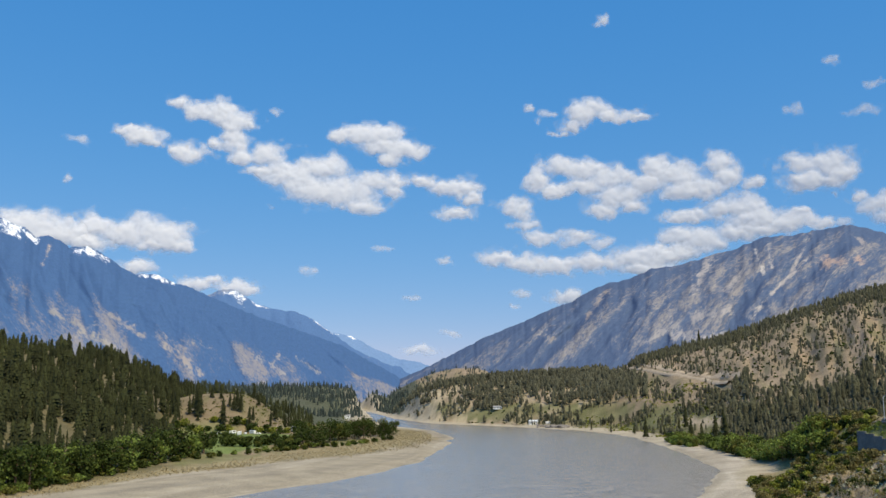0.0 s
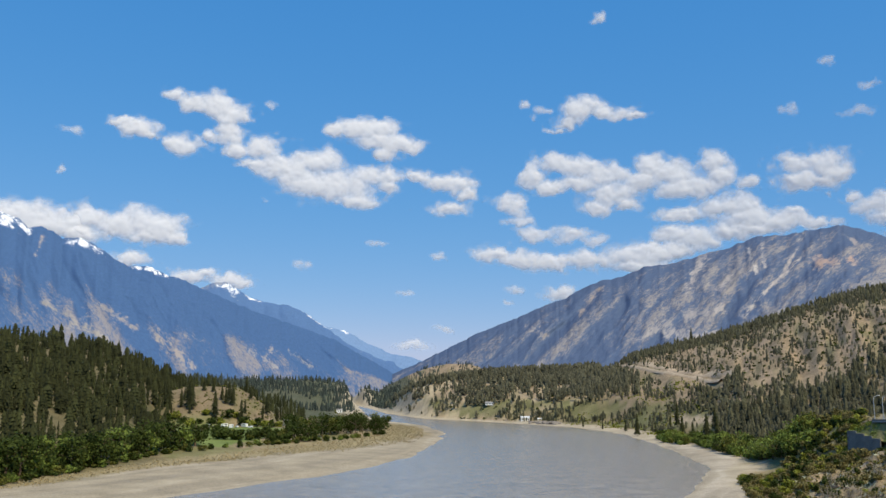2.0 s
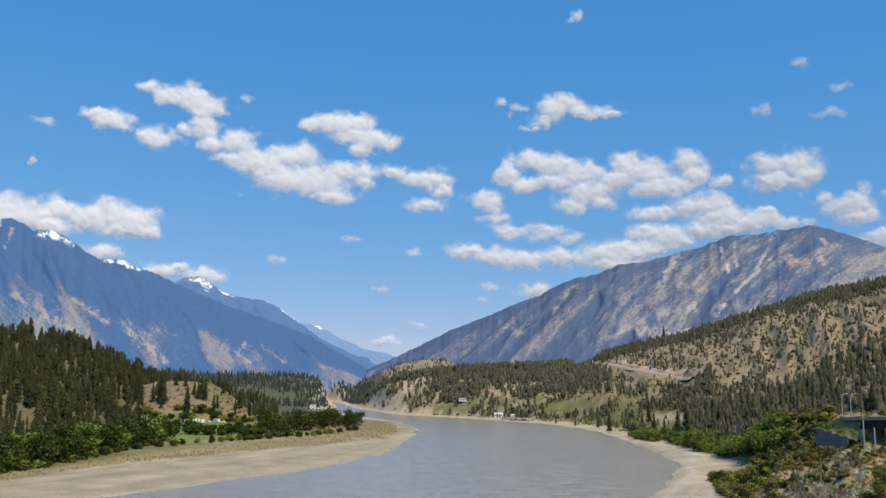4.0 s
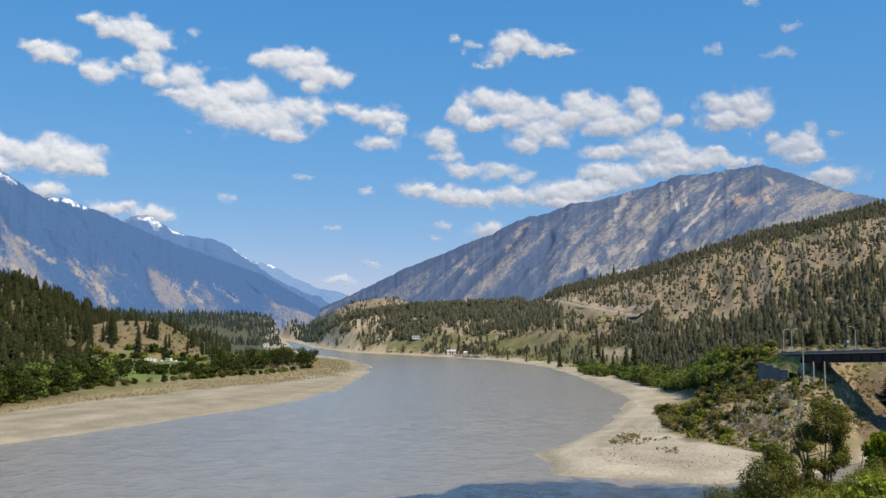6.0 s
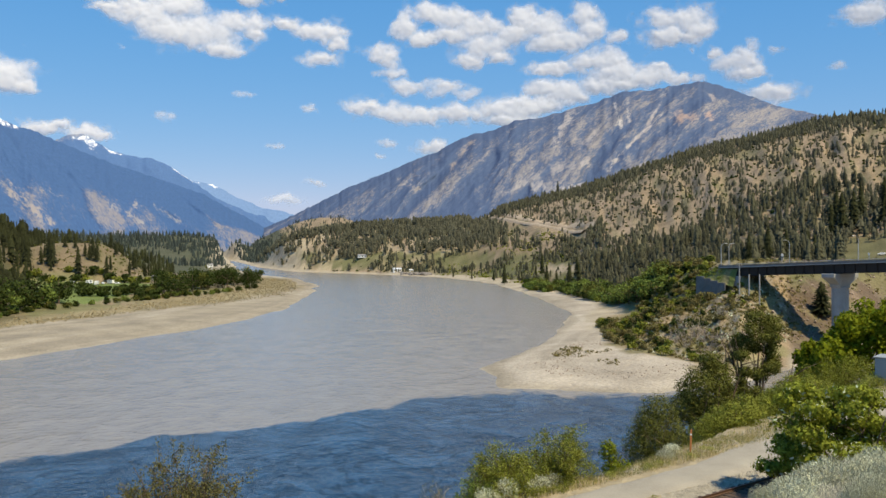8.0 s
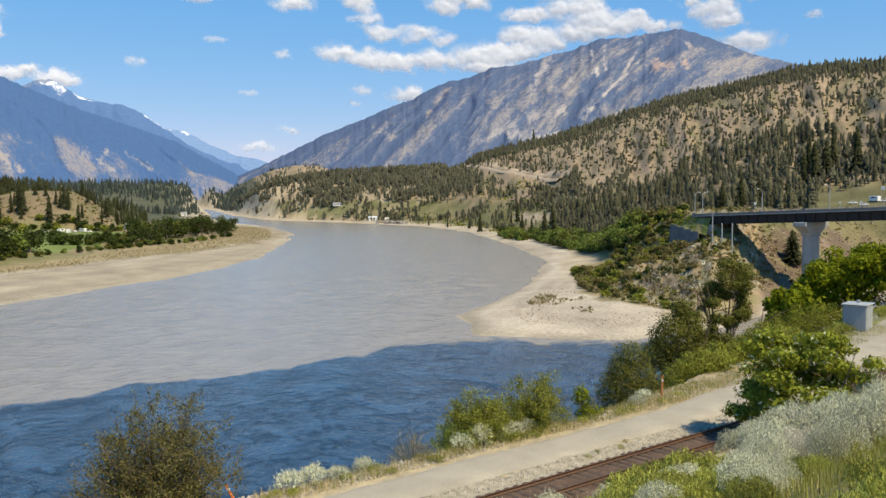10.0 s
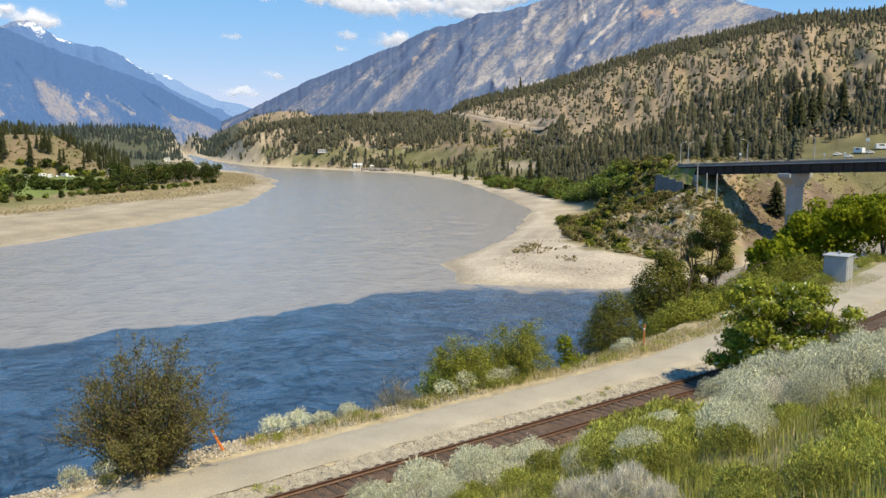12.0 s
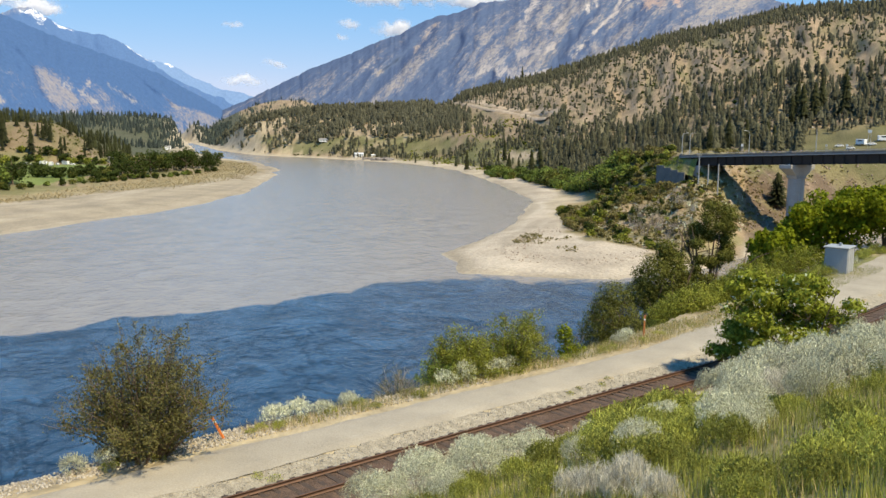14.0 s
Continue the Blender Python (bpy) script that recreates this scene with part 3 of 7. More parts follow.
# ---------------------------------------------------------------- mountains
def mountain_material(name, forest, rock):
    """Forest broken by rock, in a grain drawn out down the slope; pale scree and snow where the mesh says so. Forest
    and rock colours carry a haze tint.
    """
    m = bpy.data.materials.new(name)
    m.use_nodes = True
    n, l = m.node_tree.nodes, m.node_tree.links
    b = n["Principled BSDF"]
    b.inputs["Roughness"].default_value = 0.95
    b.inputs["Specular IOR Level"].default_value = 0.05
    # azimuth from the eye in metres and scaled height, laid to fit the camera's view
    along, up, drawn = n.new("ShaderNodeAttribute"), n.new("ShaderNodeAttribute"), n.new("ShaderNodeCombineXYZ")
    along.attribute_name, up.attribute_name = "along", "up"
    l.new(along.outputs["Fac"], drawn.inputs[0])
    l.new(up.outputs["Fac"], drawn.inputs[1])

    def grain(scale, detail, rough):
        t = n.new("ShaderNodeTexNoise")
        t.inputs["Scale"].default_value, t.inputs["Detail"].default_value, t.inputs["Roughness"].default_value = scale, detail, rough
        l.new(drawn.outputs[0], t.inputs["Vector"])
        return t.outputs["Fac"]

    def share(key, noise, amount, low, high):
        src = n.new("ShaderNodeAttribute")
        src.attribute_name = key
        add = n.new("ShaderNodeMath")
        add.operation = "MULTIPLY_ADD"
        add.inputs[1].default_value = amount
        l.new(noise, add.inputs[0])
        l.new(src.outputs["Fac"], add.inputs[2])
        ramp = n.new("ShaderNodeMapRange")
        ramp.interpolation_type = "SMOOTHSTEP"
        ramp.inputs["From Min"].default_value, ramp.inputs["From Max"].default_value = low + amount / 2, high + amount / 2
        l.new(add.outputs[0], ramp.inputs["Value"])
        return ramp.outputs["Result"]

    def mixed(fac, a, c):
        x = n.new("ShaderNodeMix")
        x.data_type = "RGBA"
        l.new(fac, x.inputs["Factor"])
        for key, v in (("A", a), ("B", c)):
            if isinstance(v, tuple):
                x.inputs[key].default_value = (*v, 1)
            else:
                l.new(v, x.inputs[key])
        return x.outputs["Result"]
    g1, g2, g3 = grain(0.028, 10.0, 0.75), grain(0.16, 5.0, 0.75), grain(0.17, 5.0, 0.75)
    # forest and rock arrive already tinted blue and grey in place of haze
    hazed_woods = mixed(g2, tuple(c * 0.6 for c in forest), tuple(c * 1.45 for c in forest))
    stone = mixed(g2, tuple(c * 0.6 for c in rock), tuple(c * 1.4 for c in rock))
    dots = n.new("ShaderNodeMath")
    dots.operation = "MULTIPLY_ADD"
    dots.inputs[1].default_value = 0.5
    l.new(g3, dots.inputs[0])
    half = n.new("ShaderNodeMath")
    half.operation = "MULTIPLY"
    half.inputs[1].default_value = 0.5
    l.new(g1, half.inputs[0])
    l.new(half.outputs[0], dots.inputs[2])
    col = mixed(share("rock", dots.outputs[0], 5.2, 0.2, 1.0), hazed_woods, stone)
    tone = n.new("ShaderNodeAttribute")
    tone.attribute_name = "tone"
    col = mixed(share("scree", dots.outputs[0], 4.0, 0.2, 0.8), col, tone.outputs["Color"])
    col = mixed(share("snow", dots.outputs[0], 8.0, 0.36, 0.7), col, (0.86, 0.88, 0.92))
    l.new(col, b.inputs["Base Color"])
    bump = n.new("ShaderNodeBump")
    bump.inputs["Strength"].default_value, bump.inputs["Distance"].default_value = 0.35, 6.0
    l.new(g1, bump.inputs["Height"])
    l.new(bump.outputs["Normal"], b.inputs["Normal"])
    return m


def make_mountain(name, rows, foot, foot_z, crest, label, forest, rock, rock_share, snow=(), scars=(), seed=0, back=1.2, step=0.08, relief=0.11, lead=0.0, lay=0.9):
    """A range whose crest follows azimuth and elevation rows, with gullied spurs, rock faces and snow."""
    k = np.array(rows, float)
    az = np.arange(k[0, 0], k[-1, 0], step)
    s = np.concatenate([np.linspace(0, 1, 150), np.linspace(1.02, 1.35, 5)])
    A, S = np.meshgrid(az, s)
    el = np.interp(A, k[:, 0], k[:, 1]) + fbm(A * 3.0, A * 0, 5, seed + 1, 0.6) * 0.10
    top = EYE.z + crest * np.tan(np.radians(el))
    R = foot + (crest - foot) * S
    lean = (1 - S) * lay
    warp = 0.55 * fbm(A * 0.4, S * 1.8, 4, seed + 9)
    ridge = 1 - np.abs(fbm(A * 0.42 + lean + warp, S * 1.3 + warp, 6, seed + 2, 0.44)) * 1.7
    mid = np.clip(S * (1.04 - S) * 4, 0, 1)
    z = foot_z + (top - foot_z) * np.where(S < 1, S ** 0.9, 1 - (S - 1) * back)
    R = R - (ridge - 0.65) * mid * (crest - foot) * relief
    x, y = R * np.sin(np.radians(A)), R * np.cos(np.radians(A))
    elev = np.degrees(np.arctan2(z - EYE.z, R))
    broad = fbm(A * 0.75 + lean * 1.5, S * 2.4, 5, seed + 4, 0.6)
    stony = np.clip(rock_share(A, S) + broad * 0.55 + (ridge - 0.72) * 0.9, -0.6, 1.1)
    scree = np.full(A.shape, -1.0)
    tone = np.zeros(A.shape + (3,)) + (0.42, 0.39, 0.37)
    for a0, e0, a1, e1, width, tint in scars:
        t = np.clip(((A - a0) * (a1 - a0) + (elev - e0) * (e1 - e0)) / ((a1 - a0) ** 2 + (e1 - e0) ** 2), 0, 1)
        d = np.hypot(A - a0 - t * (a1 - a0), elev - e0 - t * (e1 - e0)) + fbm(A * 3, elev * 3, 4, seed + 6, 0.6) * width * 0.9
        near = 0.62 - d / (width * 1.5)
        tone = blend(tone, tint, np.clip(near + 0.3, 0, 1))
        scree = np.maximum(scree, near)
    white = np.full(A.shape, -1.0)
    for a0, half, s0, deep in snow:
        white = np.maximum(white, 0.72 - np.abs((A - a0) / half) ** 2 * 0.6 - np.abs((S - s0) / deep) ** 2 * 0.6 + fbm(A * 5, S * 30, 3, seed + 8) * 0.5)
    verts = np.stack([x, y, z], -1).reshape(-1, 3)
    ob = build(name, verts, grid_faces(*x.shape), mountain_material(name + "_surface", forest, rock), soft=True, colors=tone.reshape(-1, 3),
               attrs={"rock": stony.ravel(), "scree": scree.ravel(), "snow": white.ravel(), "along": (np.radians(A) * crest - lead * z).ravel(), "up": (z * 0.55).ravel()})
    return tagged(ob, label, "mountain", kind="structure")


# the blue in these base colours stands in for haze over the distance
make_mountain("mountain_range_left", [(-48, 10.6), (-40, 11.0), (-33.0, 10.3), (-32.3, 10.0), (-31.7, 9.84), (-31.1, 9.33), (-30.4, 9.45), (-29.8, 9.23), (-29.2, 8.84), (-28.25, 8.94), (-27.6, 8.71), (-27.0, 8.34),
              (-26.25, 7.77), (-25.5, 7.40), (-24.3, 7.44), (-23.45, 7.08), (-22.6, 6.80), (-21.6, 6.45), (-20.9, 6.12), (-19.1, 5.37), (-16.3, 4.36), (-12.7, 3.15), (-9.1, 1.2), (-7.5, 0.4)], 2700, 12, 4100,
              "forested mountain range tinted haze blue with snow patches along its crest", (0.060, 0.120, 0.250), (0.245, 0.235, 0.255),
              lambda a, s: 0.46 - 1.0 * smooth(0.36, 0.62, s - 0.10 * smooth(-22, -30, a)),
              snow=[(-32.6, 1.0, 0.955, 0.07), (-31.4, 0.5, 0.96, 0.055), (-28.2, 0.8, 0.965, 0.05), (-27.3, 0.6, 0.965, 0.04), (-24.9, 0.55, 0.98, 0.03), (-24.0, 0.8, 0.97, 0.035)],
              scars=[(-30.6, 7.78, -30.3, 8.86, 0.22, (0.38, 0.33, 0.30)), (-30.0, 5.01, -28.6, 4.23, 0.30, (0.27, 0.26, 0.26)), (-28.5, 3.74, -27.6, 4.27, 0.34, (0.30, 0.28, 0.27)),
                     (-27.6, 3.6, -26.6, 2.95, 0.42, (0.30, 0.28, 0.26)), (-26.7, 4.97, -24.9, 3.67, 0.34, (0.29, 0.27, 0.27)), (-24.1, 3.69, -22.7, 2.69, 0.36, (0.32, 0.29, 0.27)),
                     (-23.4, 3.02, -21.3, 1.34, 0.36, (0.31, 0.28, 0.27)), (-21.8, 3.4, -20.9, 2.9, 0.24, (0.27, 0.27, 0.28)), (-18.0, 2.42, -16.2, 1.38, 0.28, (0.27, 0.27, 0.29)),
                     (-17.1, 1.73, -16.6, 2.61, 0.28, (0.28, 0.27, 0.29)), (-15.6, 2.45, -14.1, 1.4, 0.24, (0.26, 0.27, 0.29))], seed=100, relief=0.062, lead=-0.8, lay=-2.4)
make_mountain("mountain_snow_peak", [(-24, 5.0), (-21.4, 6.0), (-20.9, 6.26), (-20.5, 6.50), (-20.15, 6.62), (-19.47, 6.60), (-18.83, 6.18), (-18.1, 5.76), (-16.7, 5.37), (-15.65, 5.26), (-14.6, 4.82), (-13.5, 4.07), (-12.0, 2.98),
              (-10.6, 2.27), (-8.4, 1.56), (-6.5, 0.9)], 3400, 12, 4450, "distant mountain tinted haze blue with a bare summit and a snow field", (0.085, 0.160, 0.315), (0.28, 0.30, 0.35),
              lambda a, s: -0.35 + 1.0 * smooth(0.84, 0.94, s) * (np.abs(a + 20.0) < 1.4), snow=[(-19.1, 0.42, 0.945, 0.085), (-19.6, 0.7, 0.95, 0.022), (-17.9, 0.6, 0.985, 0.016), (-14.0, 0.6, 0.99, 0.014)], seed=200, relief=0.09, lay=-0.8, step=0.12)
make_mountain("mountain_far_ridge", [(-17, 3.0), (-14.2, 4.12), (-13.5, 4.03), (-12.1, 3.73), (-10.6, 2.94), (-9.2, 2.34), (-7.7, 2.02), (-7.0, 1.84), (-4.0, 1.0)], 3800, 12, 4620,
              "far ridge with pale blue haze put into its colour", (0.155, 0.25, 0.42), (0.24, 0.31, 0.43), lambda a, s: -0.3 + 0 * a, snow=[(-13.2, 0.35, 0.985, 0.025), (-12.0, 0.3, 0.985, 0.03)], seed=300, step=0.14)
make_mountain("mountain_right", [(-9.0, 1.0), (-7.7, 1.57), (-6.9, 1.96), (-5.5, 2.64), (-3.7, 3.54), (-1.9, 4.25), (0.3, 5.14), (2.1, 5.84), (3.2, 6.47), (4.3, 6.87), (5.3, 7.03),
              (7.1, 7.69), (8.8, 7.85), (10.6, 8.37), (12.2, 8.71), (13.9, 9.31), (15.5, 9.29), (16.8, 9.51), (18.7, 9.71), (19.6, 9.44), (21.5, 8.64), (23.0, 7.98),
              (24.9, 7.38), (26.6, 6.96), (32, 6.0), (45, 5.0)], 2300, 12, 3900, "big rocky mountain with haze-tinted blue forest and pale scree chutes", (0.076, 0.110, 0.190), (0.285, 0.263, 0.255),
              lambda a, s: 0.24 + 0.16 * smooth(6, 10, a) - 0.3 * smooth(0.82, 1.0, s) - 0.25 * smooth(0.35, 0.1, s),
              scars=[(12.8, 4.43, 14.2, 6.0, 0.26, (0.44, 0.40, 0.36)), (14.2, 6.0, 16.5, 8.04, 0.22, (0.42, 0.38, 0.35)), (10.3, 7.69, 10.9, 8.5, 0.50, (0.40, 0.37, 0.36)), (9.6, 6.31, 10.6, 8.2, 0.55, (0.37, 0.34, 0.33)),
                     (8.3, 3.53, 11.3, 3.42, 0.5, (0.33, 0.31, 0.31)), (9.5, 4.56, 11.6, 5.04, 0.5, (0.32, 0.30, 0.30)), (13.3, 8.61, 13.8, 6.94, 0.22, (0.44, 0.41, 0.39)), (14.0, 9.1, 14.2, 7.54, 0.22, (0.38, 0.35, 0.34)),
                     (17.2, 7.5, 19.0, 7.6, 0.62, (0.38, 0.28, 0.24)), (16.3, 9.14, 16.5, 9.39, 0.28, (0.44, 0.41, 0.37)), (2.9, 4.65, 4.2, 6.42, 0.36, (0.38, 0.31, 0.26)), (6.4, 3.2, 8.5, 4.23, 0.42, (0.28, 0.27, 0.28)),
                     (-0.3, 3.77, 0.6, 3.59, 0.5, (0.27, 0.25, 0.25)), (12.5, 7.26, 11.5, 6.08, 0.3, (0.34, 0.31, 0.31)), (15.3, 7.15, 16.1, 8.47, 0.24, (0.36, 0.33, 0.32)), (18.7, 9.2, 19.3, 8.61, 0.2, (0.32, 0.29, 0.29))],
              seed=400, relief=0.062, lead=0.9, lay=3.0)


# ---------------------------------------------------------------- clouds
def cloud_material():
    m = bpy.data.materials.new("cloud")
    m.use_nodes = True
    n, l = m.node_tree.nodes, m.node_tree.links
    b = n["Principled BSDF"]
    b.inputs["Base Color"].default_value = (0.62, 0.62, 0.63, 1)
    # a faint added glow fills the undersides that sunlight leaves grey
    b.inputs["Emission Color"].default_value = (0.93, 0.96, 1.0, 1)
    b.inputs["Emission Strength"].default_value = 0.30
    b.inputs["Roughness"].default_value = 1.0
    b.inputs["Specular IOR Level"].default_value = 0.0
    src = n.new("ShaderNodeAttribute")
    src.attribute_name = "dens"
    at, tex = n.new("ShaderNodeTexCoord"), n.new("ShaderNodeTexNoise")
    tex.inputs["Scale"].default_value, tex.inputs["Detail"].default_value = 0.016, 6.0
    tex.inputs["Roughness"].default_value = 0.62
    l.new(at.outputs["Object"], tex.inputs["Vector"])
    sub = n.new("ShaderNodeMath")
    sub.operation = "MULTIPLY_ADD"
    sub.inputs[1].default_value = 0.62
    l.new(tex.outputs["Fac"], sub.inputs[0])
    l.new(src.outputs["Fac"], sub.inputs[2])
    ramp = n.new("ShaderNodeMapRange")
    ramp.interpolation_type = "SMOOTHSTEP"
    ramp.inputs["From Min"].default_value, ramp.inputs["From Max"].default_value = 0.04, 0.92
    l.new(sub.outputs[0], ramp.inputs["Value"])
    tr, tl, s1, s2 = n.new("ShaderNodeBsdfTransparent"), n.new("ShaderNodeBsdfTranslucent"), n.new("ShaderNodeMixShader"), n.new("ShaderNodeMixShader")
    tl.inputs["Color"].default_value = (0.85, 0.86, 0.88, 1)
    s1.inputs["Fac"].default_value = 0.35
    l.new(b.outputs[0], s1.inputs[1])
    l.new(tl.outputs[0], s1.inputs[2])
    l.new(ramp.outputs["Result"], s2.inputs["Fac"])
    l.new(tr.outputs[0], s2.inputs[1])
    l.new(s1.outputs[0], s2.inputs[2])
    l.new(s2.outputs[0], n["Material Output"].inputs["Surface"])
    return m


CLOUD = cloud_material()
cloud_count = [0]


def make_cloud(blobs, label="white fair-weather cumulus cloud with a soft ragged edge", thin=0.0, far=4780.0):
    """A billowing bank of cloud from puffs given by azimuth, elevation and half sizes in degrees."""
    cloud_count[0] += 1
    seed = 500 + cloud_count[0] * 7
    b = np.array(blobs, float)
    b[:, 2:] *= 1.0 + 1.2 * thin
    a0, a1 = (b[:, 0] - b[:, 2] * 2.0).min(), (b[:, 0] + b[:, 2] * 2.0).max()
    e0, e1 = (b[:, 1] - b[:, 3] * 2.0).min(), (b[:, 1] + b[:, 3] * 2.0).max()
    step = 0.08 if a1 - a0 > 3 else 0.05
    A, E = np.meshgrid(np.arange(a0, a1, step), np.arange(e0, e1, step))
    wa = A + fbm(A * 1.3, E * 1.4, 5, seed, 0.62) * 0.55
    we = E + fbm(A * 1.3, E * 1.4, 5, seed + 1, 0.62) * 0.34
    dens = np.zeros(A.shape)
    for ca, ce, ra, re in b:
        up = np.where(we > ce, 1.0, 1.25)
        d = ((wa - ca) / (ra * 1.12)) ** 2 + ((we - ce) * up / (re * 1.2)) ** 2
        dens = np.maximum(dens, np.exp(-1.1 * d)) + 0.12 * np.exp(-1.1 * d)
    dens = np.clip(dens, 0, 1.15) + fbm(A * 1.5, E * 1.9, 5, seed + 2) * 0.36 - 0.54 - thin
    border = np.minimum(np.minimum(A - a0, a1 - A), np.minimum(E - e0, e1 - E))
    dens = np.minimum(dens, border * 3 - 0.6)
    bulge = np.clip(dens + 0.3, 0, 1.2) ** 0.7 * (1 + 0.10 * fbm(A * 1.1, E * 1.4, 4, seed + 3, 0.45))
    verts, faces, vals = [], [], []
    for side, depth in ((1, 24.0), (-1, 16.0)):
        R = far - side * depth * bulge - side * 1.0
        z = EYE.z + R * np.tan(np.radians(E))
        verts.append(np.stack([R * np.sin(np.radians(A)), R * np.cos(np.radians(A)), z], -1).reshape(-1, 3))
        f = grid_faces(*A.shape)
        faces.append((f if side > 0 else f[:, ::-1]) + (0 if side > 0 else A.size))
        vals.append(dens.ravel())
    verts = np.concatenate(verts)
    f, vals = np.concatenate(faces), np.concatenate(vals)
    f = f[(vals[f] > -0.32).any(1)]
    used, f = np.unique(f, return_inverse=True)
    ob = build("cloud", verts[used], f.reshape(-1, 4), CLOUD, soft=True, attrs={"dens": vals[used]})
    return tagged(ob, label, "cloud", "clouds in the sky")


WISP = "faint wisp of white cloud high in the sky"
make_cloud([(-32.27, 9.69, 1.86, 1.02), (-31.24, 10.04, 1.65, 0.81), (-29.69, 9.64, 2.27, 0.90), (-28.42, 9.26, 1.85, 0.65), (-30.75, 9.42, 2.06, 0.81)])
make_cloud([(-27.84, 10.04, 1.32, 0.73), (-26.22, 9.82, 2.06, 0.90), (-24.93, 10.11, 1.57, 0.98), (-23.82, 9.73, 1.57, 0.98), (-22.72, 9.20, 0.82, 0.49), (-28.26, 9.27, 1.44, 0.49), (-24.39, 9.18, 2.06, 0.49)])
make_cloud([(-26.33, 16.02, 0.85, 0.33), (-25.35, 15.75, 1.44, 0.57), (-24.60, 15.41, 0.55, 0.28)])
make_cloud([(-22.39, 14.91, 1.39, 0.69), (-23.36, 15.04, 0.59, 0.41)], thin=0.08)
make_cloud([(-23.10, 17.93, 0.68, 0.53), (-22.11, 17.55, 1.19, 0.61), (-20.78, 17.59, 1.28, 0.81), (-19.62, 16.96, 1.19, 0.73), (-19.75, 15.91, 1.10, 0.98), (-20.90, 15.51, 0.76, 0.53), (-19.36, 14.89, 0.84, 0.57), (-18.70, 16.95, 0.60, 0.37), (-17.59, 15.17, 1.43, 0.81), (-18.08, 14.09, 1.17, 0.37), (-16.29, 14.00, 1.89, 0.90), (-14.05, 14.46, 1.76, 0.81), (-14.44, 12.83, 1.67, 0.81), (-12.62, 12.90, 2.42, 1.14), (-11.50, 12.03, 1.66, 0.53), (-10.42, 13.60, 1.84, 0.69), (-9.60, 12.97, 1.00, 0.53), (-15.19, 13.52, 1.88, 0.81)])
make_cloud([(-13.00, 16.52, 0.93, 0.45), (-11.22, 16.51, 1.70, 0.69), (-9.92, 16.55, 1.27, 0.69), (-8.97, 15.68, 1.44, 0.77), (-7.70, 15.45, 0.72, 0.57), (-9.63, 14.95, 1.01, 0.53), (-10.28, 15.83, 1.69, 0.65)])
make_cloud([(-7.45, 13.58, 1.09, 0.53), (-5.96, 13.16, 1.42, 0.61), (-4.85, 13.16, 1.09, 0.81), (-4.29, 12.47, 0.75, 0.57), (-5.40, 11.57, 1.41, 0.53)])
make_cloud([(3.00, 17.66, 1.11, 0.73), (3.75, 18.05, 1.03, 0.57), (2.17, 16.92, 0.94, 0.45), (4.91, 17.44, 1.62, 0.53), (6.28, 17.15, 1.19, 0.28), (1.69, 16.44, 0.68, 0.24)], thin=0.04)
make_cloud([(-0.34, 18.12, 0.39, 0.37)], WISP, thin=0.30)
make_cloud([(0.78, 17.77, 0.56, 0.33), (0.32, 17.36, 0.26, 0.24)], WISP, thin=0.45)
make_cloud([(1.28, 14.38, 1.13, 0.69), (-0.02, 13.51, 0.84, 0.85), (1.15, 12.77, 1.00, 0.53), (2.93, 13.98, 1.89, 0.77), (4.73, 13.56, 1.59, 0.77), (2.98, 12.98, 1.67, 0.61), (5.24, 12.29, 2.00, 0.98), (4.25, 11.44, 1.16, 0.61), (6.11, 11.52, 1.00, 0.53), (7.79, 14.06, 1.17, 0.73), (6.87, 13.04, 1.46, 0.77), (9.00, 13.36, 1.84, 0.85), (9.66, 12.45, 2.00, 0.77), (11.45, 13.91, 1.09, 0.81), (12.03, 13.11, 1.17, 0.73), (10.71, 12.57, 1.67, 0.69), (13.49, 12.66, 0.83, 0.61)])
make_cloud([(16.11, 13.55, 1.26, 0.69), (17.71, 13.40, 1.67, 0.77), (18.61, 12.75, 0.83, 0.69), (16.70, 12.49, 1.67, 0.69), (17.96, 12.38, 1.25, 0.53)])
make_cloud([(9.60, 10.80, 1.74, 0.49), (11.67, 11.22, 1.58, 0.65), (12.86, 11.33, 1.33, 0.73), (13.65, 10.49, 1.66, 0.73), (15.28, 10.15, 1.98, 0.65), (15.95, 10.65, 0.91, 0.33), (17.50, 9.93, 1.40, 0.37), (8.55, 10.67, 0.75, 0.37), (8.87, 9.64, 1.57, 0.61), (10.30, 9.37, 1.81, 0.81), (8.83, 8.72, 1.56, 0.61), (12.28, 9.63, 1.65, 0.65), (13.95, 9.78, 2.06, 0.49)])
make_cloud([(-1.70, 11.92, 1.00, 0.57), (-0.96, 11.62, 0.83, 0.81), (-0.94, 10.75, 1.08, 0.41)], thin=0.2)
make_cloud([(-0.06, 9.91, 1.40, 0.53), (2.12, 9.87, 1.98, 0.61), (3.84, 9.44, 0.99, 0.53)], thin=0.22)
make_cloud([(-2.71, 8.66, 1.32, 0.53), (-0.81, 8.29, 2.06, 0.61), (1.37, 8.12, 2.05, 0.65), (3.53, 8.23, 1.97, 0.65), (6.03, 8.53, 1.97, 0.65), (7.78, 8.48, 1.97, 0.73), (6.71, 7.80, 2.05, 0.49)])
make_cloud([(1.69, 6.02, 1.23, 0.49)], thin=0.05)
make_cloud([(-7.90, 2.76, 1.38, 0.37)], thin=0.12)
make_cloud([(-21.93, 6.80, 1.07, 0.45), (-21.09, 7.04, 0.74, 0.37)], thin=0.02)
make_cloud([(-19.37, 6.68, 1.39, 0.49), (-18.33, 6.64, 0.57, 0.33)], thin=0.02)
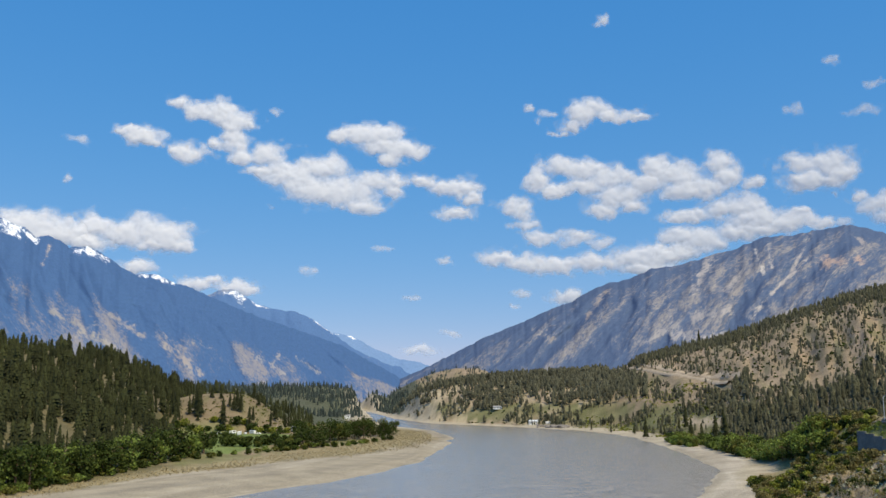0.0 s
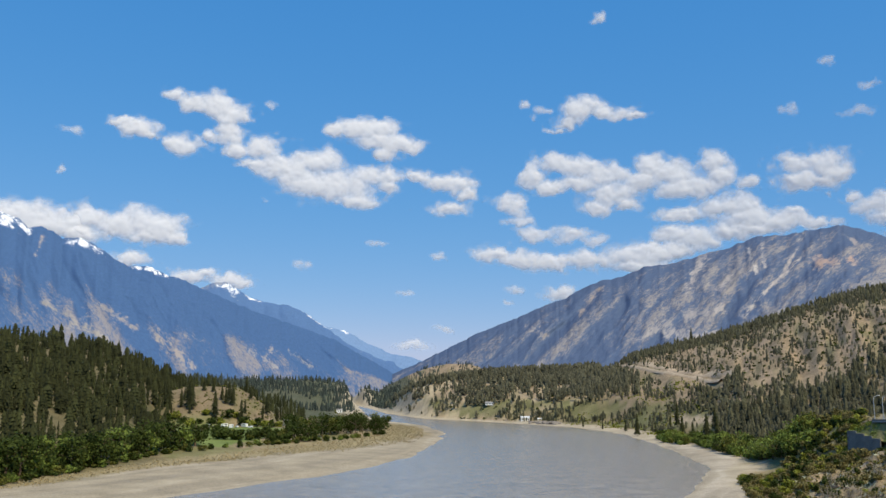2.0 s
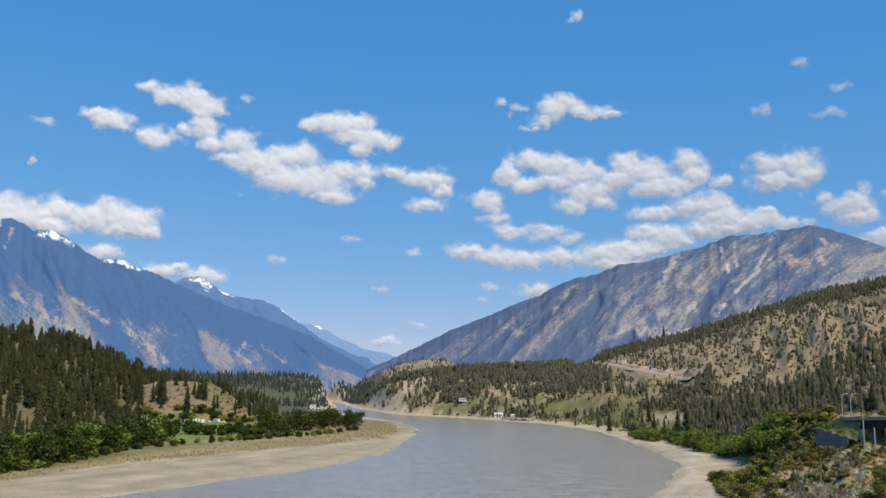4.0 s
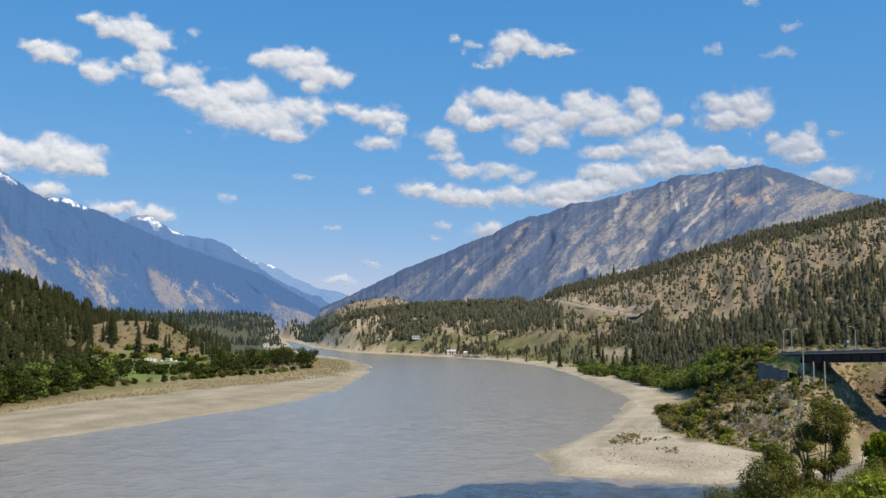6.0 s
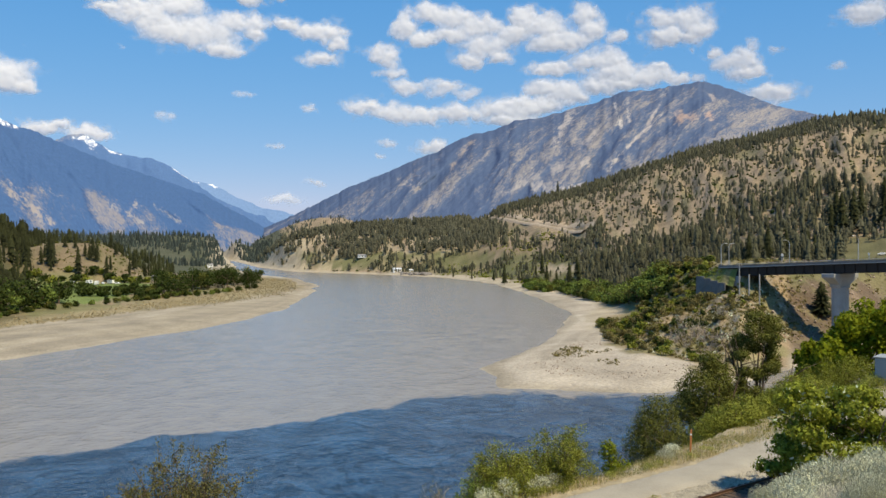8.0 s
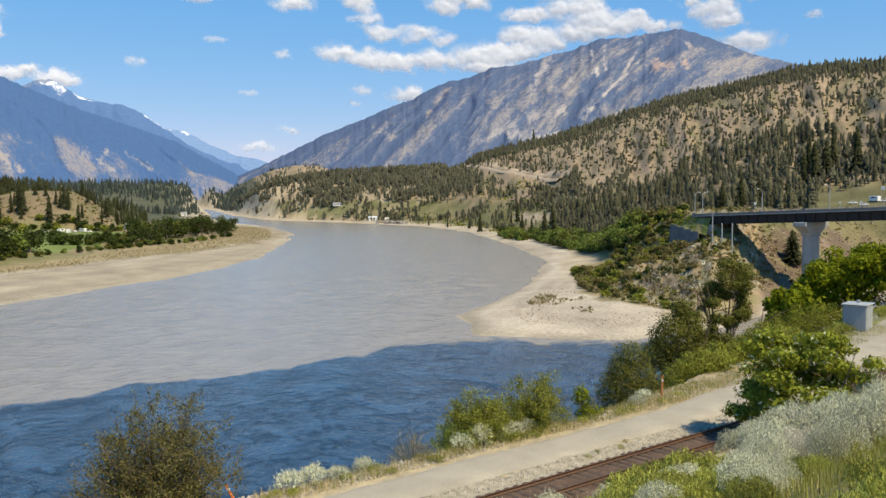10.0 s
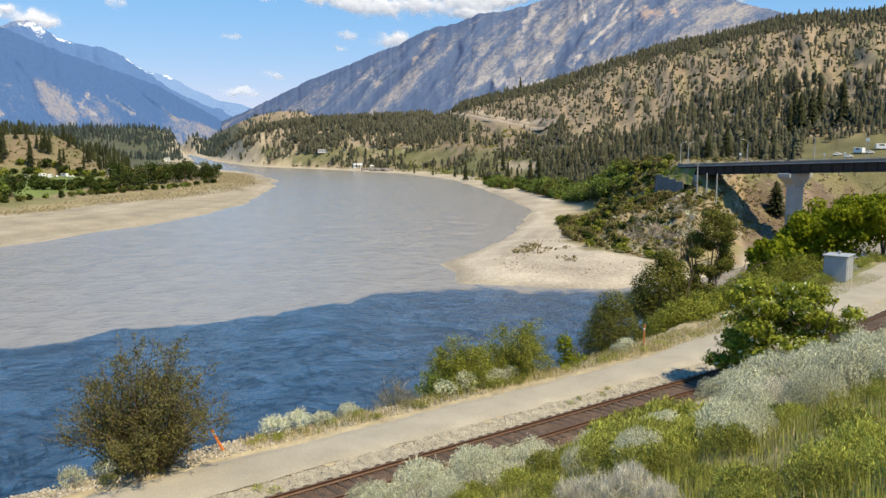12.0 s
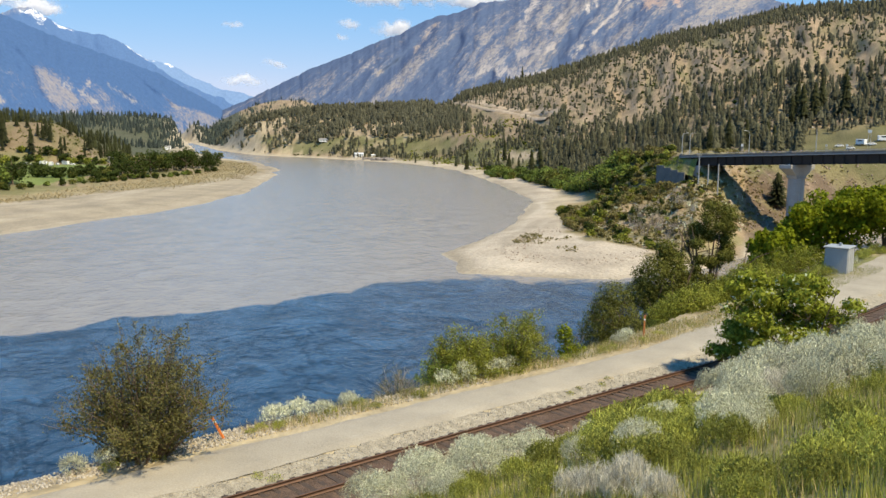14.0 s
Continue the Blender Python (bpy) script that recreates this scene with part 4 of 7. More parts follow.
make_cloud([(-25.45, 7.75, 1.31, 0.49)], thin=0.02)
make_cloud([(20.63, 10.75, 1.49, 0.73), (19.46, 11.42, 0.58, 0.37), (21.33, 9.94, 1.24, 0.49)], thin=0.04)
make_cloud([(-6.13, 8.48, 0.53, 0.28)], WISP, thin=0.42)
make_cloud([(-1.08, 6.41, 0.70, 0.33)], WISP, thin=0.42)
make_cloud([(-8.30, 6.11, 0.70, 0.24)], WISP, thin=0.42)
make_cloud([(-14.84, 7.80, 0.74, 0.37)], WISP, thin=0.42)
make_cloud([(-1.46, 5.47, 0.41, 0.24)], WISP, thin=0.42)
make_cloud([(-29.45, 12.92, 0.38, 0.28)], WISP, thin=0.42)
make_cloud([(-29.13, 15.21, 0.67, 0.37)], WISP, thin=0.42)
make_cloud([(-17.32, 17.74, 0.51, 0.33)], WISP, thin=0.42)
make_cloud([(-17.35, 11.75, 0.37, 0.24)], WISP, thin=0.42)
make_cloud([(-10.17, 9.34, 0.45, 0.24)], WISP, thin=0.42)
make_cloud([(4.69, 23.19, 0.66, 0.33)], WISP, thin=0.42)
make_cloud([(18.57, 19.40, 0.60, 0.37)], WISP, thin=0.42)
make_cloud([(16.03, 16.75, 0.68, 0.49)], WISP, thin=0.42)
make_cloud([(19.62, 16.24, 1.19, 0.33)], WISP, thin=0.42)
make_cloud([(20.55, 17.61, 0.47, 0.28)], WISP, thin=0.42)
make_cloud([(-5.92, 3.77, 0.82, 0.28)], WISP, thin=0.42)
make_cloud([(22.64, 8.65, 1.56, 0.73)])
make_cloud([(27.60, 12.79, 1.34, 0.73), (28.19, 12.91, 1.04, 0.81)])
make_cloud([(26.72, 14.23, 0.71, 0.28)], WISP, thin=0.42)
make_cloud([(21.75, 11.66, 0.50, 0.41)], WISP, thin=0.42)
make_cloud([(26.28, 9.93, 0.62, 0.28)], WISP, thin=0.42)
make_cloud([(22.99, 11.17, 0.66, 0.24)], WISP, thin=0.42)
make_cloud([(17.93, 11.60, 0.37, 0.24)], WISP, thin=0.42)


# ---------------------------------------------------------------- plants: builders
def conifer_arrays(layers, points, seed, slim=0.17, bare=0.12, rounded=0.0):
    """A spruce or pine of unit height: trunk and ragged drooping whorls. Returns verts, triangles and where the crown starts."""
    g = np.random.default_rng(seed)
    v, f = [], []
    for j in range(5):
        a = 2 * math.pi * j / 5
        v.append((0.014 * math.cos(a), 0.014 * math.sin(a), 0.0))
    v.append((0, 0, 0.9))
    f += [(j, (j + 1) % 5, 5) for j in range(5)]
    trunk = len(f)
    for k in range(layers):
        t = k / layers
        base = bare + (1 - bare) * t
        rad = slim * ((1 - t) ** 0.8 * (1 - rounded) + rounded * math.sin(math.pi * (0.25 + 0.72 * t)) ** 0.8) * g.uniform(0.75, 1.2) + 0.012
        rise = (1 - bare) / layers * g.uniform(1.5, 2.1)
        ox, oy = g.normal(0, 0.008, 2)
        start = len(v)
        v.append((ox, oy, min(base + rise, 1.0)))
        m = points * 2
        turn = g.uniform(0, 6.28)
        for j in range(m):
            q = rad * (g.uniform(0.85, 1.25) if j % 2 == 0 else g.uniform(0.35, 0.6))
            a = turn + 2 * math.pi * j / m + g.normal(0, 0.08)
            drop = (0.05 if j % 2 == 0 else -0.01) * (1 - t) * g.uniform(0.3, 1.3)
            v.append((ox + q * math.cos(a), oy + q * math.sin(a), base - drop))
        f += [(start, start + 1 + j, start + 1 + (j + 1) % m) for j in range(m)]
    return np.array(v), np.array(f), trunk


def scatter(name, spots, templates, material, label, seed=1, category="forest"):
    """Many trees in one object: spots are rows of x, y, z, height."""
    g = np.random.default_rng(seed)
    V, F, W, n = [], [], [], 0
    for x, y, z, h in spots:
        v, f, _ = templates[g.integers(len(templates))]
        a = g.uniform(0, 6.28)
        c, s = math.cos(a), math.sin(a)
        wide = g.uniform(0.8, 1.3)
        p = np.stack([(v[:, 0] * c - v[:, 1] * s) * h * wide + x, (v[:, 0] * s + v[:, 1] * c) * h * wide + y, v[:, 2] * h + z - 0.3], 1)
        V.append(p)
        F.append(f + n)
        W.append(np.full(len(v), g.uniform(0, 1)))
        n += len(v)
    ob = build(name, np.concatenate(V), np.concatenate(F), material, attrs={"var": np.concatenate(W)})
    return tagged(ob, label, category, kind="stuff")


def wood_spots(count, az, r, height, keep=None, seed=0, low=0.5):
    """Random spots in a stretch of azimuths and ranges, kept by a rule on azimuth, range and noise."""
    g = np.random.default_rng(seed)
    A = g.uniform(*az, count * 6)
    R = np.sqrt(g.uniform(r[0] ** 2, r[1] ** 2, count * 6))
    x, y = R * np.sin(np.radians(A)), R * np.cos(np.radians(A))
    ok = shore_distance(x, y) > 14
    if keep is not None:
        ok &= keep(A, R, x, y) > g.uniform(0, 1, len(A))
    x, y = x[ok][:count], y[ok][:count]
    h = g.uniform(*height, len(x)) * g.uniform(low, 1.0, len(x))
    return np.stack([x, y, ground_z(x, y), h], 1)


def leaf_arrays(lobes, count, size, seed, hollow=0.55, upright=0.0, slender=0.45):
    """Leaves as small folded diamonds filling ellipsoid lobes (x, y, z, rx, ry, rz)."""
    g = np.random.default_rng(seed)
    L = np.array(lobes, float)
    w = (L[:, 3] * L[:, 4] * L[:, 5]) ** 0.67
    pick = g.choice(len(L), count, p=w / w.sum())
    d = g.normal(size=(count, 3))
    d /= np.linalg.norm(d, axis=1)[:, None]
    rad = hollow + (1 - hollow) * g.uniform(0, 1, count) ** 0.6
    rad *= 1 + 0.18 * np.sin(d[:, 0] * 7 + pick) * np.cos(d[:, 2] * 6 + pick * 2) + g.normal(0, 0.07, count)
    p = L[pick, :3] + d * rad[:, None] * L[pick, 3:]
    out = d * (1 - upright) + np.array((0, 0, 1.0)) * upright + g.normal(0, 0.45, (count, 3))
    out /= np.linalg.norm(out, axis=1)[:, None]
    side = np.cross(out, g.normal(size=(count, 3)))
    side /= np.linalg.norm(side, axis=1)[:, None]
    sz = size * g.uniform(0.6, 1.35, count)[:, None]
    long = np.cross(side, out) if upright == 0 else out
    a, b = p - long * sz * 0.5, p + long * sz * 0.5
    wide = side * sz * slender * 0.5
    nrm = np.cross(side, long) * sz * 0.12
    V = np.stack([a, p - wide + nrm, b, p + wide + nrm], 1).reshape(-1, 3)
    F = np.arange(count * 4).reshape(-1, 4)
    return V, F


def twigs(bm, g, reach, count, base_r, spread, start=0.0):
    """Stems rising from the base and forking outwards."""
    for _ in range(count):
        a, lean = g.uniform(0, 6.28), g.uniform(0.1, spread)
        tip = Vector((math.cos(a) * lean * reach, math.sin(a) * lean * reach, reach * g.uniform(0.7, 1.0)))
        root = Vector((math.cos(a), math.sin(a), 0)) * start * g.uniform(0, 1)
        mid = root.lerp(tip, 0.5) + Vector((g.normal(0, 0.05), g.normal(0, 0.05), 0)) * reach
        tube(bm, [root, mid, tip], [base_r, base_r * 0.6, base_r * 0.15], 5)
        for _k in range(2):
            side = mid.lerp(tip, g.uniform(0, 0.6))
            end = side + Vector((g.normal(0, 0.13), g.normal(0, 0.13), g.uniform(0.03, 0.2))) * reach
            tube(bm, [side, side.lerp(end, 0.5) + Vector((0, 0, 0.02 * reach)), end], [base_r * 0.4, base_r * 0.25, base_r * 0.08], 4)
    return bm


def shrub(name, at, lobes, count, size, material, label, seed, category="shrub", stem=0.03, stems=9, spread=0.45, reach=None, bark=None,
          hollow=0.4, upright=0.0, slender=0.45, group="", turn=0.0):
    """A shrub or tree: branching stems and a crown of single leaves."""
    top = thing(name, Matrix.Translation(at) @ pose(0, 0, 0, 0, 0, turn), label, category, group)
    g = np.random.default_rng(seed)
    part("trunk", twigs(bmesh.new(), g, reach or max(l[2] + l[5] * 0.6 for l in lobes), stems, stem, spread, 0.15), bark or BARK, top)
    v, f = leaf_arrays(lobes, count, size, seed + 1, hollow, upright, slender)
    build("foliage", v, f, material, top)
    return top


def spray_shrub(name, at, stems, reach, spread, count, size, material, label, seed, category="bush", thick=0.03, bark=None, low=0.05, fluff=0.16, squash=1.0):
    """A shrub of stems fanning up from one root, their side twigs set with single leaves, thinner towards the tips."""
    g = np.random.default_rng(seed)
    top = thing(name, Matrix.Translation(at), label, category)
    bm = bmesh.new()
    lines = []
    for k in range(stems):
        a = k * 2.39996 + g.uniform(-0.4, 0.4)
        q = math.sqrt((k + 0.5) / stems)
        h = reach * (1 - 0.68 * q ** 2) * g.uniform(0.72, 1.1)
        root = Vector((math.cos(a), math.sin(a), 0)) * 0.22 * q * spread
        tip = Vector((math.cos(a) * q * spread, math.sin(a) * q * spread * squash, h))
        mid = root.lerp(tip, 0.5) + Vector((math.cos(a) * q, math.sin(a) * q * squash, 0)) * -0.10 * spread + Vector((g.normal(0, 0.04), g.normal(0, 0.04), 0.05)) * reach
        tube(bm, [root, mid, tip], [thick, thick * 0.6, thick * 0.12], 5)
        lines.append((root, mid, tip))
        for _ in range(4):
            t = g.uniform(0.12, 0.9)
            p = root.lerp(mid, t * 2) if t < 0.5 else mid.lerp(tip, t * 2 - 1)
            e = p + Vector((g.normal(0, 0.11), g.normal(0, 0.11), g.uniform(0.02, 0.16))) * reach
            tube(bm, [p, p.lerp(e, 0.5) + Vector((0, 0, 0.01 * reach)), e], [thick * 0.4, thick * 0.25, thick * 0.08], 4)
            lines.append((p, p.lerp(e, 0.5), e))
    part("stem", bm, bark or BARK, top)
    L = np.array([[tuple(v) for v in row] for row in lines])
    pick = g.integers(len(L), size=count)
    t = low + (1 - low) * g.uniform(0, 1, count) ** 0.8
    t = np.where(pick % 5 == 0, t, g.uniform(0.0, 1, count))[:, None]
    a, b, c = L[pick, 0], L[pick, 1], L[pick, 2]
    p = a * (1 - t) ** 2 + 2 * b * t * (1 - t) + c * t ** 2
    p = p + g.normal(0, fluff, (count, 3)) * (1.15 - 0.5 * t)
    p[:, 2] = np.maximum(p[:, 2], 0.05)
    out = g.normal(size=(count, 3)) + np.array((0, 0, 0.5))
    out /= np.linalg.norm(out, axis=1)[:, None]
    side = np.cross(out, g.normal(size=(count, 3)))
    side /= np.linalg.norm(side, axis=1)[:, None]
    sz = size * g.uniform(0.6, 1.35, count)[:, None]
    V = np.stack([p - out * sz * 0.5, p - side * sz * 0.24, p + out * sz * 0.5, p + side * sz * 0.24], 1).reshape(-1, 3)
    build("foliage", V, np.arange(count * 4).reshape(-1, 4), material, top)
    return top


def broad_tree(name, at, height, width, material, label, seed, leaves=420, size=1.0, group="", category="tree"):
    """A leafy tree seen from afar: trunk, limbs and an uneven crown of leaf clumps with gaps."""
    g = np.random.default_rng(seed)
    top = thing(name, Matrix.Translation(at), label, category, group)
    bm = bmesh.new()
    tube(bm, [(0, 0, -0.4), (g.normal(0, 0.1), g.normal(0, 0.1), height * 0.35), (g.normal(0, 0.3), g.normal(0, 0.3), height * 0.75)], [0.03 * height, 0.02 * height, 0.006 * height], 7)
    for k in range(5):
        a = k * 1.3 + g.uniform(0, 0.6)
        p = Vector((0, 0, height * g.uniform(0.25, 0.5)))
        q = p + Vector((math.cos(a) * width * 0.35, math.sin(a) * width * 0.35, height * g.uniform(0.15, 0.3)))
        tube(bm, [p, p.lerp(q, 0.5) + Vector((0, 0, 0.03 * height)), q], [0.012 * height, 0.008 * height, 0.002 * height], 5)
    part("trunk", bm, BARK, top)
    lobes = []
    for k in range(9):
        a, q = g.uniform(0, 6.28), g.uniform(0, 0.32) * width
        zc = height * g.uniform(0.32, 0.82)
        s = g.uniform(0.2, 0.33) * (1.25 - zc / height * 0.5)
        lobes.append((q * math.cos(a), q * math.sin(a), zc, s * width, s * width, s * height * 0.75))
    lobes.append((0, 0, height * 0.3, width * 0.36, width * 0.36, height * 0.26))
    v, f = leaf_arrays(lobes, int(leaves * 1.2), size * 1.3, seed + 1, 0.5, 0.0, 0.8)
    build("crown", v, f, material, top)
    return top


def conifer(name, at, height, label, seed, group="", slim=0.19, layers=15, points=8):
    """A single conifer: trunk and crown."""
    top = thing(name, Matrix.Translation(at), label, "tree", group)
    v, f, cut = conifer_arrays(layers, points, seed, slim, 0.1)
    v = v * height
    build("trunk", v[:6], f[:cut], BARK, top)
    build("crown", v[6:], f[cut:] - 6, CONIFER, top, attrs={"var": np.full(len(v) - 6, 0.35)})
    return top


# ---------------------------------------------------------------- forests
FINE = [conifer_arrays(9, 5, k, 0.13 + 0.03 * (k % 4), 0.06, 0.18 * (k % 4)) for k in range(16)]
COARSE = [conifer_arrays(4, 4, 50 + k, 0.17 + 0.025 * (k % 3), 0.12) for k in range(8)]
PINE = [conifer_arrays(5, 4, 80 + k, 0.2 + 0.04 * (k % 3), 0.16 + 0.03 * (k % 4), 0.75) for k in range(10)]

left = wood_spots(2700, (-38, -21.5), (400, 1080), (10, 23), lambda a, r, x, y: (r > np.interp(a, [-36, -31.8, -28.4, -22.7, -21], [404, 420, 462, 548, 590])) * (1 - smooth(-24, -21.5, a + 1.2 * fbm(x / 40, y / 40, 2, 61))) * (0.2 + 0.8 * smooth(-0.25, 0.1, fbm(x / 45, y / 45, 3, 60))), 1, 0.35)
left_back = wood_spots(420, (-24, -14.5), (880, 1250), (10, 18), None, 2)
scatter("conifer_forest", np.concatenate([left, left_back]), FINE, CONIFER, "dense dark green conifer forest covering the hillside above the river", 3)
far_bench = wood_spots(3800, (-30, -8.4), (1480, 2550), (12, 19), lambda a, r, x, y: 0.3 + 0.7 * smooth(-0.4, 0.1, fbm(x / 90, y / 90, 3, 62)), 4)
spur = wood_spots(700, (-10, 3), (2000, 2950), (11, 16), lambda a, r, x, y: smooth(-0.1, 0.3, fbm(a * 2, r / 150, 3, 63)) * 0.8 + 0.1, 5)
scatter("far_forest", np.concatenate([far_bench, spur]), COARSE, HAZED_CONIFER, "distant dark forest on the valley bench", 6)


def crest_share(rows, a, r):
    k = np.array(rows, float)
    return (r - np.interp(a, k[:, 0], k[:, 2])) / (np.interp(a, k[:, 0], k[:, 4]) - np.interp(a, k[:, 0], k[:, 2]))


ROAD_AZ, ROAD_EL = [4.5, 5.8, 7.5, 9.2, 10.6, 12.2, 14.0], [1.85, 1.60, 1.25, 0.92, 0.68, 0.47, 0.35]


def off_road(a, r, x, y):
    """0 on and just below the hillside road and on the bare eroded bank, which lie open to view."""
    el = np.degrees(np.arctan2(ground_z(x, y) - EYE.z, r))
    gap = el - np.interp(a, ROAD_AZ, ROAD_EL)
    bare = (a > 8.2) & (a < 11.0) & (r > 600) & (r < 1100) & (el > -2.3) & (el < -1.45)
    return np.where(bare, 0.03, 1.0) * np.where((a > 4.2) & (a < 11.5) & (gap > -0.62) & (gap < 0.22) & (r > 850), 0.06, 1.0)


def bench_rule(a, r, x, y):
    s = crest_share(BENCH, a, r)
    clump = smooth(-0.25, 0.25, fbm(x / 55, y / 55, 3, 64))
    return np.where(s > 0.86, 0.95, np.where(s > 0.0, (0.16 + 0.52 * clump) * (0.2 + 0.8 * smooth(-6.0, -3.5, a)), 0.03)) * off_road(a, r, x, y) * (s < 1.12) * smooth(-9.6, -8.2, a + s)


def hill_rule(a, r, x, y):
    s = crest_share(HILL_RIGHT, a, r)
    clump = smooth(-0.1, 0.4, fbm(x / 60, y / 60, 3, 65))
    crest = smooth(0.78, 0.88, s + 0.05 * fbm(a * 2, r * 0, 2, 66))
    foot = (1 - smooth(0.12, 0.24, s + 0.06 * fbm(a * 1.5, r * 0, 3, 67))) * smooth(9, 12, a)
    return np.clip(0.13 + 0.22 * clump + crest * 0.85 + foot * 0.5, 0, 1) * ((a < 26.6) | (r > 575)) * off_road(a, r, x, y) * (s > -0.12) * (s < 1.1)


bench_trees = wood_spots(3600, (-9.6, 6.5), (1080, 1700), (8, 16), bench_rule, 7)
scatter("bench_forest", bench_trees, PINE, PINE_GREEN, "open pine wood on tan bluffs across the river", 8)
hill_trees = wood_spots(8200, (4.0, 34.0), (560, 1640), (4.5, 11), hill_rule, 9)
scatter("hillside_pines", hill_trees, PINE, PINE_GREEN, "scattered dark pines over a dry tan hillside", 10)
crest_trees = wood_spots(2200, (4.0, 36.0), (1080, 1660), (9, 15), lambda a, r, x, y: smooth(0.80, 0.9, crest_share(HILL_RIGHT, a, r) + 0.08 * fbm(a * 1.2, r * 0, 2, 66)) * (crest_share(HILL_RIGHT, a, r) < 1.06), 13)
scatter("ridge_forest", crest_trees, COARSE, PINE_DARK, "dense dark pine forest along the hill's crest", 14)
foot_trees = wood_spots(1000, (11.5, 34.0), (455, 780), (9, 18), lambda a, r, x, y: ((a < 26.6) | (r > 580)) * (r > np.interp(a, [11, 15, 18, 20, 34], [660, 560, 500, 455, 455])) * (0.3 + 0.7 * smooth(-0.15, 0.15, fbm(x / 30, y / 30, 3, 68))), 11)
scatter("foothill_forest", foot_trees, FINE, PINE_DARK, "dense dark conifers at the foot of the hill behind the bridge", 12)

terrace = wood_spots(850, (-5.5, 12.5), (740, 1150), (4, 12), lambda a, r, x, y: smooth(0.0, 0.35, fbm(x / 34, y / 34, 3, 78) + 0.25 * smooth(6, 11, a)) * smooth(20, 34, shore_distance(x, y)) * off_road(a, r, x, y) * (crest_share(BENCH, np.clip(a, -9, 8.9), r) < 0.1), 79)
scatter("terrace_wood", terrace, PINE, PINE_DARK, "small dark pines in loose groups on the river terrace", 80)

# single conifers that stand out
for k, (az, r, h) in enumerate([(9.73, 1530, 27), (9.3, 1540, 15), (8.9, 1545, 16)]):
    x, y = polar(az, r)
    conifer("ridge_pine", (x, y, ground_at(x, y) - 0.3), h, "tall lone conifer standing on the ridge line", 300 + k, "conifers on the ridge", 0.16)
for k, (az, r, h) in enumerate([(-21.4, 790, 23), (-21.0, 800, 19), (-20.55, 795, 20), (-19.95, 805, 20), (-19.55, 800, 14), (-19.2, 815, 17), (-18.95, 810, 16), (-18.4, 815, 12), (-18.0, 800, 17),
                              (-17.6, 805, 14), (-17.2, 800, 12), (-16.8, 800, 10), (-22.3, 790, 20), (-22.0, 800, 18), (-18.7, 850, 11), (-17.9, 850, 13), (-20.3, 850, 10), (-21.7, 775, 15), (-20.8, 780, 12), (-20.1, 775, 16), (-19.0, 780, 13), (-18.2, 785, 15), (-19.7, 830, 14), (-17.4, 830, 15), (-21.2, 830, 17), (-22.6, 800, 19)]):
    x, y = polar(az, r)
    x, y, h = x + 9 * math.sin(k * 5.1), y + 14 * math.sin(k * 2.3), h * (1.0 + 0.4 * math.sin(k * 3.7))
    conifer("knoll_pine", (x, y, ground_at(x, y) - 0.3), h, "dark green pine standing on the bare tan knoll", 320 + k, "pines on the knoll", 0.2, 11, 7)
for k, (az, r, h) in enumerate([(6.3, 780, 19), (8.3, 800, 16), (9.0, 760, 17), (9.6, 720, 14), (5.6, 850, 10), (7.4, 800, 10), (10.4, 700, 20), (11.0, 640, 22), (4.2, 900, 8), (8.7, 830, 22), (10.9, 750, 18), (3.0, 950, 9)]):
    x, y = polar(az, r)
    conifer("terrace_pine", (x, y, ground_at(x, y) - 0.3), h, "dark conifer standing alone on the green river terrace", 350 + k, "conifers on the terrace", 0.17, 11, 7)
for k, (az, r, h) in enumerate([(26.5, 600, 27), (27.1, 610, 25), (25.9, 600, 22), (28.75, 610, 30), (24.6, 490, 17), (26.2, 640, 24), (25.0, 520, 20), (27.5, 650, 22), (23.4, 480, 18), (22.4, 470, 17), (21.3, 470, 16)]):
    x, y = polar(az, r)
    conifer("bridge_spruce", (x, y, ground_at(x, y) - 0.3), h, "tall dark spruce standing beyond the bridge", 370 + k, "spruces beyond the bridge", 0.2)

x, y = polar(25.35, 366)
conifer("bank_spruce", (x, y, ground_at(x, y) - 0.3), 14.0, "broad dark spruce on the bank under the bridge", 395, "", 0.40, 17, 9)

# leafy trees and bushes on the far banks
g0 = np.random.default_rng(21)
for k in range(64):
    az = -36 + 15.0 * k / 63 + g0.uniform(-0.3, 0.3)
    r = np.interp(az, [-36, -31.2, -28.3, -25.3, -22.1, -21], [360, 390, 428, 464, 526, 545]) + g0.uniform(0, 24)
    x, y = polar(az, r)
    h = g0.uniform(10, 19)
    broad_tree("bank_tree", (x, y, ground_at(x, y) - 0.3), h, h * g0.uniform(0.8, 1.15), LEAF_DARK if k % 4 else LEAF_FRESH, "dense dark green leafy tree on the river bank", 400 + k * 3, 420, 1.0, "leafy trees on the far bank")
for k in range(64):
    az = -21.2 + 11.6 * k / 63 + g0.uniform(-0.3, 0.3)
    front = g0.uniform() < 0.35 and az < -14
    r = np.interp(az, [-21, -16, -12.5, -9.6], [600, 622, 680, 770]) + g0.uniform(0, 60) if not front else np.interp(az, [-21, -14], [592, 618]) + g0.uniform(0, 15)
    x, y = polar(az, r)
    h = g0.uniform(6, 10) if (az < -15.5) else g0.uniform(13, 20)
    if -21 < az < -15.5 and not front and g0.uniform() < 0.55:
        continue
    broad_tree("bank_tree", (x, y, ground_at(x, y) - 0.3), h, h * g0.uniform(0.9, 1.3), LEAF_DARK if k % 5 else LEAF_TREE, "rounded green leafy tree beside the river meadow", 600 + k * 3, 420, 1.0, "leafy trees on the far bank")
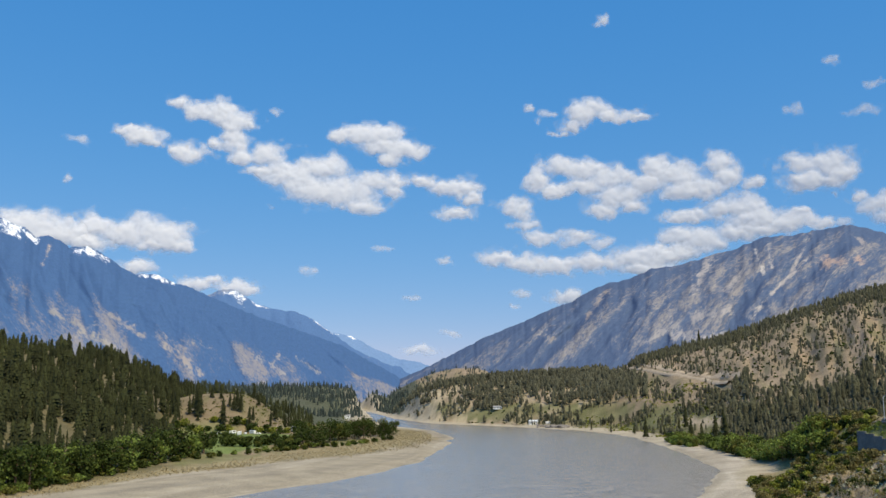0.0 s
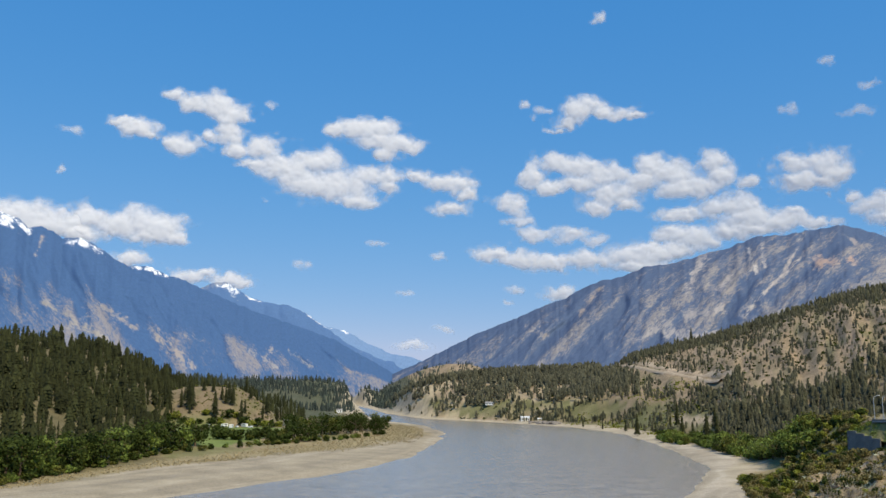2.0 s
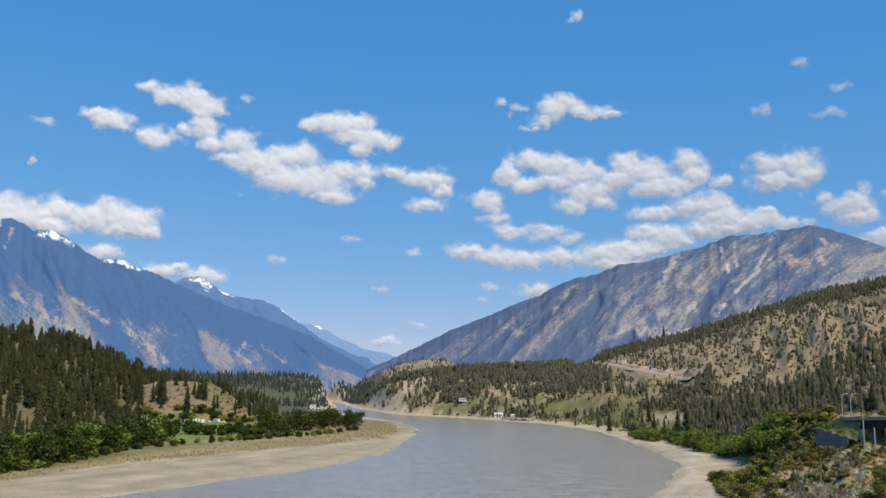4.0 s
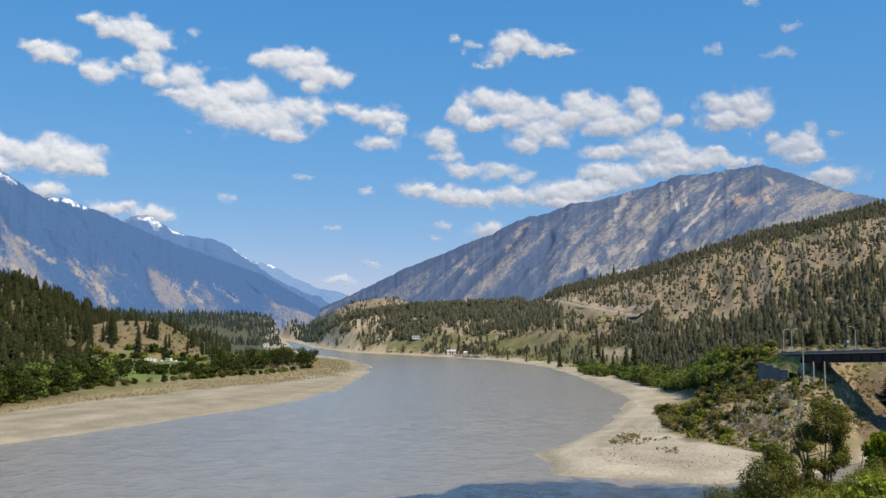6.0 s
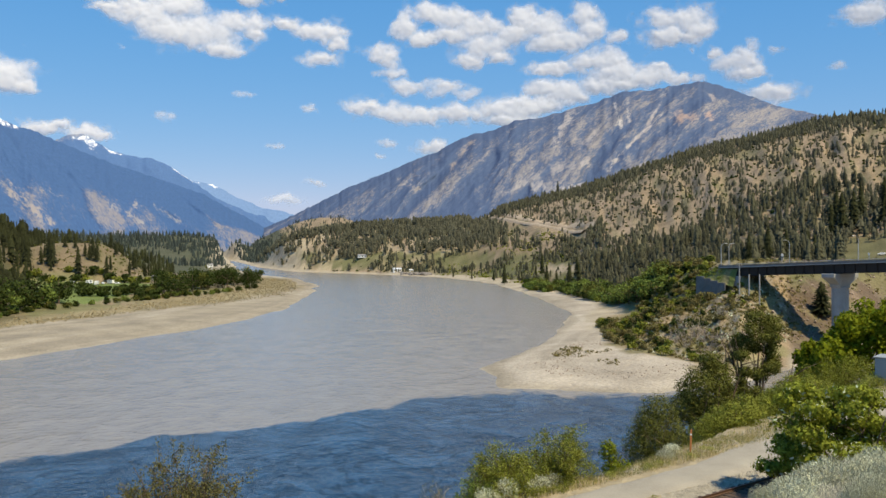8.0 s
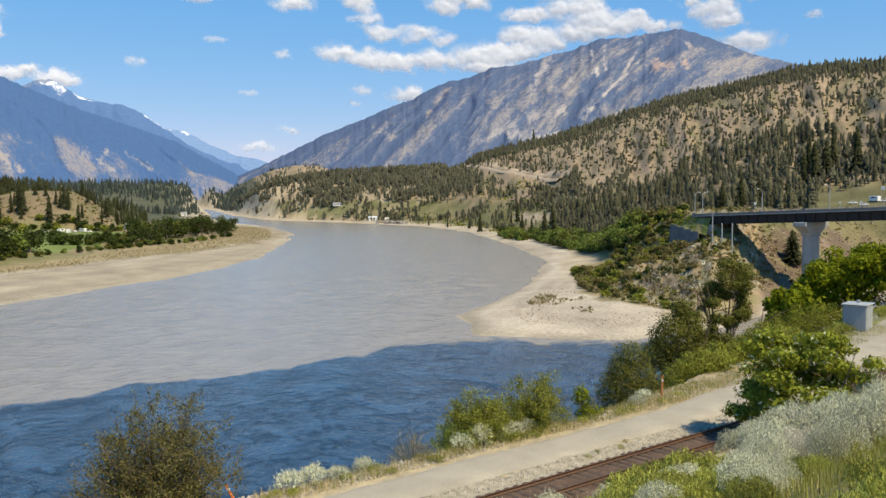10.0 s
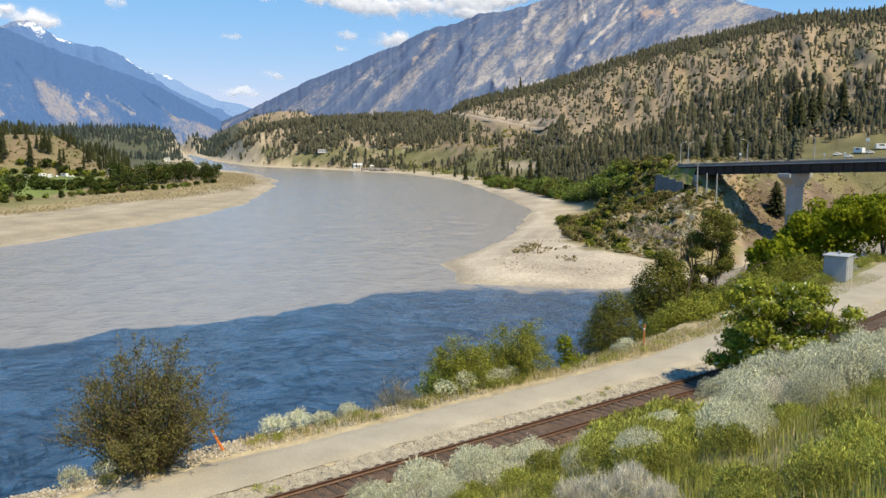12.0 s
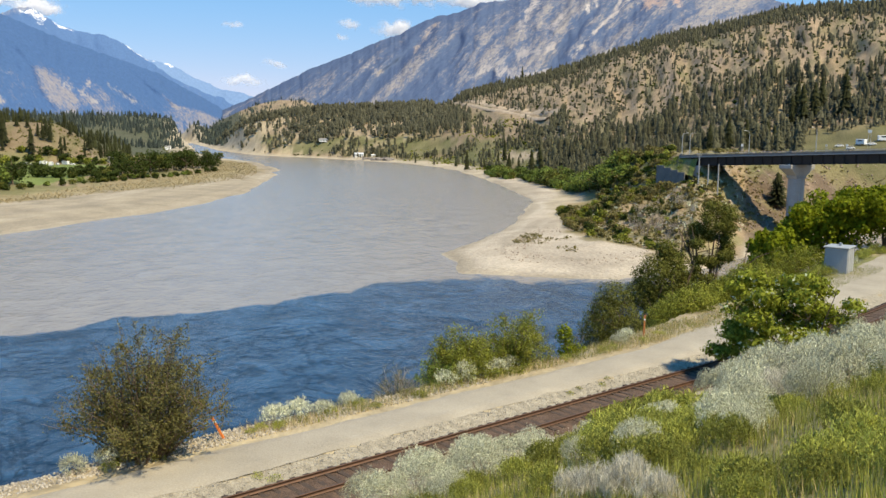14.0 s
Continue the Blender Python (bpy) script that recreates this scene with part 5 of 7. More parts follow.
for k in range(110):
    az = -36 + 26.5 * k / 109 + g0.uniform(-0.2, 0.2)
    r = np.interp(az, [-36, -31.2, -28.3, -25.3, -22.1, -18.8, -15.4, -11.9, -9.5], [357, 388, 426, 462, 524, 566, 606, 656, 735]) + g0.uniform(-8, 8)
    if -21.5 < az < -17.5 and k % 3:
        continue
    x, y = polar(az, r)
    h = g0.uniform(2.2, 5.0)
    broad_tree("bank_bush", (x, y, ground_at(x, y) - 0.3), h, h * g0.uniform(1.2, 1.8), (LEAF_DARK, LEAF_FRESH, LEAF_DARK, LEAF_TREE)[k % 4], "low leafy green bush behind the reeds", 2400 + k * 3, 220, 0.7, "bushes behind the reeds", "bush")
for k in range(18):
    az = -23.5 + 7.5 * k / 17
    x, y = polar(az, 765 + g0.uniform(-12, 12))
    h = g0.uniform(5, 9)
    broad_tree("meadow_tree", (x, y, ground_at(x, y) - 0.3), h, h * 1.4, LEAF_OLIVE if k % 2 else LEAF_DARK, "low leafy tree at the back of the green field", 760 + k * 3, 300, 1.1, "leafy trees behind the field")
for k in range(270):
    az = 16.2 - 8.7 * g0.uniform() ** 1.3
    r = np.interp(az, [7, 10, 13, 15, 18.5], [705, 600, 500, 440, 400]) + abs(g0.normal(0, 40)) + 6
    x, y = polar(az, r)
    if y < 640 and float(inland(x, y)) < 1:
        continue
    h = g0.uniform(3.5, 8.5) if az < 10.8 else g0.uniform(5.0, 11.5)
    broad_tree("shore_bush", (x, y, ground_at(x, y) - 0.3), h, h * g0.uniform(1.0, 1.6), (LEAF_TREE, LEAF_FRESH, LEAF_FRESH)[k % 3] if k % 4 else LEAF_DARK, "bushy green shrub above the sandy shore", 900 + k * 3, 300, 0.75, "bushes on the far shore", "bush")
for k in range(330):
    az = g0.uniform(12.2, 22.6)
    r = g0.uniform(255, 395)
    x, y = polar(az, r)
    if float(inland(x, y)) < 2 or float(shore_distance(np.array([x]), np.array([y]))[0]) < 9:
        continue
    h = g0.uniform(1.3, 4.0) * (1.0 if az < 18 else 0.6)
    broad_tree("slope_bush", (x, y, ground_at(x, y) - 0.2), h, h * g0.uniform(1.1, 1.8), (LEAF_OLIVE, LEAF_BROWN, LEAF_DARK, LEAF_BROWN)[k % 4], "low olive scrub on the dry slope beside the bridge", 1200 + k * 3, 240, 0.5, "scrub beside the bridge", "bush")

for k in range(240):
    az = g0.uniform(14.6, 19.2)
    x, y = polar(az, g0.uniform(352, 475))
    h = g0.uniform(2.0, 4.6)
    broad_tree("fill_bush", (x, y, ground_at(x, y) - 0.2), h, h * g0.uniform(1.1, 1.6), (LEAF_BROWN, LEAF_OLIVE, LEAF_DARK)[k % 3], "leafy green bush on the slope below the road fill", 1950 + k * 3, 260, 0.65, "bushes below the road fill", "bush")


# ---------------------------------------------------------------- bridge
def make_bridge():
    length = (BRIDGE_RIGHT - BRIDGE_LEFT).length
    rise = math.atan2(BRIDGE_RIGHT.z - BRIDGE_LEFT.z, (BRIDGE_RIGHT - BRIDGE_LEFT).to_2d().length)
    turn = math.atan2(BRIDGE_DIR.y, BRIDGE_DIR.x)
    base = Matrix.Translation(BRIDGE_LEFT) @ Euler((0, 0, turn)).to_matrix().to_4x4()
    top = thing("bridge", base, "long road bridge with dark steel girders on a concrete pier", "bridge")
    tilt = Euler((0, -rise, 0)).to_matrix().to_4x4()     # the deck climbs along +x; +y is away from the eye

    def along(x, y, z):
        return tilt @ Vector((x, y, z))
    bm = bmesh.new()
    box(bm, (length, 11.0, 0.35), along(length / 2, 0, -0.55), tilt, 0.03)
    part("deck", bm, CONCRETE, top)
    bm = bmesh.new()
    box(bm, (length, 9.6, 0.08), along(length / 2, 0, -0.33), tilt)
    part("road_surface", bm, ASPHALT, top, "worn grey asphalt")
    for y in (-5.35, 5.35):
        bm = bmesh.new()
        box(bm, (length, 0.3, 0.75), along(length / 2, y, 0.0), tilt, 0.04)
        wall = part("parapet", bm, WALL_SHADED, top, "weathered concrete parapet, darkened to stand in for shade")
        bm = bmesh.new()
        tube(bm, [along(0, y, 0.72), along(length, y, 0.72)], [0.05, 0.05], 6)
        part("handrail", bm, GALVANISED, wall)
    for y in (-4.4, -1.5, 1.5, 4.4):
        bm = bmesh.new()
        box(bm, (length, 0.06, 3.2), along(length / 2, y, -2.3), tilt)
        box(bm, (length, 0.6, 0.08), along(length / 2, y, -0.78), tilt)
        box(bm, (length, 0.7, 0.10), along(length / 2, y, -3.92), tilt)
        for k in range(int(length // 4)):
            box(bm, (0.05, 0.36, 3.1), along(2 + k * 4.0, y - 0.16 if y < 0 else y + 0.16, -2.3), tilt)
        part("girder", bm, STEEL_DARK, top, "dark steel plate girder with stiffeners")
    for x in (49.3, 118.0):
        z0 = along(x, 0, -3.98).z
        at = Vector((x, 0, 0))
        bm = bmesh.new()
        ring = []
        for zz, hw, ht in ((z0, 7.0, 2.5), (z0 - 1.3, 7.0, 2.5), (z0 - 3.8, 3.2, 2.0), (z0 - 5.0, 2.9, 1.9)):
            ring.append([bm.verts.new(at + Vector((sx * ht, sy * hw, zz))) for sx, sy in ((-1, -1), (1, -1), (1, 1), (-1, 1))])
        for lo, hi in zip(ring, ring[1:]):
            for j in range(4):
                bm.faces.new((lo[j], hi[j], hi[(j + 1) % 4], lo[(j + 1) % 4]))
        bm.faces.new(ring[0])
        bm.faces.new(ring[-1][::-1])
        bmesh.ops.recalc_face_normals(bm, faces=bm.faces)
        bmesh.ops.bevel(bm, geom=list(bm.edges), offset=0.12, segments=1, affect="EDGES")
        pier = part("pier", bm, CONCRETE, top, "hammerhead concrete pier")
        bm = bmesh.new()
        tube(bm, [at + Vector((0, 0, z0 - 4.8)), at + Vector((0, 0, -34.0))], [2.85, 2.95], 18)
        part("pier_shaft", bm, CONCRETE, pier)
        for y in (-4.4, -1.5, 1.5, 4.4):
            bm = bmesh.new()
            box(bm, (0.7, 0.7, 0.24), at + Vector((0, y, z0 + 0.06)), None, 0.02)
            part("bearing", bm, PAINT_GREY, pier)
    # abutment with its wing wall
    bm = bmesh.new()
    box(bm, (2.0, 12.4, 8.0), (9.0, 0.2, -7.6), None, 0.08)
    part("abutment", bm, CONCRETE, top, "shaded concrete abutment")
    bm = bmesh.new()
    box(bm, (9.4, 0.5, 5.0), (4.0, 6.2, -3.6), None, 0.05)
    part("wing_wall", bm, CONCRETE, top)
    return base


BRIDGE_BASE = make_bridge()


def street_lamp(x, y, out, label="tall galvanised street lamp with a curved arm on the bridge"):
    """A lamp on the bridge: pole, curved arm and head."""
    rise = (BRIDGE_RIGHT.z - BRIDGE_LEFT.z) / (BRIDGE_RIGHT - BRIDGE_LEFT).to_2d().length
    at = BRIDGE_BASE @ Vector((x, y, 0.35 + max(x, 0) * rise))
    top = thing("street_lamp", Matrix.Translation(at) @ BRIDGE_BASE.to_3x3().to_4x4(), label, "street lamp", "street lamps on the bridge")
    bm = bmesh.new()
    tube(bm, [(0, 0, -2.0), (0, 0, 4.0), (0, 0, 7.2)], [0.15, 0.13, 0.10], 8)
    part("pole", bm, GALVANISED, top)
    bm = bmesh.new()
    pts = [(0, out * 2.4 * (1 - math.cos(a)), 7.2 + 1.5 * math.sin(a)) for a in np.linspace(0, math.pi / 2, 7)]
    tube(bm, pts, [0.10 - 0.006 * k for k in range(7)], 7)
    part("arm", bm, GALVANISED, top)
    bm = bmesh.new()
    box(bm, (0.34, 0.95, 0.2), (0, out * 2.8, 8.68), None, 0.06)
    part("lamp_head", bm, PAINT_GREY, top)
    return top


for x, y, out in ((0.5, -4.4, 1), (-4.7, 6.2, 1), (24.0, 6.2, -1), (52.2, 6.2, -1), (80.0, 6.2, -1), (108.0, 6.2, -1)):
    street_lamp(x, y, out)


def retaining_wall():
    """The concrete wall that holds the fill beside the abutment."""
    top = thing("retaining_wall", BRIDGE_BASE, "grey concrete retaining wall holding grassy fill", "wall")
    for k in range(4):
        bm = bmesh.new()
        x0, top_z = -8.5 + 3.5 * k, -4.0 - 0.75 * k
        box(bm, (3.46, 0.5, 14.0), (x0 + 1.75, -8.0, top_z - 7.0), None, 0.04)
        part("wall_panel", bm, WALL_SHADED, top)
    bm = bmesh.new()
    box(bm, (0.5, 9.0, 14.0), (-8.8, -3.8, -11.0), None, 0.04)
    part("return_wall", bm, WALL_SHADED, top)


def embankment():
    """Grassy fill spilling from the road's end down to the retaining wall."""
    x, y = np.meshgrid(np.linspace(-8.6, 9.0, 60), np.linspace(-7.8, 14.0, 64))
    crown = -0.75 - 3.2 * (1 - smooth(-8.6, 0.0, x))
    wall = -4.05 - 0.75 * (x + 8.5) / 3.5
    z = wall + (crown - wall) * smooth(-8.2, -4.4, y) + fbm(x / 1.6, y / 1.6, 4, 95) * 0.35
    bridge = np.array(BRIDGE_BASE)
    verts = np.stack([x, y, z, np.ones_like(x)], -1).reshape(-1, 4) @ bridge.T
    n2 = fbm(x / 2.5, y / 2.5, 4, 96).ravel()
    col = blend(np.zeros((x.size, 3)) + (0.21, 0.19, 0.09), (0.12, 0.15, 0.045), smooth(-0.3, 0.3, n2))
    ob = build("embankment", verts[:, :3], grid_faces(*x.shape), GROUND, soft=True, colors=col)
    tagged(ob, "grassy earth fill behind the retaining wall", "ground", kind="structure")
    g = np.random.default_rng(97)
    spots = []
    for _ in range(60):
        a, b = g.uniform(-8, 2), g.uniform(-7.4, -3)
        k = int(np.argmin((x - a) ** 2 + (y - b) ** 2))
        spots.append((*verts[k, :3], g.uniform(0.5, 1.3)))
    return spots


FILL_SPOTS = embankment()
retaining_wall()


def utility_pole(az, r, top_el, label="weathered grey utility pole on the slope"):
    x, y = polar(az, r)
    base = ground_at(x, y) - 0.5
    h = EYE.z + r * math.tan(radians(top_el)) - base
    top = thing("utility_pole", Matrix.Translation((x, y, base)) @ pose(0, 0, 0, 0, 0, -az), label, "pole", "poles beside the bridge")
    bm = bmesh.new()
    tube(bm, [(0, 0, 0), (0, 0, h)], [0.27, 0.2], 8)
    part("pole", bm, CONCRETE, top)
    if top_el < -2.0:
        return
    bm = bmesh.new()
    box(bm, (1.6, 0.2, 0.2), (0, -0.3, h - 0.7), None, 0.01)
    part("crossarm", bm, DRIFTWOOD, top)
    for k in (-0.7, 0.7):
        bm = bmesh.new()
        tube(bm, [(k, -0.3, h - 0.6), (k, -0.3, h - 0.3)], [0.09, 0.06], 6)
        part("insulator", bm, PAINT_GREY, top)


for az, r, el in ((20.74, 338, -1.45), (21.3, 334, -2.1), (21.9, 330, -2.1)):
    utility_pole(az, r, el)


def radio_mast(az, r, h):
    """A three-legged lattice mast."""
    x, y = polar(az, r)
    top = thing("radio_mast", Matrix.Translation((x, y, ground_at(x, y) - 0.5)), "thin steel lattice mast on the hill's crest", "mast")
    corners = [Vector((math.cos(a), math.sin(a), 0)) for a in (0.3, 2.4, 4.5)]
    for c in corners:
        bm = bmesh.new()
        tube(bm, [c * 1.0, c * 0.3 + Vector((0, 0, h))], [0.16, 0.12], 5)
        part("leg", bm, GALVANISED, top)
    for k in range(9):
        bm = bmesh.new()
        z0, z1 = h * k / 9, h * (k + 1) / 9
        for i in range(3):
            a, b = corners[i], corners[(i + 1) % 3]
            tube(bm, [a * (1 - 0.7 * z0 / h) + Vector((0, 0, z0)), b * (1 - 0.7 * z1 / h) + Vector((0, 0, z1))], [0.07, 0.07], 4)
        part("brace", bm, GALVANISED, top)
    bm = bmesh.new()
    tube(bm, [(0, 0, h - 0.5), (0, 0, h + 2.5)], [0.12, 0.05], 5)
    part("antenna", bm, PAINT_WHITE, top)


radio_mast(22.3, 1372, 25.0)


def road_sign(az, r, top_el, wide, tall, label):
    x, y = polar(az, r)
    base = ground_at(x, y) - 0.3
    h = EYE.z + r * math.tan(radians(top_el)) - base
    top = thing("road_sign", Matrix.Translation((x, y, base)) @ pose(0, 0, 0, 0, 0, -az - 10), label, "sign", "signs beyond the bridge")
    for k in (-wide * 0.3, wide * 0.3):
        bm = bmesh.new()
        tube(bm, [(k, 0.1, 0), (k, 0.1, h - 0.2)], [0.09, 0.08], 6)
        part("post", bm, GALVANISED, top)
    bm = bmesh.new()
    box(bm, (wide, 0.08, tall), (0, 0, h - tall / 2), None, 0.02)
    part("plate", bm, PAINT_WHITE, top)


road_sign(30.16, 500, 0.05, 1.8, 1.6, "white roadside sign board on tall posts")
road_sign(29.0, 470, -0.78, 1.0, 1.1, "small white road sign on posts")
road_sign(23.2, 420, -0.85, 1.0, 1.1, "small white road sign on posts")
road_sign(27.9, 465, -0.82, 0.8, 1.0, "small white road sign on posts")


# ---------------------------------------------------------------- railway and road
def ribbon(name, edges, material, label, category, z, s0=-60.0, s1=150.0, step=0.5, lumps=0.03, shoulder=0.0):
    """A strip along the track between two offsets, given as functions of the way along, with uneven edges."""
    s = np.arange(s0, s1, step)
    cols = 9
    V = []
    for k in range(cols):
        w = k / (cols - 1)
        u = np.array([edges[0](t) * (1 - w) + edges[1](t) * w for t in s])
        if k in (0, cols - 1):
            u = u + fbm(s / 1.7, s * 0 + k, 4, 71 + k) * 0.28
        p = np.array([track_point(uu, t) for uu, t in zip(u, s)])
        p[:, 2] = z + (-0.10 if k in (0, cols - 1) else 0.0) + fbm(s / 1.3, s * 0 + k * 3.1, 3, 75) * lumps + 0.03 * math.sin(w * math.pi) + shoulder * float(smooth(0.72, 1.0, w))
        V.append(p)
    V = np.stack(V, 1).reshape(-1, 3)
    ob = build(name, V, grid_faces(len(s), cols)[:, ::-1], material, soft=True)
    return tagged(ob, label, category, kind="structure")


ribbon("gravel_road", (lambda s: 1.55 + 0.5 * float(smooth(20, 40, s)), lambda s: 4.35 + 2.6 * float(smooth(16, 34, s)) + 0.8 * float(smooth(40, 60, s))), GRAVEL,
       "pale dusty gravel service road beside the railway", "road", TRACK_Z + 0.10)
ribbon("ballast_bed", (lambda s: -3.4, lambda s: 2.15), BALLAST, "grey crushed-stone ballast under the railway", "ballast", TRACK_Z - 0.26, lumps=0.05, shoulder=0.40)


def make_track():
    top = thing("railway_track", Matrix.Translation(track_point(-0.75, 0.0)), "single railway track with rusty rails on dark timber ties", "railway track")
    inv = top.matrix_world.inverted()
    s = np.arange(-40.0, 110.0, 1.0)
    profile = [(-0.065, 0), (0.065, 0), (0.065, 0.015), (0.012, 0.03), (0.012, 0.12), (0.035, 0.13), (0.035, 0.165), (-0.035, 0.165), (-0.035, 0.13), (-0.012, 0.12), (-0.012, 0.03), (-0.065, 0.015)]
    for off in (0.0, -1.5):
        V = []
        for t in s:
            for du, dz in profile:
                V.append(inv @ track_point(off + du, t, TRACK_Z - 0.135 + dz))
        n, m = len(s), len(profile)
        F = [(i * m + j, i * m + (j + 1) % m, (i + 1) * m + (j + 1) % m, (i + 1) * m + j) for i in range(n - 1) for j in range(m)]
        build("rail", V, F, RAIL_STEEL, top)
    shared = None
    for k, t in enumerate(np.arange(-22.0, 76.0, 0.56)):
        g = np.random.default_rng(k)
        a, b = track_point(0, t - 0.5), track_point(0, t + 0.5)
        turn = math.atan2(b.y - a.y, b.x - a.x) + g.normal(0, 0.015)
        if shared is None:
            bm = bmesh.new()
            box(bm, (0.23, 2.6, 0.2), (0, 0, 0), None, 0.015)
            for off in (-0.75, 0.75):
                box(bm, (0.2, 0.36, 0.02), (0, off, 0.11))
                for du in (-0.12, 0.12):
                    box(bm, (0.03, 0.03, 0.05), (0.05, off + du, 0.14))
            first = part("tie", bm, TIE_WOOD, top)
            shared = first.data
            tie = first
        else:
            tie = new("tie", shared)
            tie.parent = top
        p = track_point(-0.75 + g.normal(0, 0.02), t, TRACK_Z - 0.25 + g.normal(0, 0.01))
        tie.matrix_local = inv @ (Matrix.Translation(p) @ Euler((0, 0, turn)).to_matrix().to_4x4())
    return top


make_track()


RUST = mat("rusty_orange_paint", (0.42, 0.16, 0.06), rough=0.8, spread=0.3, scale=4.0, fine=20.0)


def marker_post(u, s, h, lean_x, lean_y, label, paint):
    at = track_point(u, s, TRACK_Z)
    at.z = ground_at(at.x, at.y) - 0.1
    top = thing("marker_post", Matrix.Translation(at) @ pose(0, 0, 0, lean_x, lean_y, 0), label, "post", "orange marker posts")
    bm = bmesh.new()
    box(bm, (0.11, 0.05, h), (0, 0, h / 2), None, 0.015)
    part("stake", bm, paint, top)
    bm = bmesh.new()
    box(bm, (0.118, 0.058, 0.1), (0, 0, h * 0.8), None, 0.008)
    part("reflective_band", bm, PAINT_GREY, top)


marker_post(5.5, -8.9, 1.25, 8, -24, "leaning orange marker post at the edge of the bank", PAINT_ORANGE)
marker_post(6.3, 20.1, 1.5, 0, 2, "upright rusty orange marker post beside the road", RUST)


def cabinet():
    at = track_point(7.9, 55.0, TRACK_Z)
    at.z = ground_at(at.x, at.y) + 0.02
    turn = math.degrees(math.atan2(ALONG[1], ALONG[0])) + 12
    top = thing("equipment_cabinet", Matrix.Translation(at) @ pose(0, 0, 0, 0, 0, turn), "pale grey metal equipment cabinet standing beside the road", "cabinet")
    bm = bmesh.new()
    box(bm, (2.25, 2.0, 2.35), (0, 0, 1.2), None, 0.03)
    part("body", bm, PAINT_CABINET, top)
    bm = bmesh.new()
    box(bm, (2.5, 2.25, 0.12), (0, 0, 2.43), None, 0.04)
    roof = part("roof", bm, PAINT_CABINET, top)
    bm = bmesh.new()
    tube(bm, [(0.2, 0, 2.48), (0.2, 0, 2.75)], [0.14, 0.16], 10)
    part("vent_cap", bm, PAINT_CABINET, roof)
    for x in (-0.62, 0.0, 0.62):
        bm = bmesh.new()
        box(bm, (0.56, 0.04, 2.2), (x, -1.02, 1.28), None, 0.012)
        door = part("door_panel", bm, PAINT_CABINET, top)
        bm = bmesh.new()
        box(bm, (0.04, 0.05, 0.18), (x + 0.2, -1.06, 1.3), None, 0.008)
        part("handle", bm, GALVANISED, door)
    bm = bmesh.new()
    box(bm, (2.6, 2.3, 0.3), (0, 0, -0.1), None, 0.03)
    part("plinth", bm, CONCRETE, top)


cabinet()


def small_sign():
    at = track_point(-2.6, 28.3, TRACK_Z)
    top = thing("trackside_sign", Matrix.Translation((at.x, at.y, TRACK_Z)) @ pose(0, 0, 0, 0, 0, -28), "small white square sign on a post by the rails", "sign")
    bm = bmesh.new()
    tube(bm, [(0, 0, 0), (0, 0, 1.3)], [0.03, 0.03], 6)
    part("post", bm, GALVANISED, top)
    bm = bmesh.new()
    box(bm, (0.5, 0.03, 0.5), (0, -0.05, 1.2), None, 0.01)
    part("plate", bm, PAINT_WHITE, top)


small_sign()


# ---------------------------------------------------------------- houses and vehicles far off
def house(name, az, r, size, turn, label, wall=None, roof=None, windows=4, group="houses across the river"):
    """A small house: walls, pitched roof, door and windows."""
    x, y = polar(az, r)
    w, d, h = size
    top = thing(name, Matrix.Translation((x, y, ground_at(x, y) - 0.2)) @ pose(0, 0, 0, 0, 0, turn - az), label, "house", group)
    bm = bmesh.new()
    box(bm, (w, d, h), (0, 0, h / 2), None, 0.03)
    part("wall", bm, wall or PAINT_WHITE, top)
    bm = bmesh.new()
    e, pitch = 0.5, d * 0.22
    a = [bm.verts.new(p) for p in ((-w / 2 - e, -d / 2 - e, h), (w / 2 + e, -d / 2 - e, h), (w / 2 + e, 0, h + pitch), (-w / 2 - e, 0, h + pitch), (w / 2 + e, d / 2 + e, h), (-w / 2 - e, d / 2 + e, h))]
    bm.faces.new((a[0], a[1], a[2], a[3]))
    bm.faces.new((a[3], a[2], a[4], a[5]))
    bm.faces.new((a[1], a[4], a[2]))
    bm.faces.new((a[0], a[3], a[5]))
    bm.faces.new((a[0], a[5], a[4], a[1]))
    part("roof", bm, roof or ROOF, top)
    for k in range(windows):
        bm = bmesh.new()
        box(bm, (1.2, 0.1, 1.1), (-w / 2 + (k + 0.7) * w / (windows + 0.4), -d / 2 - 0.03, h * 0.58), None, 0.01)
        win = part("window", bm, GLASS_DARK, top)
        bm = bmesh.new()
        box(bm, (1.4, 0.14, 0.12), (-w / 2 + (k + 0.7) * w / (windows + 0.4), -d / 2 - 0.06, h * 0.58 - 0.62), None, 0.01)
        part("sill", bm, PAINT_WHITE, win)
    bm = bmesh.new()
    box(bm, (1.0, 0.1, 2.0), (w * 0.42, -d / 2 - 0.03, 1.0), None, 0.01)
    part("door", bm, DRIFTWOOD, top)


house("white_house", -0.6, 1092, (10, 7, 4.2), 8, "white two-storey house on the green river terrace", roof=PAINT_GREY)
house("white_shed", 0.35, 1085, (6, 4, 2.6), 0, "low white shed beside the terrace house", roof=PAINT_WHITE, windows=1)
house("bluff_cottage", -2.8, 1190, (12, 7, 3.2), -5, "low pale cottage at the foot of the bluff", windows=3)
house("farmhouse", -15.4, 800, (9, 7, 4.2), 12, "small white farmhouse at the end of the field", windows=3)
house("far_cottage", -12.3, 1420, (9, 7, 5.5), 0, "tiny white cottage near the far river bend", windows=2)


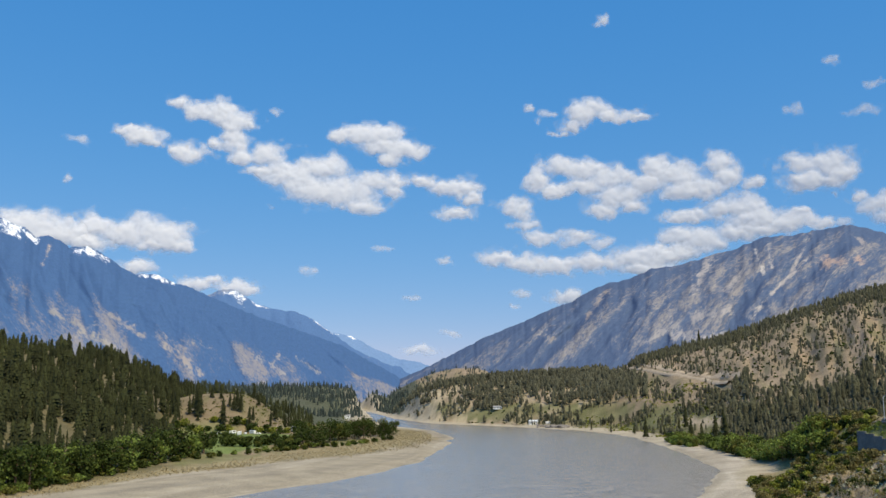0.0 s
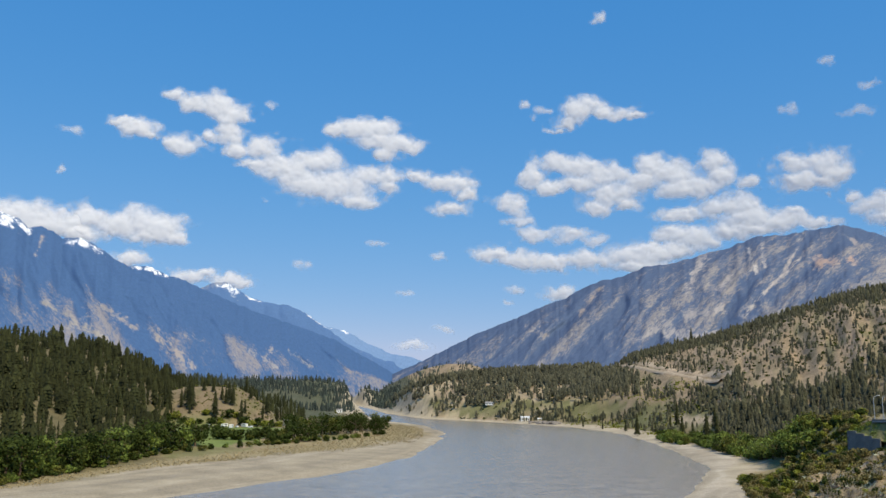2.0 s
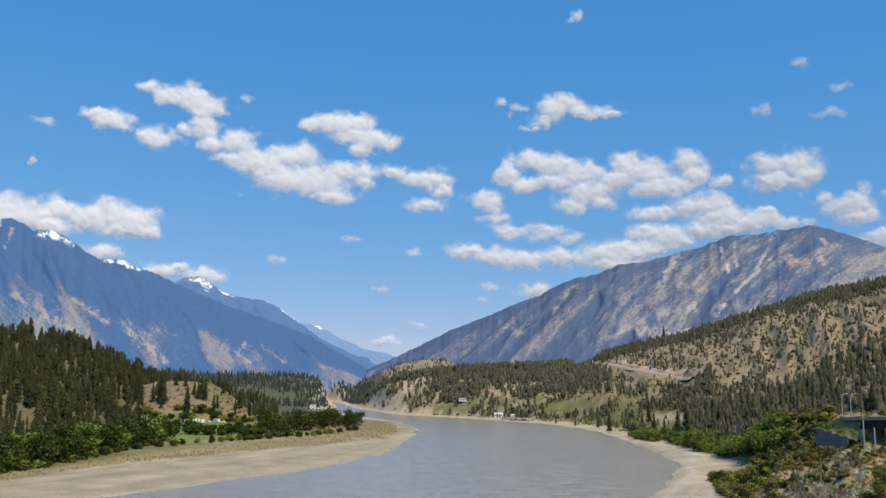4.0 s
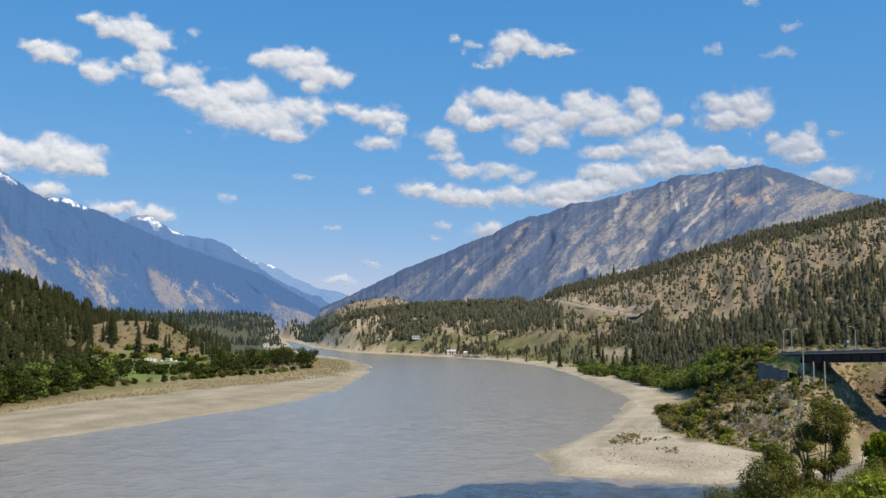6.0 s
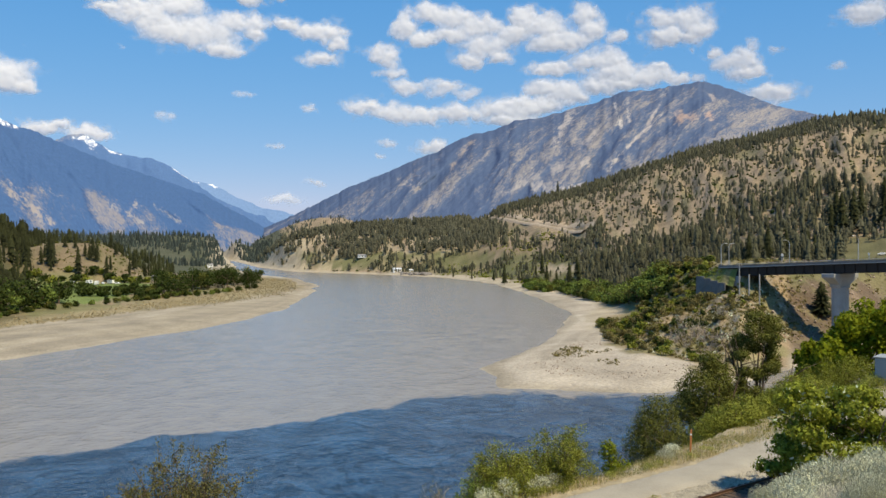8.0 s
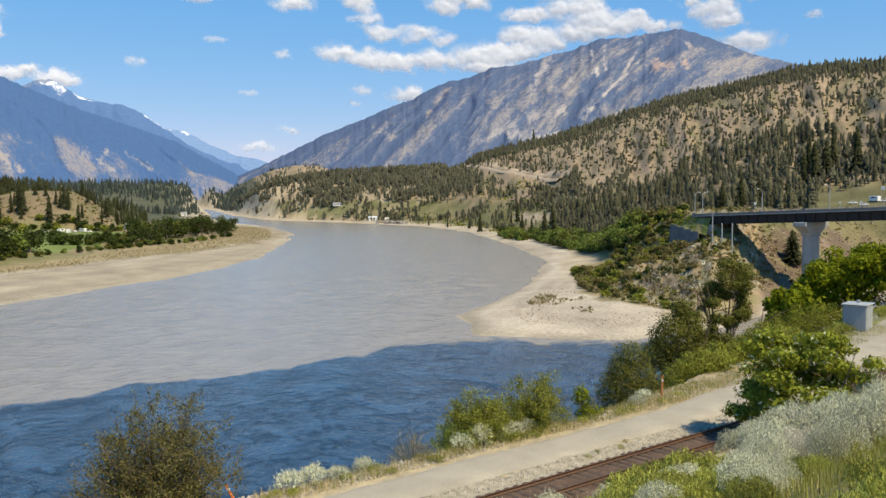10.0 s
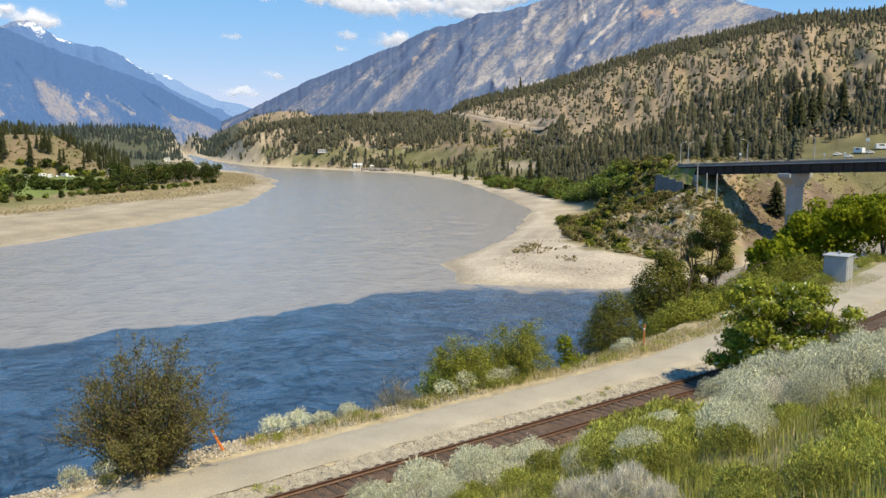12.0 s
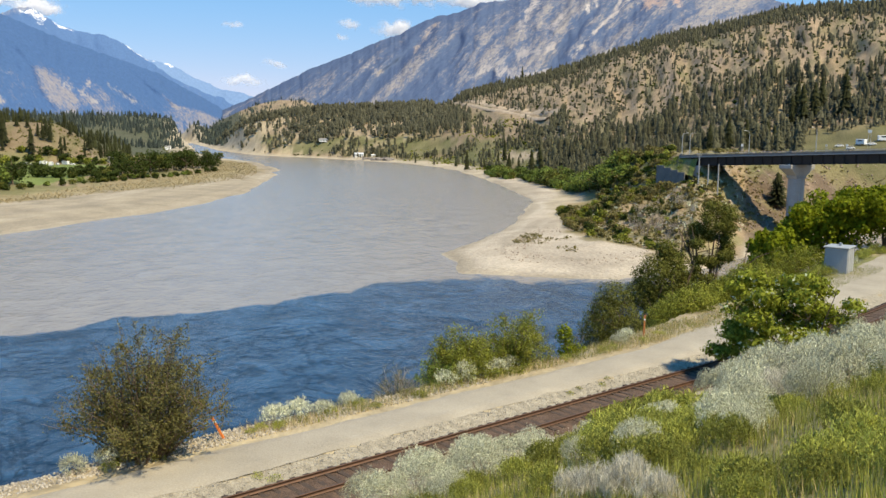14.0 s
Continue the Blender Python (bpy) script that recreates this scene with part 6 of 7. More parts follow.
def vehicle(az, r, turn, paint, label, size=(4.6, 1.8, 1.5), boxy=False, group="vehicles parked by the field"):
    """A parked vehicle: body, cabin glass and four wheels."""
    x, y = polar(az, r)
    w, d, h = size
    top = thing("parked_van" if boxy else "parked_car", Matrix.Translation((x, y, ground_at(x, y) + 0.02)) @ pose(0, 0, 0, 0, 0, turn), label, "van" if boxy else "car", group)
    bm = bmesh.new()
    if boxy:
        box(bm, (w, d, h - 0.4), (0, 0, h / 2 + 0.15), None, 0.12)
    else:
        box(bm, (w, d, h * 0.5), (0, 0, 0.3 + h * 0.25), None, 0.12)
        box(bm, (w * 0.55, d * 0.9, h * 0.4), (-0.1, 0, 0.3 + h * 0.66), None, 0.15)
    part("body", bm, paint, top)
    for y in (-d / 2, d / 2):
        bm = bmesh.new()
        box(bm, (w * 0.45, 0.03, h * 0.24), (-0.1, y * (1.0 if boxy else 0.9), 0.3 + h * 0.66))
        part("side_window", bm, GLASS_DARK, top)
        for xx in (-w * 0.32, w * 0.32):
            bm = bmesh.new()
            tube(bm, [(xx, y * 0.8, 0.33), (xx, y * 1.02, 0.33)], [0.33, 0.33], 10)
            part("wheel", bm, STEEL_DARK, top)


for k, (az, boxy) in enumerate(((-20.35, True), (-19.9, False), (-19.3, True), (-18.9, True), (-18.55, False), (-18.1, True), (-17.75, False))):
    vehicle(az, 742 + (k % 3) * 6, 10 + k * 23 - az, PAINT_WHITE if k % 3 != 1 else PAINT_GREY, "white vehicle parked at the back of the field", (6.5, 2.4, 2.9) if boxy else (4.6, 1.8, 1.5), boxy)
for k, (az, r, boxy, turn) in enumerate(((29.75, 540, True, -75), (30.9, 545, True, -20), (29.2, 530, False, -30), (28.6, 540, False, -25), (30.3, 536, False, -30))):
    vehicle(az, r, turn, PAINT_WHITE, "white truck parked on the terrace beyond the bridge", (6.0, 2.4, 3.2) if boxy else (4.6, 1.8, 1.5), boxy, "trucks beyond the bridge")


# ---------------------------------------------------------------- hillside road, scrub and reeds
def hill_road():
    """The highway cut across the hillside: a level ledge with a pale cut bank above it."""
    az = np.arange(4.6, 11.6, 0.08)
    el = np.interp(az, ROAD_AZ, ROAD_EL)
    road, cut, found = [], [], []
    r = np.arange(850.0, 1620.0, 5.0)
    for a, e in zip(az, el):
        z = ground_z(r * math.sin(radians(a)), r * math.cos(radians(a)))
        seen = np.degrees(np.arctan2(z - EYE.z, r))
        found.append(r[int(np.argmax(seen >= e))] if seen.max() >= e else r[int(np.argmax(seen))])
    even = np.convolve(np.pad(found, 6, mode="edge"), np.ones(13) / 13, mode="valid")
    path = np.stack([even * np.sin(np.radians(az)), even * np.cos(np.radians(az))], 1)
    along = np.gradient(path, axis=0)
    uphill = np.stack([along[:, 1], -along[:, 0]], 1)
    uphill /= np.linalg.norm(uphill, axis=1)[:, None]
    uphill *= np.sign((uphill * path).sum(1))[:, None]
    bed = np.convolve(np.pad([ground_at(*q) for q in path], 4, mode="edge"), np.ones(9) / 9, mode="valid")
    for k, (q, side) in enumerate(zip(path, uphill)):
        reach = 10 + 4 * math.sin(az[k] * 5) + 3 * math.sin(az[k] * 17)
        row = [q + side * d for d in (-6.5, -4, 4, 4 + reach * 0.4, 4 + reach)]
        rise = [bed[k] - 2.5, bed[k] + 0.7, bed[k] + 0.8, max(bed[k] + 3.0, ground_at(*row[3]) + 1.0), ground_at(*row[4]) + 0.8]
        points = [(*w, z) for w, z in zip(row, rise)]
        road.append(points[:3])
        cut.append(points[2:])
    n = len(az)
    earth = mat("pale_cut_earth", (0.40, 0.315, 0.22), rough=0.95, spread=0.35, scale=0.05, fine=0.4)
    ob = build("hill_road", np.array(road).reshape(-1, 3), grid_faces(n, 3), earth)
    tagged(ob, "pale road cut across the dry hillside", "road", kind="structure")
    ob = build("cut_bank", np.array(cut).reshape(-1, 3), grid_faces(n, 3), earth, soft=True)
    tagged(ob, "bare pale cut bank above the hillside road", "ground", kind="structure")


hill_road()


def clump_field(name, spots, per, size, material, label, seed, category, upright):
    """Low plants of many leaves in one object; spots are rows of x, y, z, height."""
    g = np.random.default_rng(seed)
    V, F, n = [], [], 0
    for x, y, z, h in spots:
        v, f = leaf_arrays([(x, y, z + h * 0.45, h * 0.8, h * 0.8, h * 0.5)], per, size * h, int(g.integers(1e9)), 0.3, upright, 0.7)
        V.append(v)
        F.append(f + n)
        n += len(v)
    return tagged(build(name, np.concatenate(V), np.concatenate(F), material), label, category, kind="stuff")


def reed_rule(a, r, x, y):
    sd = shore_distance(x, y) - beach_width(a, x)
    return smooth(-8, 2, sd) * (1 - smooth(12, 26, sd)) * (x < -20)


clump_field("reed_bed", wood_spots(8000, (-35, -7), (360, 950), (0.5, 1.1), reed_rule, 15), 7, 0.7, REED, "tan reeds and dry grass behind the beach", 16, "reeds", 0.5)
clump_field("hillside_scrub", wood_spots(2600, (-6, 36), (700, 1560), (1.5, 3.4), lambda a, r, x, y: ((r > 1100) | (a > 8)) * off_road(a, r, x, y), 17), 14, 0.85, LEAF_DARK, "low dark scrub dotted over the dry hillside", 18, "scrub", 0.0)
clump_field("terrace_scrub", wood_spots(900, (-4, 12), (700, 1100), (0.9, 2.2), lambda a, r, x, y: smooth(-0.1, 0.3, fbm(x / 30, y / 30, 3, 69)), 19), 14, 0.8, LEAF_OLIVE, "low olive scrub on the river terrace", 20, "scrub", 0.0)
clump_field("knoll_scrub", wood_spots(260, (-23.5, -16.2), (765, 870), (0.8, 2.4), None, 75), 12, 0.7, LEAF_TREE, "low olive scrub dotted over the bare knoll", 76, "scrub", 0.0)
clump_field("fill_weeds", FILL_SPOTS, 30, 0.4, LEAF_FRESH, "green weeds on the fill above the retaining wall", 23, "weeds", 0.2)
clump_field("sand_grass", wood_spots(70, (9.2, 10.6), (284, 304), (0.35, 0.7), None, 24), 14, 0.7, REED, "dry grass tufts on the sand spit", 25, "grass", 0.5)
clump_field("bank_scrub", wood_spots(2600, (12.0, 24.5), (255, 420), (0.5, 1.7), lambda a, r, x, y: smooth(-1, 4, inland(x, y)), 21), 12, 0.6, LEAF_BROWN, "low brown scrub on the slope by the bridge", 22, "scrub", 0.0)
RUSTY = mat("rust_stained_ballast", (0.115, 0.075, 0.052), rough=0.95, spread=0.5, scale=2.0, fine=16.0, bump=1.0, bump_scale=12.0)
ribbon("track_bed", (lambda s: -2.5, lambda s: 0.42), RUSTY, "rust-stained dirty ballast between the rails", "ballast", TRACK_Z - 0.186, lumps=0.04)


def boulder_shape(seed):
    g = np.random.default_rng(seed)
    bm = bmesh.new()
    bmesh.ops.create_icosphere(bm, subdivisions=2, radius=1.0)
    cut = [(Vector(g.normal(size=3)).normalized(), g.uniform(0.45, 0.8)) for _ in range(9)]
    for v in bm.verts:
        for n, d in cut:
            over = v.co.dot(n) - d
            if over > 0:
                v.co -= n * over
    return bm


SHORE_ROCK = mat("grey_shore_rock", (0.23, 0.205, 0.18), rough=0.9, spread=0.4, scale=0.8, fine=6.0, bump=0.8, bump_scale=3.0)
g1 = np.random.default_rng(83)
for k in range(26):
    az = g1.uniform(-0.3, 1.5)
    x, y = polar(az, np.interp(az, [-0.3, 1.5], [1046, 1006]) + g1.uniform(-4, 14))
    size = g1.uniform(1.5, 4.5)
    rock = part("shore_boulder", boulder_shape(840 + k), SHORE_ROCK)
    rock.matrix_world = Matrix.Translation((x, y, max(ground_at(x, y), 0.0) + size * 0.1)) @ pose(0, 0, 0, 0, 0, g1.uniform(0, 360)) @ Matrix.Diagonal((size * 1.3, size, size * 0.8, 1))
    tagged(rock, "grey rock outcrop at the water's edge", "rock", "rocks at the far shore")
clump_field("rubble_scrub", wood_spots(420, (23.5, 33), (340, 460), (0.4, 1.6), None, 26), 12, 0.6, LEAF_BROWN, "sparse brown scrub on the broken bank under the bridge", 27, "scrub", 0.0)
clump_field("grey_slope_brush", wood_spots(380, (14.0, 23.4), (275, 380), (0.5, 1.5), lambda a, r, x, y: smooth(0, 6, inland(x, y)), 28), 12, 0.6, SAGE, "pale grey brush on the slope by the bridge", 29, "scrub", 0.3)


def rubble(name, spots, label, material, seed):
    """Broken angular rocks strewn over a slope, in one object; spots are rows of x, y, z, size."""
    g = np.random.default_rng(seed)
    base = np.array([(1, 0, 0), (-1, 0, 0), (0, 1, 0), (0, -1, 0), (0, 0, 1), (0, 0, -1)], float)
    V = base[None] * g.uniform(0.5, 1.0, (len(spots), 6, 1)) + g.normal(0, 0.2, (len(spots), 6, 3))
    V = V * spots[:, 3][:, None, None] + spots[:, :3][:, None]
    F = np.array([(0, 2, 4), (2, 1, 4), (1, 3, 4), (3, 0, 4), (2, 0, 5), (1, 2, 5), (3, 1, 5), (0, 3, 5)])
    F = (F[None] + np.arange(len(spots))[:, None, None] * 6).reshape(-1, 3)
    return tagged(build(name, V.reshape(-1, 3), F, material), label, "rocks", kind="stuff")


BROKEN = mat("broken_tan_rock", (0.26, 0.20, 0.155), rough=0.95, island=0.45, spread=0.2, scale=0.5, fine=4.0)
rubble("bank_rubble", wood_spots(1900, (22.6, 33), (318, 470), (0.25, 1.1), None, 30), "broken tan rock over the bank under the bridge", BROKEN, 31)
rubble("mound_rubble", wood_spots(420, (16.0, 23.4), (270, 350), (0.25, 0.8), lambda a, r, x, y: smooth(0, 6, inland(x, y)), 32), "broken rock among the scrub by the bridge", BROKEN, 33)
rubble("spit_stones", wood_spots(500, (8.0, 20.0), (232, 330), (0.15, 0.5), lambda a, r, x, y: 1 - smooth(20, 30, shore_distance(x, y)), 34), "scattered stones on the sand spit", BROKEN, 35)
clump_field("spit_grass", wood_spots(150, (9.4, 13.4), (262, 312), (0.4, 1.0), lambda a, r, x, y: (inland(x, y) > -26) * (inland(x, y) < -4) * smooth(-0.05, 0.2, fbm(x / 9, y / 9, 3, 29)), 73), 16, 0.55, LEAF_BROWN, "low dry scrub in tufts on the sand spit", 74, "scrub", 0.3)


# ---------------------------------------------------------------- plants near the eye
def bank_point(u, s):
    p = track_point(u, s)
    p.z = ground_at(p.x, p.y) - 0.05
    return p


def ray_point(az, r):
    x, y = polar(az, r)
    return Vector((x, y, ground_at(x, y) - 0.05))


spray_shrub("riverside_bush", bank_point(5.65, -12.3), 86, 5.4, 3.75, 38000, 0.10, LEAF_BUSH, "large brownish olive bush with reddish twigs at the bank's edge", 2001, thick=0.04, fluff=0.15)
spray_shrub("bare_shrub", bank_point(6.4, 0.7), 40, 2.1, 1.55, 4200, 0.06, LEAF_BUSH, "low twiggy brown shrub, half bare", 2005, thick=0.022, bark=DRIFTWOOD, fluff=0.12)
spray_shrub("willow_shrub", bank_point(7.0, 5.4), 50, 3.5, 2.4, 24000, 0.11, LEAF_OLIVE, "rounded yellow-green shrub above the river", 2009, fluff=0.17)
spray_shrub("willow_shrub", bank_point(6.9, 9.4), 50, 3.9, 2.4, 24000, 0.10, LEAF_OLIVE, "rounded olive-green shrub above the river", 2013, fluff=0.16)
spray_shrub("willow_shrub", bank_point(6.6, 3.6), 24, 1.9, 1.3, 6000, 0.11, LEAF_FRESH, "low dark green shrub at the bank's edge", 2015, fluff=0.15)
shrub("lime_shrub", ray_point(13.3, 55.5), [(0, 0, 0.9, 1.0, 0.9, 0.8), (-0.5, 0, 2.1, 0.6, 0.6, 0.8), (0.6, 0.2, 0.6, 0.8, 0.8, 0.6)], 2600, 0.18, LEAF_BRIGHT, "bright lime-green sapling shrub", 2017, "bush", 0.025, 8, 0.5, 2.4)
shrub("dark_bush", ray_point(15.7, 61.0), [(0, 0, 2.4, 1.9, 1.8, 2.0), (1.1, 0, 2.1, 1.4, 1.4, 1.9), (-1.1, 0, 1.7, 1.2, 1.3, 1.6), (0.2, 0, 4.3, 1.3, 1.1, 1.2), (-0.6, 0, 3.4, 1.0, 1.0, 1.2)], 16000, 0.14, LEAF_TREE, "dense dark green rounded bush beside the road", 2021, "bush", 0.04, 12, 0.5, 4.8)
shrub("dark_tree", ray_point(18.6, 80.0), [(0, 0, 7.2, 2.4, 2.3, 2.2), (-1.6, 0, 5.6, 1.5, 1.6, 1.6), (1.3, 0, 8.2, 1.4, 1.4, 1.5), (0.6, 0, 5.0, 2.0, 1.8, 1.8), (0.5, 0, 9.7, 1.0, 1.0, 1.0), (2.0, 0, 6.2, 1.2, 1.2, 1.3), (0, 0, 2.6, 2.2, 2.0, 1.8)],
      24000, 0.21, LEAF_TREE, "dark green low tree on the bank", 2025, "tree", 0.12, 9, 0.35, 9.0, hollow=0.45)
g = np.random.default_rng(60)
open_crown = [(g.uniform(-2.1, 2.1), g.uniform(-1.5, 1.5), g.uniform(5.6, 12.2), g.uniform(0.6, 1.0), g.uniform(0.6, 1.0), g.uniform(0.45, 0.75)) for _ in range(26)]
shrub("gnarled_tree", ray_point(21.6, 86.0), open_crown + [(0.2, 0, 12.4, 1.3, 1.1, 0.9), (-0.2, 0, 4.2, 2.4, 2.0, 1.6), (1.2, 0, 11.2, 1.1, 1.0, 0.8), (-1.0, 0, 10.2, 1.2, 1.0, 0.9)],
      24000, 0.20, LEAF_TREE, "gnarled dark tree with open branching above the bank", 2029, "tree", 0.17, 12, 0.3, 12.4, hollow=0.3)
for az, r, h in ((19.4, 70.0, 3.4), (21.0, 70.0, 3.0), (22.3, 74.0, 2.8), (23.6, 72.0, 3.0), (24.6, 78.0, 2.8), (20.2, 66.0, 2.2), (23.2, 90.0, 6.0), (24.4, 92.0, 6.2), (25.6, 92.0, 5.6), (26.8, 92.0, 4.6), (22.5, 84.0, 5.0), (23.0, 80.0, 4.0)):
    shrub("scrub_bush", ray_point(az, r), [(0, 0, h * 0.45, 1.8, 1.7, h * 0.4), (1.3, 0, h * 0.55, 1.3, 1.4, h * 0.42), (-1.1, 0, h * 0.35, 1.2, 1.3, h * 0.3), (0.2, 0.2, h * 0.8, 0.8, 0.8, h * 0.2)],
          6500, 0.15, LEAF_OLIVE, "olive scrub beside the gravel road", 2033 + int(az * 10), "bush", 0.03, 10, 0.7, h * 0.9, group="scrub beside the road")
LEAF_BROAD = mat("broad_green_leaves", (0.245, 0.275, 0.036), rough=0.6, island=0.5, translucent=0.4, spec=0.1)
LEAF_PALE = mat("pale_leaf_backs", (0.50, 0.55, 0.36), rough=0.7, island=0.3, translucent=0.3, spec=0.1)
# the broad-leaved tree by the rails, with open tiers of drooping leaves, and the bright trees behind it
g = np.random.default_rng(64)
tiers = []
for k in range(80):
    a, q = g.uniform(0, 6.28), math.sqrt(g.uniform(0, 1))
    zc = 0.2 + 5.0 * g.uniform(0, 1) ** 1.15
    wide = 4.2 * math.sqrt(max(0.08, 1 - ((zc - 2.3) / 3.5) ** 2))
    tiers.append((q * wide * math.cos(a), q * wide * 0.75 * math.sin(a), zc, g.uniform(0.6, 1.15), g.uniform(0.6, 1.0), g.uniform(0.3, 0.5)))
broadleaf = shrub("broadleaf_tree", bank_point(-4.7, 18.4), tiers, 21000, 0.25, LEAF_BROAD, "spreading green tree with large drooping leaves beside the rails", 2041, "tree", 0.08, 14, 0.75, 5.2, hollow=0.2, slender=0.5, turn=-25)
v, f = leaf_arrays(tiers[:28], 600, 0.22, 2047, 0.9, 0.0, 0.5)
build("pale_foliage", v, f, LEAF_PALE, broadleaf, "pale upturned leaf backs")
for k, (az, r, w, h) in enumerate(((24.7, 103, 4.4, 9.0), (25.4, 99, 4.4, 8.6), (26.2, 106, 6.5, 10.2), (27.8, 108, 8.0, 10.4), (29.5, 109, 8.6, 9.5), (31.3, 110, 8.6, 7.4), (33.4, 110, 9.0, 7.0))):
    g = np.random.default_rng(40 + k)
    lobes = [(g.uniform(-0.36, 0.36) * w, g.uniform(-0.36, 0.36) * w, h * g.uniform(0.42, 0.88), w * g.uniform(0.10, 0.18), w * g.uniform(0.10, 0.18), 0.9) for _ in range(30)] + [(0, 0, h * 0.55, w * 0.36, w * 0.36, h * 0.36), (0, 0, h * 0.86, w * 0.2, w * 0.2, h * 0.12)]
    shrub("bright_tree", ray_point(az, r), lobes, 8500, 0.40, LEAF_BRIGHT, "dense bright yellow-green leafy tree on the bank", 2050 + k * 4, "tree", 0.14, 8, 0.2, h * 0.7, hollow=0.6, slender=0.65, group="bright trees below the bridge")
# grey bare shrubs across the water
for k, (az, r) in enumerate(((17.0, 300), (17.6, 292), (18.1, 305), (18.6, 296), (19.2, 288), (19.6, 310), (17.3, 318), (18.9, 276))):
    top = thing("bare_tree", Matrix.Translation(ray_point(az, r)), "bare grey leafless shrub on the far slope", "bush", "bare shrubs on the far slope")
    part("trunk", twigs(bmesh.new(), np.random.default_rng(70 + k), 6.0, 24, 0.06, 0.6, 1.2), DRIFTWOOD, top)


def brush_templates(name, material, label, count, size, seeds, shape, group, slender=0.12, stem_mat=None, tufts=34, upright=0.6, tuft=0.15, hollow=0.25):
    """A few shapes of one kind of low brush, built once: tufts of upright leaves packed over a dome."""
    made = []
    for k in seeds:
        g = np.random.default_rng(k)
        w, h = shape
        lobes = []
        for j in range(tufts):
            q, a = math.sqrt((j + 0.5) / tufts), j * 2.39996 + g.uniform(-0.3, 0.3)
            zc = h * (0.28 + 0.55 * math.sqrt(max(0.0, 1 - q * q)) * g.uniform(0.8, 1.12))
            s = w * tuft * g.uniform(0.7, 1.25)
            lobes.append((q * w * 0.46 * math.cos(a), q * w * 0.46 * math.sin(a), zc, s, s, max(s * 1.2, h * 0.2)))
        top = thing(name, Matrix.Identity(4), label, "brush", group)
        part("stalk", twigs(bmesh.new(), g, h * 0.8, 12, 0.012, 0.6, w * 0.25), stem_mat or DRIFTWOOD, top)
        v, f = leaf_arrays(lobes, count, size, k + 1, hollow, upright, slender)
        build("foliage", v, f, material, top)
        made.append(top)
    return made


def strew(templates, spots, seed):
    """Copies of the templates at spots (x, y, scale); the templates take the first ones."""
    g = np.random.default_rng(seed)
    for k, (x, y, s) in enumerate(spots):
        m = Matrix.Translation((x, y, ground_at(x, y) - 0.04)) @ pose(0, 0, 0, 0, 0, g.uniform(0, 360)) @ Matrix.Diagonal((s, s, s * g.uniform(0.85, 1.15), 1))
        if k < len(templates):
            templates[k].matrix_world = m
        else:
            src = templates[k % len(templates)]
            copy = copy_thing(src, Matrix.Identity(4))
            copy.matrix_basis = m


def slope_spots(count, u, s, scale, seed, rule=None):
    g = np.random.default_rng(seed)
    out = []
    while len(out) < count:
        uu, ss = g.uniform(*u), g.uniform(*s)
        if rule and rule(uu, ss) < g.uniform():
            continue
        p = track_point(uu, ss)
        out.append((p.x, p.y, g.uniform(*scale)))
    return out


def by_distance(spots, limit):
    near = [p for p in spots if math.hypot(p[0], p[1]) < limit]
    return near, [p for p in spots if math.hypot(p[0], p[1]) >= limit]


# rabbitbrush: masses near the rails and up the slope
spots = [track_point(u, s)[:2] + (k,) for u, s, k in ((-5.6, -7.2, 1.3), (-6.0, -5.2, 1.25), (-7.2, -8.2, 1.3), (-7.4, -6.2, 1.2), (-6.2, -3.6, 1.0), (-4.9, -8.9, 1.1), (-8.6, -7.4, 1.2),
                                                       (-5.0, 10.6, 1.1), (-4.9, 12.6, 1.35), (-5.8, 14.8, 1.45), (-6.8, 12.0, 1.45), (-7.4, 10.0, 1.3), (-6.6, 17.0, 1.4), (-7.2, 19.4, 1.45), 
                                                       (-8.4, 14.0, 1.5), (-8.8, 17.2, 1.4), (-9.8, 15.2, 1.4), (-9.6, 11.4, 1.4), (-10.6, 8.2, 1.35), (-11.6, 11.6, 1.4), (-12.6, 8.6, 1.35), (-13.6, 11.6, 1.4),
                                                       (-11.4, 15.0, 1.4), (-13.2, 5.6, 1.2), (-15.0, 8.0, 1.3), (-10.8, 4.2, 1.3), (-12.0, 2.2, 1.3), (-13.4, -0.4, 1.15), (-14.6, 2.6, 1.25), (-16.0, 5.0, 1.2), (-15.6, -0.6, 1.1), (-14.4, -2.6, 1.0), (-17.0, 1.6, 1.15), (-9.4, 7.2, 1.35), (-8.0, 8.0, 1.3), (-6.6, -9.4, 1.1), (-8.4, -4.8, 1.1), (-9.4, 20.0, 1.4))]
spots += slope_spots(8, (-20, -12), (14, 30), (1.0, 1.4), 31) + slope_spots(16, (-18.5, -8), (-10.5, 3), (0.55, 0.9), 44)
banks = [track_point(u, s)[:2] + (k,) for u, s, k in ((6.0, -6.3, 0.75), (6.2, -5.0, 0.7), (5.9, -3.9, 0.6), (6.3, -2.2, 0.55), (5.9, -13.6, 0.6), (5.7, -15.0, 0.6), (6.0, 3.6, 0.7), (6.0, 4.8, 0.8), (6.1, 6.0, 0.8), (6.2, 7.2, 0.75),
                                                      (6.3, 8.4, 0.6), (6.2, 17.6, 0.6), (6.8, 19.0, 0.6), (9.6, 60.0, 1.0), (10.5, 57.5, 1.1), (9.0, 62.0, 1.0))]
RABBIT = "pale grey-green rabbitbrush clump on the slope"
close, distant = by_distance(spots, 29.0)
strew(brush_templates("rabbitbrush", SAGE, RABBIT, 5600, 0.075, (101, 102, 103), (1.6, 1.35), "rabbitbrush on the slope", 0.17, tufts=60, tuft=0.10, hollow=0.5), close, 33)
